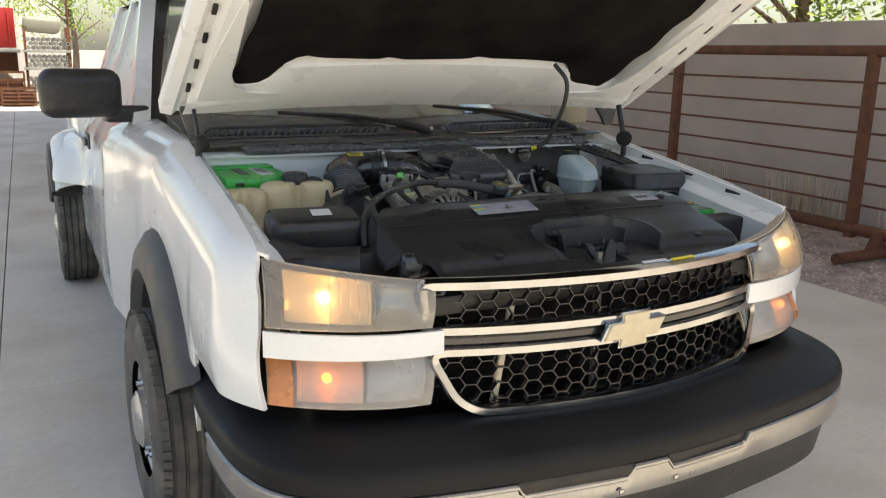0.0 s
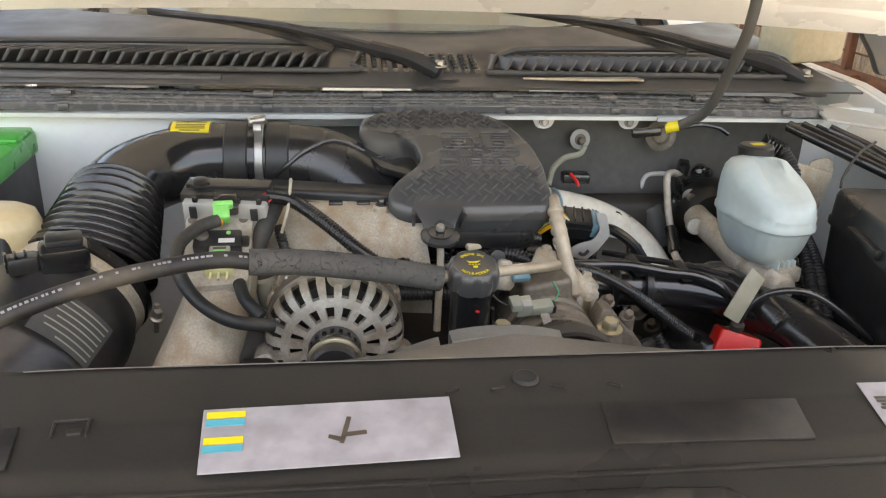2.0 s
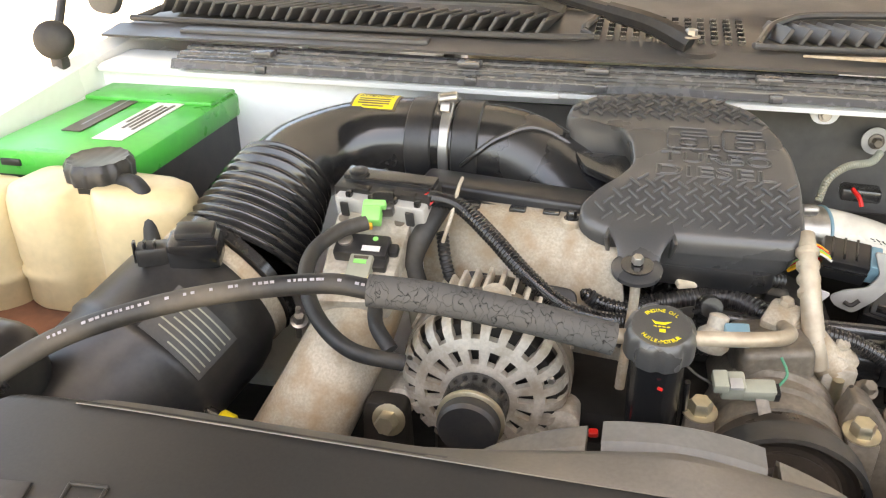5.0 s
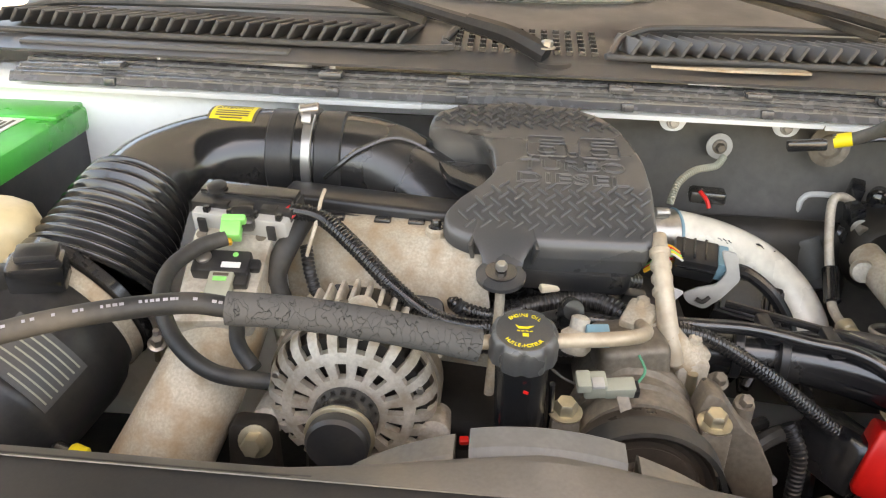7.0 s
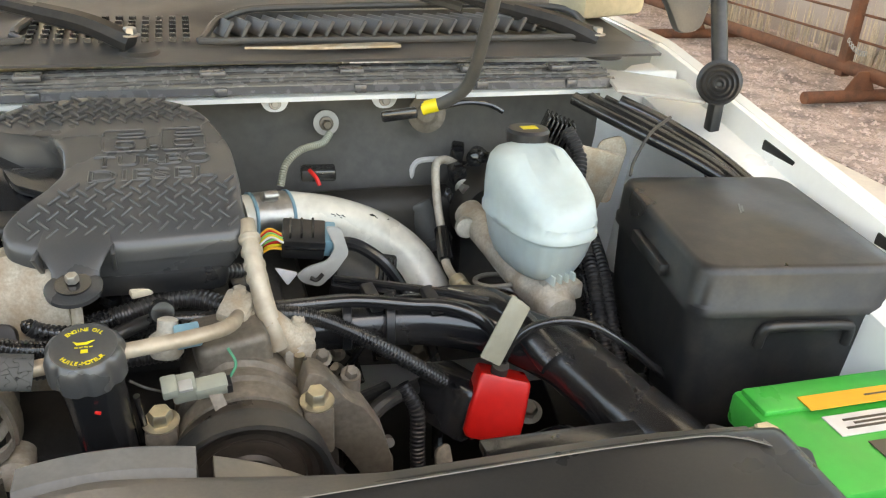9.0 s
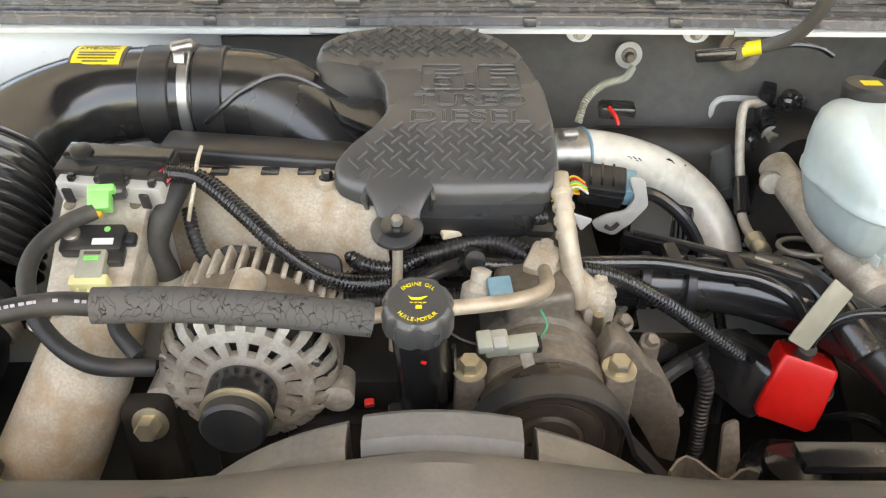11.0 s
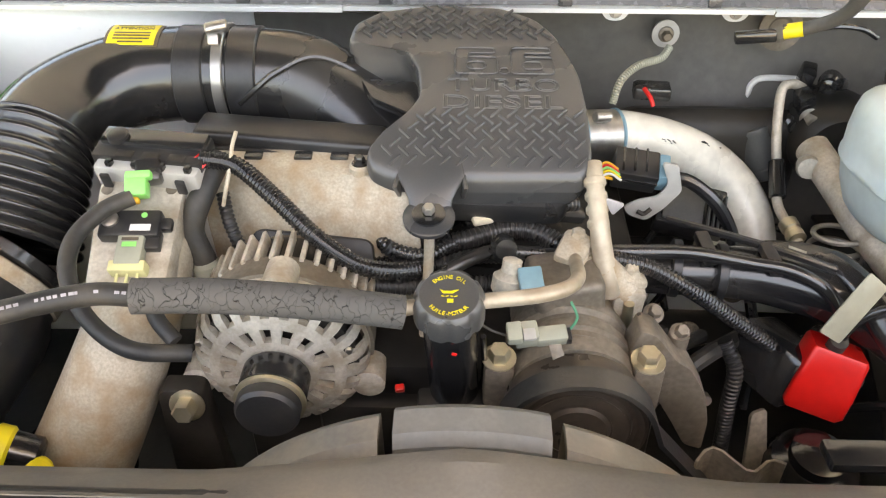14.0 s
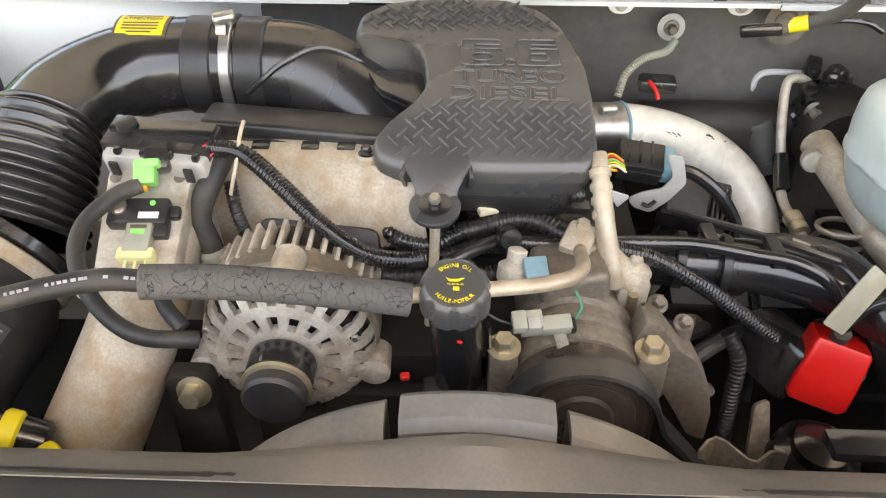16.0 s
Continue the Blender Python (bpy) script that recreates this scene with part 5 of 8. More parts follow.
for k, mt in enumerate((YELLOW, CYAN, YELLOW, CYAN)):
    y = 0.357 - 0.008 * k - (0.010 if k > 1 else 0)
    part("label_stripe", box((-0.208, y, 1.2275 + (y - 0.336) * 0.29 + 0.0022), (0.032, 0.0065, 0.001), (tilt, 0, 2), 0), mt, lab)
part("label_print", merge(merge(box((-0.108, 0.338, 1.2293), (0.004, 0.028, 0.0008), (tilt, 0, -14), 0), box((-0.100, 0.334, 1.2282), (0.020, 0.004, 0.0008), (tilt, 0, 8), 0)), box((-0.116, 0.330, 1.2270), (0.016, 0.004, 0.0008), (tilt, 0, -24), 0)), DARKPRINT, lab)
lab2 = part("label", box((0.424, 0.349, rad_z(0.424, 0.349) + 0.0016), (0.088, 0.054, 0.0014), (14, 0.5, 0), 0.0005, 1), LABEL_GREY, cover, "worn grey printed label")
part("label_print", bars([0.05, 0.05, 0.045, 0.05], 0.003, pose(0.412, 0.349, rad_z(0.424, 0.349) + 0.0030, 14, 0.5, 0)), DARKPRINT, lab2)
for x, y in ((0.062, 0.405), (0.503, 0.357), (-0.275, 0.098), (0.435, 0.102), (0.25, 0.06)):
    part("push_pin", lathe((x, y, rad_z(x, y) - 0.003), (0, -0.1, 1), [(0.013, 0), (0.013, 0.006), (0.010, 0.008), (0.004, 0.007)], 20), BLACK, cover)
part("end_wing", box((0.60, 0.470, 1.160), (0.10, 0.06, 0.02), (8, 12, -20), 0.006), SHROUD, cover)
part("bracket_bolt", hexbolt((0.612, 0.488, 1.172), (0, 0, 1), 0.012, 0.011), GOLDBOLT, cover)
part("lower_leg", box((-0.50, 0.16, 1.08), (0.09, 0.06, 0.16), (0, 8, 0), 0.02), BLACK_GLOSS, cover)
# latch hardware
latch = thing("hood_latch", "greasy steel hood latch and release lever under the cover", "latch", (0.1, 0.12, 1.05))
part("latch_plate", box((0.09, 0.17, 1.085), (0.26, 0.16, 0.01), bevel=0.003), GRIME_SHADE, latch)
for k in range(5):
    part("fin", box((0.085, 0.252 - k * 0.018, 1.155 - 0.010 * k), (0.20, 0.004, 0.010), bevel=0.001), GREYPL if k % 2 == 0 else BLACK, latch)
part("latch_hook", hose([(0.115, 0.150, 1.09), (0.118, 0.135, 1.135), (0.100, 0.105, 1.142), (0.078, 0.080, 1.128)], 0.008, 8), BLACK_GLOSS, latch)
part("release_arm", prism(rounded([(-0.022, -0.055), (0.006, -0.062), (0.020, -0.020), (0.022, 0.045), (0.002, 0.058), (-0.012, 0.010)], 0.008), -0.007, 0.007, 0.003, m=pose(0.062, 0.060, 1.120, 58, 10, -20)), GRIME_SHADE, latch)
part("release_arm", prism(rounded([(-0.014, -0.040), (0.010, -0.044), (0.016, 0.030), (-0.006, 0.045)], 0.006), -0.006, 0.006, 0.0025, m=pose(0.034, 0.090, 1.122, 52, -14, 18)), GRIME_SHADE, latch)
for dx in (-0.03, 0.06):
    part("bar_pin", rod((0.085 + dx, 0.190, 1.126), (0.085 + dx, 0.190, 1.142), 0.0028, 8), STEEL, latch)
part("lever", box((0.09, 0.085, 1.10), (0.020, 0.07, 0.008), (30, 0, 25), 0.002), BLACK_GLOSS, latch)
part("lever", box((0.13, 0.10, 1.115), (0.016, 0.06, 0.006), (20, 0, -35), 0.002), STEEL, latch)
part("cable", hose([(0.15, 0.11, 1.11), (0.22, 0.14, 1.105), (0.29, 0.17, 1.10)], 0.004, 8), RUBBER, latch)
single("upper_tie_bar", box((0.03, 0.03, 1.06), (1.10, 0.06, 0.05), bevel=0.006), GRIME_SHADE, "dark steel radiator tie bar behind the grille", "bar")
bm = box((0.225, -0.062, 1.1335), (0.09, 0.012, 0.003), (8, 0, 6), 0.001)
single("paper_sticker", box((0.125, -0.062, 1.1335), (0.085, 0.012, 0.003), (8, 0, 3), 0.001), LABEL_WHITE, "worn white sticker on the grille's top edge", "sticker")
single("caution_sticker", bm, YELLOW, "faded yellow warning sticker on the grille's top edge", "sticker")

# fan shroud ring behind the cover
shr = thing("fan_shroud", "grey dusty plastic fan shroud in three arched sections", "shroud", (0.07, 0.54, 0.95))
for x0, x1, dz, mt in ((-0.19, -0.002, -0.008, ARCH_SIDE), (0.010, 0.134, -0.004, ARCH_GREY), (0.146, 0.31, -0.012, ARCH_SIDE)):
    rows = []
    for i in range(15):
        x = x0 + (x1 - x0) * i / 14
        z = 0.948 + math.sqrt(0.265 ** 2 - (x - 0.066) ** 2) + dz
        rows.append([(x, 0.522, z - 0.09), (x, 0.522, z - 0.008), (x, 0.528, z - 0.001), (x, 0.548, z), (x, 0.554, z - 0.004), (x, 0.554, z - 0.07)])
    part("arch", sheet(rows, 0.004), mt, shr, "" if mt is ARCH_SIDE else "lighter grey centre arch")

# ---- left front: snorkel, hose end ----
sn = thing("intake_snorkel", "black plastic intake snorkel box with a white label", "air intake", (-0.67, 0.47, 1.1))
part("box_shell", box((-0.66, 0.50, 1.15), (0.27, 0.17, 0.14), (6, 0, -6), 0.03, 4), BLACK, sn)
part("label", box((-0.645, 0.478, 1.2235), (0.056, 0.052, 0.0016), (8, 0, -8), 0), LABEL_WHITE, sn)
part("snorkel", hose([(-0.80, 0.42, 1.12), (-0.74, 0.34, 1.10), (-0.60, 0.28, 1.10)], 0.06, 16), BLACK, sn)
part("lower_box", box((-0.74, 0.30, 1.06), (0.22, 0.14, 0.10), bevel=0.02), BLACK_GLOSS, sn)


# ---- engine, middle ----
ec = thing("engine_cover", "dark grey moulded plastic engine cover with raised tread and lettering", "engine cover", (0.06, 0.95, 1.27))
OUT = [(-0.043, 0.852), (-0.036, 0.838), (-0.012, 0.829), (0.087, 0.829), (0.188, 0.831), (0.197, 0.847), (0.195, 0.905), (0.191, 0.960), (0.180, 1.003), (0.166, 1.038),
       (0.146, 1.067), (0.105, 1.090), (0.019, 1.095), (-0.045, 1.080), (-0.074, 1.055), (-0.078, 1.021), (-0.060, 1.015), (-0.010, 1.007), (0.006, 0.977), (0.012, 0.925), (0.0, 0.899), (-0.031, 0.868)]
COV_Y = (0.80, 0.82, 0.832, 0.845, 0.858, 0.875, 0.905, 1.0, 1.09, 1.12)
COV_Z = (1.222, 1.240, 1.250, 1.2595, 1.268, 1.278, 1.290, 1.311, 1.331, 1.333)


def cover_z(y):
    """Height of the cover's top: a plane that rises to the rear and rolls down at the front."""
    return float(np.interp(y, COV_Y, COV_Z))


def cover_tilt(y):
    return math.degrees(math.atan2(cover_z(y + 0.006) - cover_z(y - 0.006), 0.012))


ROUT = rounded(OUT, 0.010, 3)
bm = bmesh.new()
cx, cy = 0.09, 0.97
rings = []
for k, dz in [(0.06 + 0.075 * i, 0.0) for i in range(12)] + [(0.945, 0.0), (0.965, -0.0005), (0.985, -0.002), (0.996, -0.006), (1.0, -0.011), (0.999, -0.018), (0.972, -0.020), (0.960, -0.036), (0.90, -0.055)]:
    rings.append([bm.verts.new((cx + (x - cx) * k, cy + (y - cy) * k, cover_z(cy + (y - cy) * k) + dz)) for x, y in ROUT])
bm.faces.new(rings[0])
for A, B in zip(rings, rings[1:]):
    for i in range(len(A)):
        bm.faces.new((A[i], A[(i + 1) % len(A)], B[(i + 1) % len(A)], B[i]))
part("cover_shell", bm, COVER, ec, smooth=50)
barb = bmesh.new()
box((0, 0, 0), (0.0165, 0.0026, 0.0044), bevel=0.0010, seg=1, bm=barb)
bar_me = bpy.data.meshes.new("tread_bar")
barb.to_mesh(bar_me)
barb.free()
bar_me.materials.append(COVER)


def inside(x, y, m=0.010):
    pts, n, hit = ROUT, len(ROUT), False
    for i in range(n):
        (x0, y0), (x1, y1) = pts[i], pts[(i + 1) % n]
        if (y0 > y) != (y1 > y) and x < (x1 - x0) * (y - y0) / (y1 - y0) + x0:
            hit = not hit
        dx, dy = x1 - x0, y1 - y0
        t = max(0, min(1, ((x - x0) * dx + (y - y0) * dy) / (dx * dx + dy * dy + 1e-9)))
        if math.hypot(x - x0 - t * dx, y - y0 - t * dy) < m:
            return False
    return hit


TD = 0.0125
for ix in range(-24, 25):
    for iy in range(-24, 25):
        x, y = 0.06 + TD * (ix - iy) * 0.7071, 0.95 + TD * (ix + iy) * 0.7071
        if inside(x, y) and (0.838 < y < 0.898 or 1.022 < y < 1.09):
            ob = new("tread_bar", bar_me)
            ob.parent = ec
            ob.matrix_basis = Matrix.Translation(Vector((x, y, cover_z(y) + 0.0016)) - ec.location) @ pose(0, 0, 0, cover_tilt(y), 0, 0) @ pose(0, 0, 0, 0, 0, -45 if (ix + iy) % 2 else 45)


def block_outline(pts, x0, y0, w, h, r=0.0011):
    """A raised closed outline on the cover's top; pts run from 0 to 1."""
    loop = rounded([(x0 + w * a, y0 + h * b) for a, b in pts], 0.005, 3)
    loop.append(loop[0])
    P = [Vector((a, b, cover_z(b) + 0.0010)) for a, b in loop]
    b = bmesh.new()
    for p, q in zip(P, P[1:]):
        if (q - p).length > 1e-5:
            rod(p, q, r, 6, b)
    return b


SIX = [(0, 0), (1, 0), (1, 0.64), (0.30, 0.64), (0.30, 0.80), (0.94, 0.80), (0.94, 1), (0, 1)]
EYE_OF = [(0.28, 0.18), (0.72, 0.18), (0.72, 0.46), (0.28, 0.46)]
for x in (0.050, 0.114):
    part("lettering", merge(block_outline(SIX, x, 0.961, 0.048, 0.046), block_outline(EYE_OF, x, 0.961, 0.048, 0.046)), COVER, ec)
part("lettering", block_outline([(0, 0), (1, 0), (1, 1), (0, 1)], 0.1005, 0.961, 0.010, 0.010), COVER, ec)
for txt, x0, x1, y0, y1 in (("TURBO", 0.042, 0.167, 0.931, 0.953), ("DIESEL", 0.038, 0.169, 0.903, 0.925)):
    b = outlined(txt, 0.04, Matrix.Identity(4), 0.0008)
    lo = [min(v.co[i] for v in b.verts) for i in (0, 1)]
    hi = [max(v.co[i] for v in b.verts) for i in (0, 1)]
    for v in b.verts:
        v.co.x = x0 + (x1 - x0) * (v.co.x - lo[0]) / (hi[0] - lo[0])
        v.co.y = y0 + (y1 - y0) * (v.co.y - lo[1]) / (hi[1] - lo[1])
        v.co.z = v.co.z + cover_z(v.co.y) + 0.0010
    part("lettering", b, COVER, ec)
# front tongue with its stud: a half funnel that narrows below the front edge
rows = []
for i in range(21):
    a = math.pi * i / 20
    c, w = math.cos(a), math.sin(a)
    rows.append([(0.028 - 0.030 * c, 0.850, 1.262 + 0.002 * w), (0.028 - 0.034 * c, 0.834, 1.254 + 0.003 * w), (0.028 - 0.035 * c, 0.826 - 0.004 * w, 1.248 + 0.003 * w),
                 (0.028 - 0.028 * c, 0.819 - 0.006 * w, 1.241), (0.028 - 0.023 * c, 0.811 - 0.008 * w, 1.234), (0.028 - 0.022 * c, 0.804 - 0.009 * w, 1.224)])
part("tongue", sheet(rows, 0.003), COVER, ec, smooth=60)
part("tongue_pad", lathe((0.027, 0.791, 1.222), (0, -0.2, 1), [(0.022, -0.004), (0.0265, -0.001), (0.027, 0.004), (0.024, 0.006)], 32), COVER, ec)
for sx in (-1, 1):
    part("rib", prism([(-0.026, 0.0), (0.004, 0.0), (0.016, -0.036), (0.008, -0.038)], -0.0022, 0.0022, 0.001, m=pose(0.028 + sx * 0.034, 0.832, 1.250, 90, 0, 90 + sx * 6)), COVER, ec)
part("washer", lathe((0.027, 0.790, 1.2285), (0, -0.2, 1), [(0.017, 0), (0.017, 0.0022), (0.009, 0.003)], 28), BLACK_GLOSS, ec)
part("stud", hexbolt((0.027, 0.790, 1.231), (0, -0.2, 1), 0.0065, 0.008, False), STEEL, ec)
# the tray under the cover and the sloping cheek in the notch
part("under_tray", prism(rounded([(-0.010, 0.90), (0.02, 0.87), (0.175, 0.865), (0.18, 1.0), (0.10, 1.07), (0.01, 1.07)], 0.02), -0.03, 0.0, 0.008, m=pose(0, -0.02, 1.060, 10, 0, 0)), BLACK, ec)
part("cheek", prism(rounded([(-0.046, 0.985), (0.014, 0.950), (0.014, 1.015), (-0.062, 1.02)], 0.008), -0.012, 0.0, 0.004, m=pose(0, 0, 1.058, 12.5, 0, 0)), BLACK_GLOSS, ec, "smooth black sloping cheek")

# oil filler
of = thing("oil_filler", "black oil filler tube with a fluted cap and yellow print", "oil filler", (0.051, 0.655, 1.1))
AXO = Vector((0.0, -0.24, 0.97)).normalized()
FM = Matrix.Translation((0.051, 0.652, 1.232)) @ frame_of(AXO).to_4x4()
bm = bmesh.new()
rings = []
for r, z in ((0.0295, -0.018), (0.0325, -0.016), (0.0325, 0.002), (0.0300, 0.010), (0.0262, 0.0125), (0.0245, 0.0115)):
    ring = []
    for i in range(96):
        a = 2 * math.pi * i / 96
        fl = 1.0 - (0.075 * max(0.0, math.cos(8 * a)) ** 1.5 if z < 0.012 else 0)
        ring.append(bm.verts.new(FM @ Vector((r * fl * math.cos(a), r * fl * math.sin(a), z))))
    rings.append(ring)
for A, B in zip(rings, rings[1:]):
    for i in range(96):
        bm.faces.new((A[i], A[(i + 1) % 96], B[(i + 1) % 96], B[i]))
bm.faces.new(rings[-1])
bm.faces.new(rings[0][::-1])
cap = part("cap", bm, COVER, of, smooth=40)
top = FM @ Matrix.Translation((0, 0, 0.0119)) @ pose(0, 0, 0, 0, 0, 180 if (FM.to_3x3() @ Vector((1, 0, 0))).x < 0 else 0)
for txt, y0, up in (("ENGINE OIL", 0.0, 1), ("HUILE-MOTEUR", 0.0, -1)):
    n = len(txt)
    for i, ch in enumerate(txt):
        if ch == " ":
            continue
        a = radians((90 - (i - (n - 1) / 2) * 9.5) if up > 0 else (-90 + (i - (n - 1) / 2) * 9.0))
        m = top @ Matrix.Translation((0.0195 * math.cos(a), 0.0195 * math.sin(a), 0)) @ pose(0, 0, 0, 0, 0, math.degrees(a) - 90 * up)
        part("letter", words(ch, 0.0055, m, 0.0003), YELLOW, cap)
bm = prism([(-0.0055, 0.0018), (0.003, 0.0018), (0.0085, 0.0058), (0.0045, 0.0052), (0.002, 0.0042), (-0.005, 0.0042), (-0.0085, 0.0062)], 0, 0.0006, m=top)
m2 = box((0.001, -0.0060, 0.0003), (0.0055, 0.0036, 0.0006), bevel=0)
for k in range(4):
    box((-0.0055 + 0.0038 * k, -0.0012, 0.0003), (0.0028, 0.0007, 0.0006), (0, 0, 12 if k % 2 else -12), 0, bm=m2)
bmesh.ops.transform(m2, matrix=top, verts=m2.verts[:])
part("symbol", merge(bm, m2), YELLOW, cap)
part("tube", rod((0.051, 0.658, 1.215), (0.057, 0.712, 1.03), 0.0255, 28), BLACK_GLOSS, of)
part("tube_clip", hose([(0.083, 0.675, 1.17), (0.086, 0.690, 1.11), (0.082, 0.700, 1.075), (0.06, 0.690, 1.068)], 0.003, 8), BLACK_GLOSS, of)
part("tube_flange", box((0.055, 0.695, 1.055), (0.075, 0.05, 0.03), bevel=0.006), BLACK, of)
part("mark", box((0.056, 0.6345, 1.186), (0.005, 0.0015, 0.003), (-15, 20, 0), 0.0005), RED, of, "peeled red sticker")
single("dipstick_tube", hose([(0.027, 0.790, 1.224), (0.027, 0.776, 1.18), (0.022, 0.750, 1.10), (0.02, 0.73, 1.0)], 0.0055, 10), ALU_TAN, "dusty metal dipstick tube", "tube")

# ---- alternator ----
al = thing("alternator", "dusty cast-aluminium alternator with slotted face and black pulley", "alternator", (-0.112, 0.66, 1.12))
AC = Vector((-0.118, 0.668, 1.122))
NA = 96
bands = [(0.020, 0.000), (0.034, 0.000), (0.0405, 0.0), (0.0570, 0.001), (0.063, 0.002), (0.068, 0.004), (0.078, 0.009), (0.085, 0.018), (0.088, 0.030), (0.088, 0.040)]
bm = bmesh.new()
g = [[bm.verts.new((AC.x + r * math.cos(2 * math.pi * i / NA), AC.y + d, AC.z + r * math.sin(2 * math.pi * i / NA))) for i in range(NA)] for r, d in bands]
for j in range(len(bands) - 1):
    for i in range(NA):
        if j == 2 and (i % 6) < 3:
            continue
        if j in (5, 6, 7) and (i % 4) < 2:
            continue
        bm.faces.new((g[j][i], g[j][(i + 1) % NA], g[j + 1][(i + 1) % NA], g[j + 1][i]))
bmesh.ops.delete(bm, geom=[v for v in bm.verts if not v.link_faces], context='VERTS')
ext = bmesh.ops.extrude_edge_only(bm, edges=[e for e in bm.edges if len(e.link_faces) == 1])
bmesh.ops.translate(bm, verts=[v for v in ext["geom"] if isinstance(v, bmesh.types.BMVert)], vec=(0, 0.009, 0))
part("front_housing", bm, ALU, al)
part("stator", lathe(AC + Vector((0, 0.014, 0)), (0, 1, 0), [(0.02, 0), (0.079, 0.002), (0.081, 0.03), (0.081, 0.10)], 40), GRIME_SHADE, al)
# housing darker than the fins on it, which paints shade into their gaps
bm = lathe(AC + Vector((0, 0.040, 0)), (0, 1, 0), [(0.086, 0), (0.091, 0.003), (0.091, 0.03), (0.086, 0.033), (0.080, 0.045), (0.078, 0.05), (0.076, 0.085), (0.06, 0.10)], 48)
part("rear_housing", bm, ALU_DARK, al)
for i in range(16):
    a = radians(20 + i * 140 / 15)
    p = AC + Vector((0.086 * math.cos(a), 0.088, 0.086 * math.sin(a)))
    part("fin", box(p, (0.0050, 0.046, 0.016), (0, -math.degrees(a) + 90, 0), 0.0015), ALU, al)
part("pulley", lathe(AC + Vector((0, -0.004, 0)), (0, -1, 0), [(0.0335, 0), (0.0335, 0.024), (0.0325, 0.026), (0.0325, 0.028), (0.034, 0.030)], 40), BLACK_GLOSS, al)
part("pulley_ring", lathe(AC + Vector((0, -0.034, 0)), (0, -1, 0), [(0.031, 0), (0.0345, 0.001), (0.0345, 0.005), (0.031, 0.007)], 40), GOLDBOLT, al)
part("pulley_cap", lathe(AC + Vector((0, -0.038, 0)), (0, -1, 0), [(0.031, 0), (0.031, 0.014), (0.028, 0.018), (0.012, 0.019)], 40), BLACK, al)
for a, d in ((200, 0.094), (340, 0.092), (85, 0.092)):
    a = radians(a)
    p = AC + Vector((d * math.cos(a), 0.02, d * math.sin(a)))
    part("ear", lathe(p, (0, -1, 0), [(0.016, -0.03), (0.017, 0.004), (0.013, 0.006)], 20), ALU, al)
part("mount_bracket", prism(rounded([(-0.03, -0.14), (0.03, -0.14), (0.022, 0.02), (-0.024, 0.02)], 0.012), -0.012, 0.012, 0.003, m=pose(-0.215, 0.668, 1.085, 90, 0, 0)), GRIME_SHADE, al)
part("mount_bolt", hexbolt((-0.210, 0.654, 1.088), (0, -1, 0.25), 0.012, 0.016), GOLDBOLT, al)
for a in (25, 150, 265):
    a = radians(a)
    part("case_screw", hexbolt(AC + Vector((0.081 * math.cos(a), 0.002, 0.081 * math.sin(a))), (0, -1, 0), 0.004, 0.004, False), STEEL, al)

# ---- compressor ----
co = thing("ac_compressor", "grimy air-conditioning compressor with a black ribbed pulley", "compressor", (0.175, 0.7, 1.08))
CC = Vector((0.175, 0.645, 1.083))
part("pulley", lathe(CC, (0, -1, 0), [(0.05, -0.03), (0.069, -0.028), (0.070, 0.0), (0.0675, 0.002), (0.0675, 0.004), (0.070, 0.006), (0.070, 0.010), (0.066, 0.012), (0.060, 0.006), (0.055, 0.006), (0.053, 0.010), (0.036, 0.010), (0.034, 0.004), (0.020, 0.004), (0.018, 0.012), (0.006, 0.013)], 64), GREASE, co, "brown greasy pulley")
part("clutch_plate", lathe(CC + Vector((0, -0.008, 0)), (0, -1, 0), [(0.050, 0), (0.051, 0.003), (0.048, 0.004), (0.034, 0.001), (0.030, 0.004), (0.012, 0.004)], 48), GREASE, co)
part("body", lathe(CC + Vector((0, 0.03, 0.004)), (0, 1, 0), [(0.055, 0), (0.066, 0.002), (0.068, 0.02), (0.061, 0.028), (0.062, 0.034), (0.067, 0.036), (0.067, 0.048), (0.061, 0.052), (0.061, 0.060), (0.067, 0.063), (0.067, 0.078), (0.060, 0.084), (0.062, 0.15), (0.055, 0.17)], 44), ALU_DARK, co)
for sx, x in ((-1, 0.100), (1, 0.247)):
    part("ear", box((x, 0.690, 1.100), (0.030, 0.034, 0.055), bevel=0.004), ALU_DARK, co)
    part("ear_arm", box((x - sx * 0.022, 0.697, 1.098), (0.05, 0.022, 0.026), (0, sx * 18, 0), 0.004), ALU, co)
    part("ear_bolt", hexbolt((x, 0.688, 1.128), (0, -0.12, 1), 0.0115, 0.013), GOLDBOLT, co)
part("rear_ear", box((0.240, 0.785, 1.105), (0.034, 0.024, 0.075), (0, 4, 0), 0.005), ALU, co)
part("rear_ear_rod", rod((0.240, 0.769, 1.075), (0.240, 0.769, 1.132), 0.006, 12), GOLDBOLT, co)
part("head", box((0.170, 0.775, 1.150), (0.075, 0.07, 0.05), (0, -6, 8), 0.010, 3), ALU_DARK, co)
part("manifold", hose([(0.180, 0.800, 1.176), (0.186, 0.800, 1.158), (0.204, 0.795, 1.135)], 0.021, 14, r_end=0.030), ALU_TAN, co)
part("manifold_block", box((0.180, 0.800, 1.172), (0.034, 0.040, 0.038), (20, 6, -25), 0.006), ALU_TAN, co)
part("manifold_bolt", hexbolt((0.183, 0.808, 1.188), (0.1, -0.2, 1), 0.008, 0.010), ALU_TAN, co)
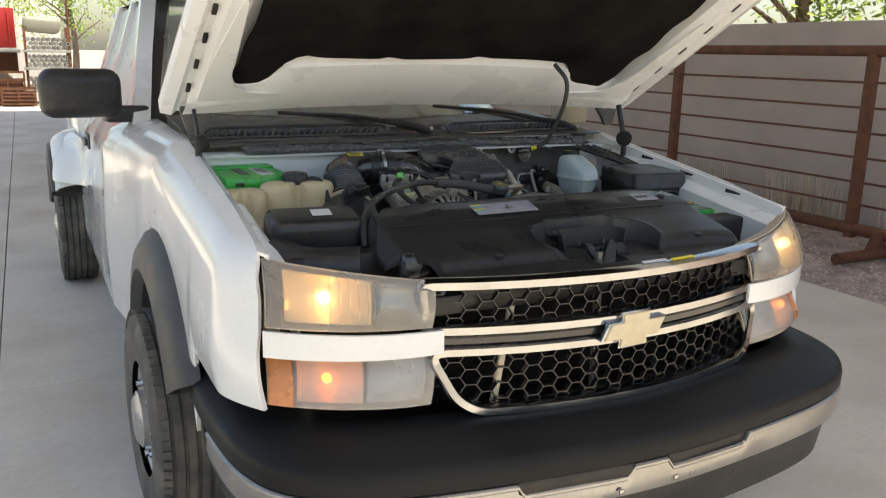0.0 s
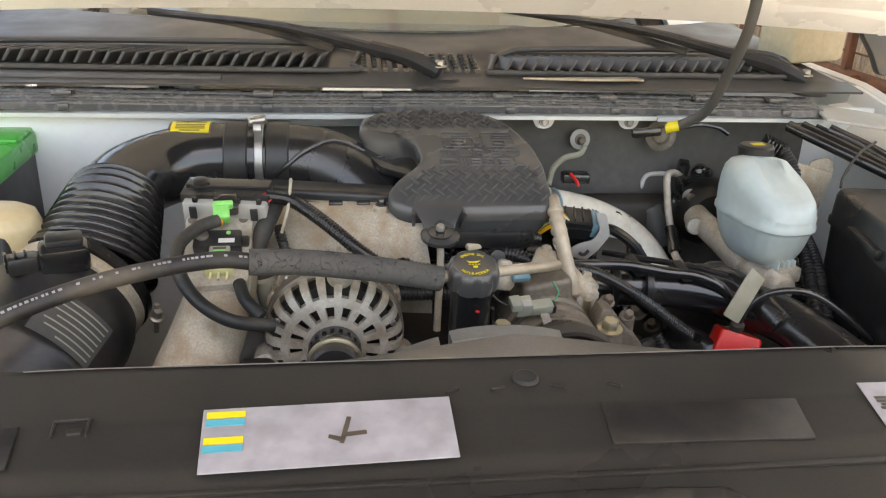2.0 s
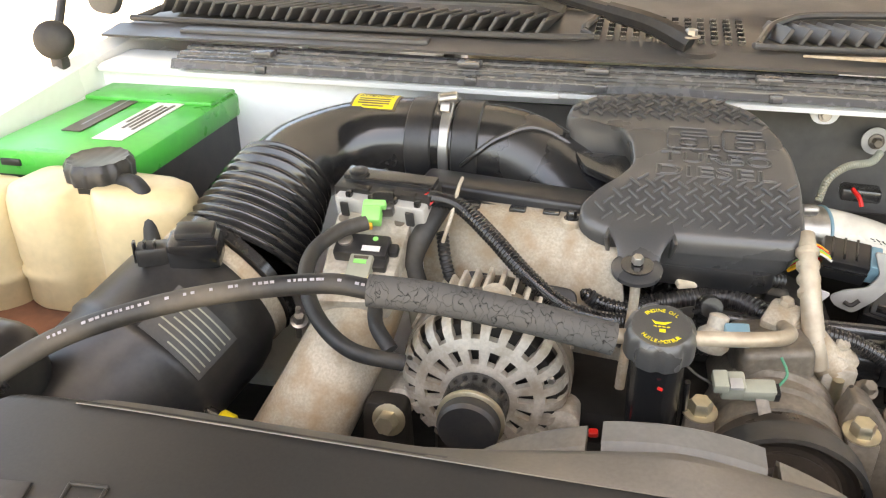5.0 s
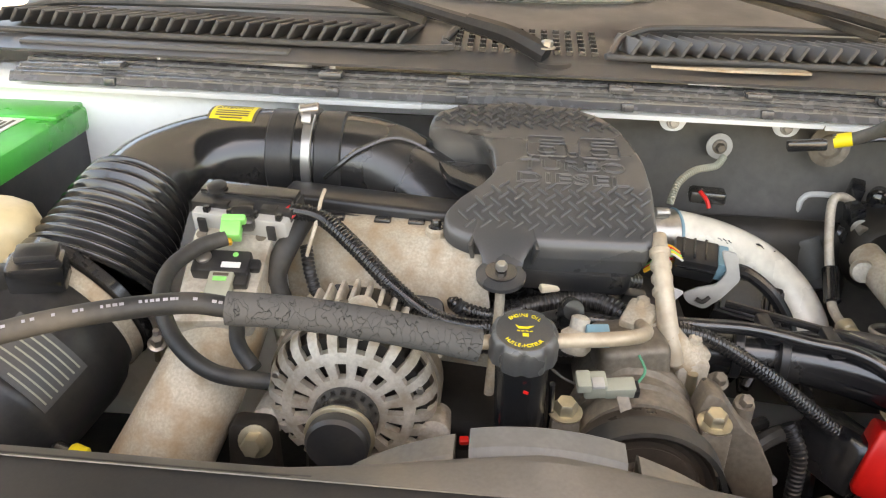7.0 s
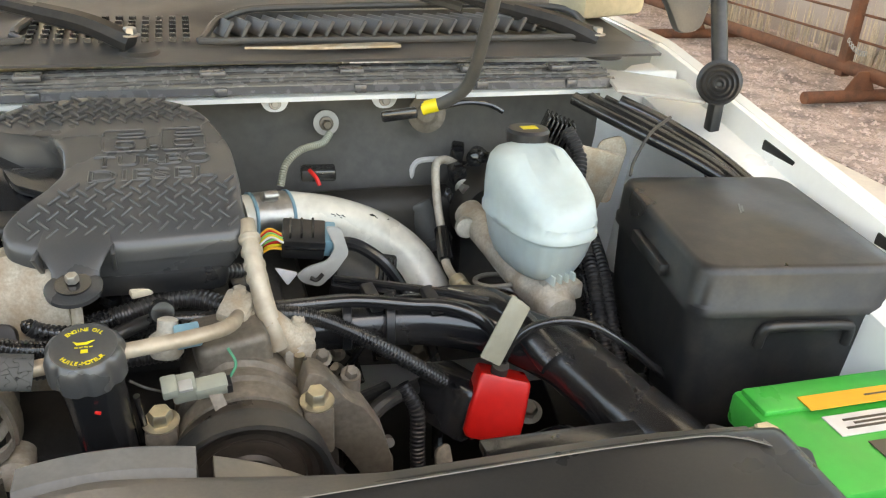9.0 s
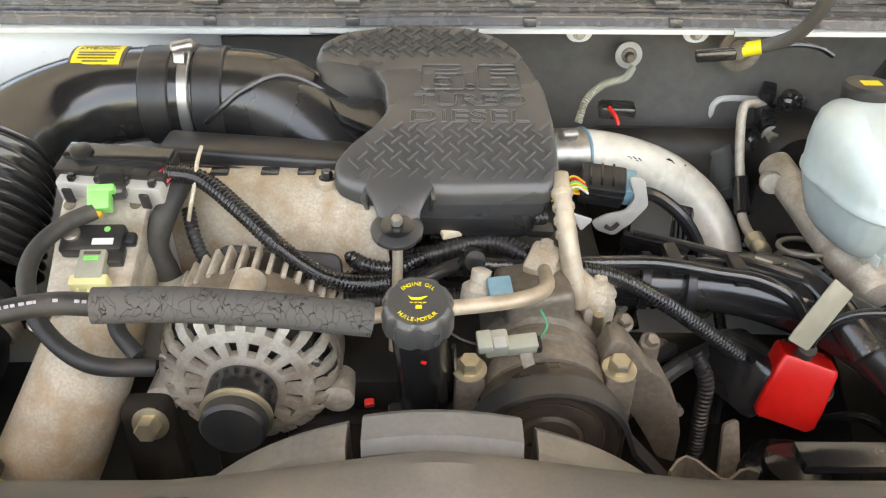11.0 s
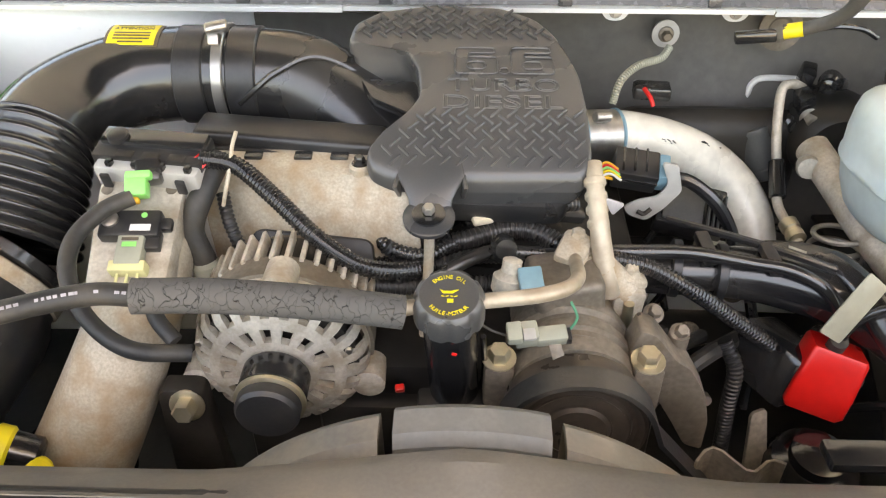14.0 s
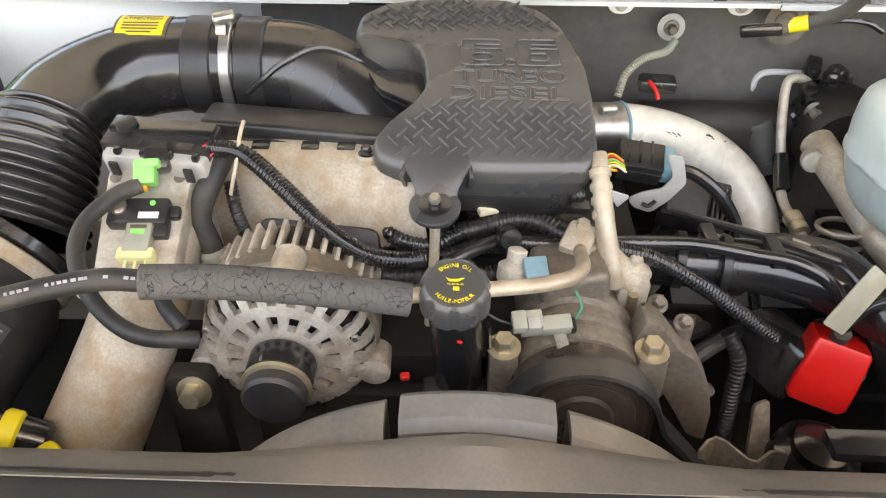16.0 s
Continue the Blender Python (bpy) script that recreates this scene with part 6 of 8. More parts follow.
part("fitting", hose([(0.218, 0.775, 1.140), (0.213, 0.780, 1.162), (0.207, 0.790, 1.190), (0.202, 0.808, 1.220), (0.199, 0.826, 1.240), (0.198, 0.850, 1.256)], 0.0125, 16, r_end=0.0085), PIPE_TAN, co, "tan dusty refrigerant pipe")
for k in range(4):
    p = Vector((0.203, 0.800, 1.207)).lerp(Vector((0.199, 0.828, 1.240)), k / 3)
    part("crimp", lathe(p, (-0.05, 0.55, 0.4), [(0.0095, 0), (0.0118, 0.003), (0.0118, 0.008), (0.0095, 0.011)], 18), PIPE_TAN, co)
part("flange", hose([(0.207, 0.785, 1.172), (0.222, 0.790, 1.150), (0.236, 0.793, 1.135)], 0.015, 14, r_end=0.021), ALU_TAN, co)
part("lug", box((0.240, 0.797, 1.142), (0.034, 0.034, 0.028), (10, 20, 15), 0.006), ALU_TAN, co)
part("lug_bolt", hexbolt((0.241, 0.795, 1.155), (0.2, -0.3, 1), 0.008, 0.009), ALU_TAN, co)
part("sensor", lathe((0.107, 0.742, 1.165), (0.15, 0.3, 1), [(0.013, 0), (0.017, 0.006), (0.017, 0.020), (0.010, 0.026), (0.010, 0.038), (0.006, 0.04)], 20), ALU, co)
part("blue_tag", box((0.130, 0.737, 1.190), (0.024, 0.024, 0.010), (30, 0, 10), 0.002), BLUE, co)
part("connector", box((0.124, 0.680, 1.169), (0.022, 0.020, 0.021), (20, -4, 6), 0.0025), CONN_GREY, co, "grey-green plastic connector")
part("connector", box((0.148, 0.681, 1.167), (0.030, 0.016, 0.015), (20, -4, 6), 0.002), CONN_GREY, co, "grey-green plastic connector")
part("connector_tab", box((0.126, 0.6715, 1.177), (0.012, 0.012, 0.004), (20, -4, 6), 0.001), MODGREY, co)
part("connector_end", box((0.164, 0.682, 1.166), (0.006, 0.013, 0.012), (20, -4, 6), 0.001), BLACK, co)
part("hanger", prism(rounded([(-0.006, 0.020), (0.006, 0.022), (0.016, -0.024), (0.004, -0.026)], 0.003), -0.001, 0.001, 0.0005, m=pose(0.152, 0.668, 1.146, 62, 0, 12)), ALU_DARK, co, "bent dull metal strap")
part("connector_lip", box((0.112, 0.674, 1.176), (0.014, 0.020, 0.012), (20, -4, 6), 0.002), CONN_GREY, co)
part("wire", hose([(0.108, 0.676, 1.170), (0.092, 0.672, 1.180), (0.080, 0.668, 1.192)], 0.0013, 6), RUBBER, co)
part("wire", hose([(0.163, 0.684, 1.168), (0.172, 0.690, 1.182), (0.166, 0.70, 1.194)], 0.0014, 6), WIRE_GREEN, co)
single("belt", sheet([[(x, y, z), (x + 0.0, y + 0.026, z + 0.0)] for x, y, z in [(CC.x + 0.073 * math.cos(radians(200 - 8 * i)), 0.622, CC.z + 0.073 * math.sin(radians(200 - 8 * i))) for i in range(23)] + [(0.254, 0.622, 1.078), (0.30, 0.622, 1.02), (0.36, 0.622, 0.935), (0.42, 0.622, 0.85)]], 0.005), RUBBER, "worn dark serpentine belt running down from the pulley", "belt")

# refrigerant line with its cracked foam sleeve
ac = thing("refrigerant_hose", "black rubber refrigerant hose with cracked foam sleeve and tan metal end", "hose", (-0.1, 0.62, 1.25))
FO = [(-0.212, 0.617, 1.264), (-0.15, 0.625, 1.259), (-0.08, 0.634, 1.247), (-0.03, 0.640, 1.236), (0.012, 0.645, 1.226)]
part("foam_sleeve", hose(FO, 0.0152, 20, 10, step=0.004), FOAM, ac, "cracked grey foam sleeve")
part("rubber_hose", hose([(-0.205, 0.618, 1.264), (-0.254, 0.609, 1.270), (-0.343, 0.572, 1.268), (-0.42, 0.535, 1.255), (-0.475, 0.500, 1.238), (-0.515, 0.445, 1.215), (-0.545, 0.395, 1.19), (-0.56, 0.35, 1.14)], 0.0098, 16, 8), RUBBER, ac)
part("end_pipe", hose([(0.000, 0.645, 1.228), (0.03, 0.655, 1.226), (0.082, 0.660, 1.228), (0.128, 0.667, 1.229), (0.158, 0.684, 1.224), (0.172, 0.712, 1.213), (0.177, 0.755, 1.193), (0.180, 0.79, 1.176)], 0.0072, 14, 8), PIPE_TAN, ac)
HP = smooth_path([(-0.205, 0.618, 1.264), (-0.254, 0.609, 1.270), (-0.343, 0.572, 1.268), (-0.42, 0.535, 1.255), (-0.475, 0.500, 1.238)], 40)
rr = random.Random(5)
pos, hop = 0.012, 0.0
for A, B in zip(HP, HP[1:]):
    pos -= (B - A).length
    if pos > 0 or len(HP) < 3:
        continue
    w = 0.0022 + 0.002 * rr.random()
    pos = w + (0.0014 if rr.random() < 0.8 else 0.012)
    t = (A - B).normalized()
    up = Vector((0, -0.62, 0.78))
    up = (up - t * up.dot(t)).normalized()
    m = Matrix((t, up.cross(t), up)).transposed().to_4x4()
    m.translation = A + up * 0.0099
    b = bmesh.new()
    box((0, 0, 0), (w, 0.0025, 0.0008), bevel=0, bm=b)
    bmesh.ops.transform(b, matrix=m, verts=b.verts[:])
    part("print_mark", b, LABEL_GREY, ac)
part("conduit", hose([(-0.50, 0.475, 1.22), (-0.535, 0.42, 1.195), (-0.555, 0.375, 1.16)], 0.013, 12, 10, ribs=0.006, depth=0.14), BLACK, ac)

# ---- intake casting and valve cover ----
vc = thing("valve_cover", "dusty tan cast-aluminium valve cover with a black gasket rail", "valve cover", (-0.1, 0.88, 1.18))
rows = []
for i in range(17):
    x = -0.225 + 0.235 * i / 16
    f = i / 16
    rows.append([(x, 0.935 - 0.03 * f, 1.238), (x, 0.900 - 0.03 * f, 1.243 - 0.004 * f), (x, 0.872 - 0.03 * f, 1.236), (x, 0.850 - 0.03 * f, 1.215), (x + 0.006, 0.835 - 0.03 * f, 1.180), (x + 0.010, 0.830 - 0.03 * f, 1.13), (x + 0.012, 0.83 - 0.03 * f, 1.05)])
part("casting", sheet(rows, 0.006), ALU_TAN, vc)
part("boss", rod((-0.052, 0.858, 1.15), (-0.050, 0.860, 1.245), 0.012, 16, chamfer=0.003), ALU_TAN, vc)
part("boss_bolt", hexbolt((-0.050, 0.860, 1.244), (0, 0, 1), 0.006, 0.008), BLACK_GLOSS, vc)
part("rail", box((-0.135, 0.918, 1.240), (0.215, 0.050, 0.030), (0, 2, -4), 0.007, 3), BLACK, vc, "black plastic gasket rail")
part("rail_lip", box((-0.135, 0.890, 1.236), (0.20, 0.010, 0.010), (0, 2, -4), 0.002), BLACK, vc)
for x in (-0.17, -0.115, -0.075):
    part("rail_tab", box((x, 0.882, 1.240), (0.020, 0.014, 0.006), bevel=0.002), BLACK_GLOSS, vc)
part("paint_dot", lathe((-0.098, 0.826, 1.176), (0, -1, 0.4), [(0.004, 0), (0.004, 0.001)], 12), BLUE, vc)
part("crease_block", box((0.0, 0.90, 1.20), (0.03, 0.12, 0.10), bevel=0.01), ALU_DARK, vc)

# ---- intake elbow with sensors (tan pipe) ----
ip = thing("intake_pipe", "tan dusty cast intake pipe bending down with sensors on top", "intake pipe", (-0.27, 0.72, 1.15))
rows_path = [(-0.262, 0.850, 1.195), (-0.262, 0.800, 1.193), (-0.264, 0.745, 1.166), (-0.286, 0.688, 1.108), (-0.324, 0.650, 1.03), (-0.368, 0.630, 0.95)]
part("pipe_body", hose(rows_path, 0.036, 28, 10, r_end=0.056), ALU_TAN, ip)
SM = pose(-0.266, 0.757, 1.2265, 24, 0, 2)


def on_plate(name, c, size, bevel, material, label=""):
    b = box(c, size, bevel=bevel)
    bmesh.ops.transform(b, matrix=SM, verts=b.verts[:])
    return part(name, b, material, ip, label)


part("flat_top", prism(rounded([(-0.038, -0.068), (0.040, -0.062), (0.043, 0.062), (-0.046, 0.062)], 0.010), -0.034, -0.002, 0.004, m=SM), ALU, ip)
on_plate("sensor", (0.0, 0.002, 0.006), (0.060, 0.030, 0.016), 0.003, BLACK)
on_plate("sensor_foot", (0.014, -0.014, 0.003), (0.034, 0.020, 0.010), 0.002, BLACK)
on_plate("sensor_label", (0.012, -0.004, 0.0145), (0.020, 0.007, 0.001), 0.0, LABEL_WHITE)
on_plate("sensor_socket", (0.004, -0.026, 0.006), (0.026, 0.034, 0.014), 0.002, CONN_GREY)
on_plate("socket_mark", (0.004, -0.016, 0.0135), (0.016, 0.003, 0.001), 0.0, DARKPRINT)
on_plate("sensor_clip", (0.004, -0.022, 0.0135), (0.014, 0.005, 0.001), 0.0, LIME)
on_plate("sensor_plug", (0.004, -0.044, 0.004), (0.036, 0.012, 0.016), 0.002, PALE_YELLOW, "faded yellow plug")
for dx in (-0.010, 0.0, 0.010):
    on_plate("plug_wire", (0.004 + dx, -0.054, 0.004), (0.003, 0.014, 0.003), 0.001, PALE_YELLOW)
on_plate("sensor_nub", (0.034, 0.004, 0.004), (0.012, 0.014, 0.010), 0.003, BLACK)
part("sensor_dot", lathe(SM @ Vector((0.014, 0.010, 0.0138)), SM.to_3x3() @ Vector((0, 0, 1)), [(0.0030, 0), (0.0030, 0.001)], 12), LIME, ip)
part("sensor_screw", lathe(SM @ Vector((-0.019, 0.005, 0.0138)), SM.to_3x3() @ Vector((0, 0, 1)), [(0.0085, 0), (0.0085, 0.003), (0.006, 0.004)], 18), STEEL, ip)
for dx in (-0.036, 0.030):
    part("plate_hole", lathe(SM @ Vector((dx, 0.050, -0.0022)), SM.to_3x3() @ Vector((0, 0, 1)), [(0.006, 0), (0.006, 0.0012), (0.003, 0.0008)], 14), ALU_DARK, ip)
part("clamp_ring", lathe((-0.330, 0.645, 1.018), (-0.45, -0.2, -0.85), [(0.053, 0), (0.057, 0.002), (0.057, 0.014), (0.053, 0.016)], 36), BLACK_GLOSS, ip)

# ---- fuse block on the intake ----
fb = thing("glow_plug_module", "grey control module with a black connector strip and green plug", "module", (-0.26, 0.83, 1.25))
part("module_body", box((-0.260, 0.822, 1.248), (0.112, 0.028, 0.044), (12, 0, -8), 0.003), MODGREY, fb, "grey plastic module body")
part("connector_strip", box((-0.260, 0.836, 1.272), (0.118, 0.040, 0.014), (12, 0, -8), 0.0015), BLACK, fb)
part("strip_cap", box((-0.258, 0.842, 1.281), (0.112, 0.022, 0.010), (12, 0, -8), 0.0015), BLACK_GLOSS, fb)
# near-black blocks hold the shade of the strip's windows
for k in range(3):
    part("strip_window", box((-0.285 + k * 0.028, 0.8225 - 0.0039 * k, 1.2745), (0.018, 0.010, 0.006), (12, 0, -8), 0.001), GRIME_SHADE, fb)
for k in range(4):
    x = -0.300 + k * 0.028
    part("latch", box((x, 0.815 - 0.0039 * k, 1.270), (0.007, 0.008, 0.008), (12, 0, -8), 0.0015), BLACK_GLOSS, fb)
part("strip_knob", lathe((-0.296, 0.842, 1.283), (0, -0.2, 1), [(0.011, 0), (0.011, 0.006), (0.007, 0.008)], 20), BLACK, fb)
for x in (-0.302, -0.222):
    part("side_latch", box((x, 0.803 - (x + 0.3) * 0.14, 1.256), (0.010, 0.004, 0.018), (12, 0, -8), 0.0015), BLACK, fb)
part("plug_neck", box((-0.256, 0.804, 1.266), (0.026, 0.026, 0.020), (35, 0, 10), 0.005), BLACK_GLOSS, fb)
part("green_plug", merge(box((-0.263, 0.785, 1.262), (0.021, 0.024, 0.018), (40, 0, 8), 0.002), box((-0.261, 0.792, 1.268), (0.025, 0.008, 0.021), (40, 0, 8), 0.002)), LIME, fb, "bright green connector")
part("plug_core", box((-0.266, 0.773, 1.252), (0.013, 0.006, 0.010), (40, 0, 8), 0.002), ORANGE, fb)
part("taped_cable", hose([(-0.266, 0.774, 1.256), (-0.290, 0.755, 1.252), (-0.308, 0.722, 1.242), (-0.304, 0.685, 1.226), (-0.280, 0.655, 1.200), (-0.24, 0.638, 1.180), (-0.19, 0.650, 1.165)], 0.0085, 12, 8), RUBBER, fb, "cloth-taped black cable")
part("taped_cable", hose([(-0.235, 0.700, 1.20), (-0.225, 0.672, 1.19), (-0.205, 0.655, 1.175)], 0.008, 12, 8), RUBBER, fb)

# ---- intake tube, bellows, air filter ----
it = thing("air_intake_tube", "glossy black plastic intake elbow with steel clamp and yellow label", "intake tube", (-0.3, 1.0, 1.25))
part("elbow", hose([(-0.205, 1.042, 1.258), (-0.250, 1.042, 1.260), (-0.305, 1.040, 1.259), (-0.352, 1.028, 1.256), (-0.392, 0.998, 1.251), (-0.417, 0.955, 1.246), (-0.427, 0.908, 1.238)], 0.0575, 36, 10), BLACK_GLOSS, it)
for x in (-0.285, -0.222):
    part("collar", lathe((x, 1.041, 1.259), (1, 0, 0), [(0.0575, 0), (0.060, 0.002), (0.060, 0.034), (0.0575, 0.036)], 40), BLACK, it)
part("clamp", lathe((-0.238, 1.042, 1.260), (1, 0, 0), [(0.0605, 0), (0.0618, 0.001), (0.0618, 0.012), (0.0605, 0.013)], 44), BAR, it, "steel worm-drive clamp")
part("clamp_screw", rod((-0.248, 1.030, 1.322), (-0.222, 1.036, 1.326), 0.008, 14, chamfer=0.002), STEEL, it)
part("clamp_housing", box((-0.233, 1.02, 1.314), (0.013, 0.034, 0.014), (-28, 0, 0), 0.002), STEEL, it)
part("mouthpiece", hose([(-0.205, 1.042, 1.258), (-0.15, 1.042, 1.252), (-0.10, 1.030, 1.234), (-0.055, 1.005, 1.208), (-0.015, 0.97, 1.175)], 0.058, 36, 8, r_end=0.064), BLACK_GLOSS, it)
part("seam_ridge", hose([(-0.207, 0.983, 1.250), (-0.185, 0.982, 1.270), (-0.159, 0.991, 1.288), (-0.116, 1.009, 1.299), (-0.067, 1.009, 1.279), (-0.021, 1.012, 1.232)], 0.0040, 8, 8), BLACK_GLOSS, it)
rows = []
for i in range(9):
    a = radians(58 + 46 * i / 8)
    rows.append([(x, 1.041 - 0.0588 * math.cos(a), 1.259 + 0.0588 * math.sin(a)) for x in (-0.368, -0.303)])
lb = part("label", sheet(rows, 0.0008), DARKPRINT, it)
rows = []
for i in range(9):
    a = radians(60 + 42 * i / 8)
    rows.append([(x, 1.041 - 0.0596 * math.cos(a), 1.259 + 0.0596 * math.sin(a)) for x in (-0.364, -0.307)])
part("label_face", sheet(rows, 0.0005), YELLOW, lb, "yellow caution label")
def lab_at(deg, dx=0.0):
    a = radians(deg)
    return Matrix.Translation((-0.3355 + dx, 1.041 - 0.0602 * math.cos(a), 1.259 + 0.0602 * math.sin(a))) @ pose(0, 0, 0, 90 - deg, 0, 0)
part("label_words", words("ATTENTION", 0.0085, lab_at(88), 0.0002), DARKPRINT, lb)
for dg in (64, 69, 74, 79, 96):
    part("label_line", bars([0.044 if dg != 64 else 0.03], 0.0022, lab_at(dg), depth=0.0003), DARKPRINT, lb)
BE = [(-0.425, 0.918, 1.241), (-0.428, 0.880, 1.225), (-0.434, 0.842, 1.200), (-0.441, 0.803, 1.172)]
part("bellows", bellows(BE, 0.064, 0.087, 11, 0.0065), BLACK_GLOSS, it, "ribbed rubber bellows", smooth=80)
FP, FD = Vector((-0.443, 0.790, 1.163)), Vector((-0.35, -0.85, -0.38)).normalized()
part("bellows_cuff", lathe(FP - FD * 0.006, FD, [(0.084, 0), (0.090, 0.003), (0.090, 0.014), (0.086, 0.016)], 48), BLACK_GLOSS, it)
part("band", lathe(FP + FD * 0.012, FD, [(0.086, 0), (0.0885, 0.002), (0.0885, 0.016), (0.086, 0.018)], 48), ALU_TAN, it, "tan dusty clamp band")
af = thing("air_filter_housing", "black plastic cylindrical air filter housing with printed label", "air filter", (-0.5, 0.65, 1.08))
part("canister", lathe(FP + FD * 0.02, FD, [(0.084, 0), (0.086, 0.015), (0.094, 0.028), (0.099, 0.05), (0.099, 0.12), (0.102, 0.125), (0.102, 0.135), (0.099, 0.14), (0.098, 0.24), (0.092, 0.27), (0.06, 0.285)], 56), BLACK, af, smooth=50)
LN = (Vector((-0.425, 0.622, 1.168)) - FP)
LN = (LN - FD * LN.dot(FD)).normalized()
LU = FD.cross(LN)


def on_can(along, ang, r):
    return FP + FD * along + (LN * math.cos(ang) + LU * math.sin(ang)) * r


lab = part("label", sheet([[on_can(0.085 + 0.010 * j, -0.42 + 0.84 * i / 12, 0.1030) for i in range(13)] for j in range(7)], 0.0006), GREYPL, af, "dark printed service label")
for j in range(7):
    a0, a1 = -0.36, (0.34, 0.30, 0.36, 0.22, 0.33, 0.28, 0.10)[j]
    part("label_print", sheet([[on_can(0.091 + 0.0078 * j + dj, a0 + (a1 - a0) * i / 8, 0.1042) for i in range(9)] for dj in (0, 0.0018)], 0.0004), CONN_GREY, lab)
part("sensor_body", box((-0.438, 0.705, 1.238), (0.056, 0.036, 0.034), (10, 0, 18), 0.006), BLACK_GLOSS, af)
part("sensor_cap", box((-0.438, 0.709, 1.258), (0.042, 0.026, 0.010), (10, 0, 18), 0.004), BLACK, af)
part("sensor_plug", box((-0.482, 0.692, 1.234), (0.034, 0.026, 0.022), (0, 0, 25), 0.004), BLACK, af)
for k in range(3):
    part("plug_rib", box((-0.496 + 0.010 * k, 0.680 + 0.004 * k, 1.240), (0.003, 0.010, 0.024), (0, 0, 25), 0.001), BLACK_GLOSS, af)
part("band_bolt", hexbolt((-0.352, 0.760, 1.125), (0.3, -0.5, 1), 0.007, 0.012), STEEL, af)
part("band_stud", rod((-0.356, 0.765, 1.10), (-0.350, 0.757, 1.145), 0.0035, 10), STEEL, af)
yc = thing("filter_minder", "yellow-banded restriction gauge beside the radiator cover", "gauge", (-0.385, 0.60, 1.05))
part("gauge_body", rod((-0.40, 0.60, 1.092), (-0.342, 0.602, 1.066), 0.020, 20, chamfer=0.004), BLACK_GLOSS, yc)
part("gauge_band", rod((-0.385, 0.60, 1.086), (-0.368, 0.601, 1.078), 0.023, 20, chamfer=0.003), YELLOW, yc)
part("gauge_cap", rod((-0.339, 0.590, 1.066), (-0.336, 0.582, 1.072), 0.013, 20, chamfer=0.002), YELLOW, yc)

# ---- coolant tank and right battery side ----
ct = thing("coolant_tank", "yellowed translucent coolant tank with a black cap", "coolant tank", (-0.7, 0.74, 1.1))
part("tray", box((-0.675, 0.775, 1.088), (0.40, 0.15, 0.022), bevel=0.005), RUST, ct, "rusty tray under the tank")


def tank_lobe(sec, zs, cx, cy, parent):
    b = bmesh.new()
    rs = []
    for k, z in zs:
        rs.append([b.verts.new((cx + (x - cx) * k, cy + (y - cy) * k, z)) for x, y in sec])
    for A, B in zip(rs, rs[1:]):
        for i in range(len(A)):
            b.faces.new((A[i], A[(i + 1) % len(A)], B[(i + 1) % len(A)], B[i]))
    b.faces.new(rs[-1])
    b.faces.new(rs[0][::-1])
    return part("tank_body", b, TANK, parent, smooth=60)


HI = rounded([(-0.740, 0.775), (-0.712, 0.750), (-0.650, 0.748), (-0.622, 0.788), (-0.594, 0.748), (-0.548, 0.752), (-0.512, 0.768), (-0.490, 0.795), (-0.500, 0.838), (-0.60, 0.845), (-0.735, 0.842)], 0.022, 5)
LO = rounded([(-0.862, 0.76), (-0.845, 0.732), (-0.826, 0.728), (-0.798, 0.766), (-0.770, 0.728), (-0.745, 0.734), (-0.725, 0.76), (-0.730, 0.835), (-0.84, 0.835), (-0.862, 0.80)], 0.022, 5)
tank_lobe(HI, ((0.93, 1.10), (0.97, 1.105), (0.97, 1.138), (1.0, 1.141), (1.0, 1.150), (0.97, 1.153), (0.985, 1.165), (1.0, 1.215), (0.985, 1.240), (0.93, 1.257), (0.80, 1.264), (0.5, 1.266)), -0.615, 0.80, ct)
tank_lobe(LO, ((0.93, 1.095), (0.97, 1.10), (0.97, 1.130), (1.0, 1.133), (1.0, 1.142), (0.97, 1.145), (0.985, 1.16), (1.0, 1.205), (0.985, 1.228), (0.92, 1.242), (0.78, 1.248), (0.5, 1.250)), -0.795, 0.785, ct)
bm = bmesh.new()
rings = []
for r, z in ((0.036, 1.255), (0.036, 1.262), (0.040, 1.264), (0.041, 1.282), (0.036, 1.290), (0.030, 1.288)):
    rings.append([bm.verts.new((-0.620 + r * (1 + 0.03 * math.cos(14 * t)) * math.cos(t), 0.812 + r * (1 + 0.03 * math.cos(14 * t)) * math.sin(t), z)) for t in [2 * math.pi * i / 84 for i in range(84)]])
for A, B in zip(rings, rings[1:]):
    for i in range(84):
        bm.faces.new((A[i], A[(i + 1) % 84], B[(i + 1) % 84], B[i]))
bm.faces.new(rings[-1])
part("cap", bm, BLACK, ct)
part("overflow_hose", hose([(-0.585, 0.800, 1.266), (-0.558, 0.79, 1.268), (-0.538, 0.775, 1.25), (-0.528, 0.755, 1.19), (-0.53, 0.73, 1.12)], 0.010, 14), RUBBER, ct)


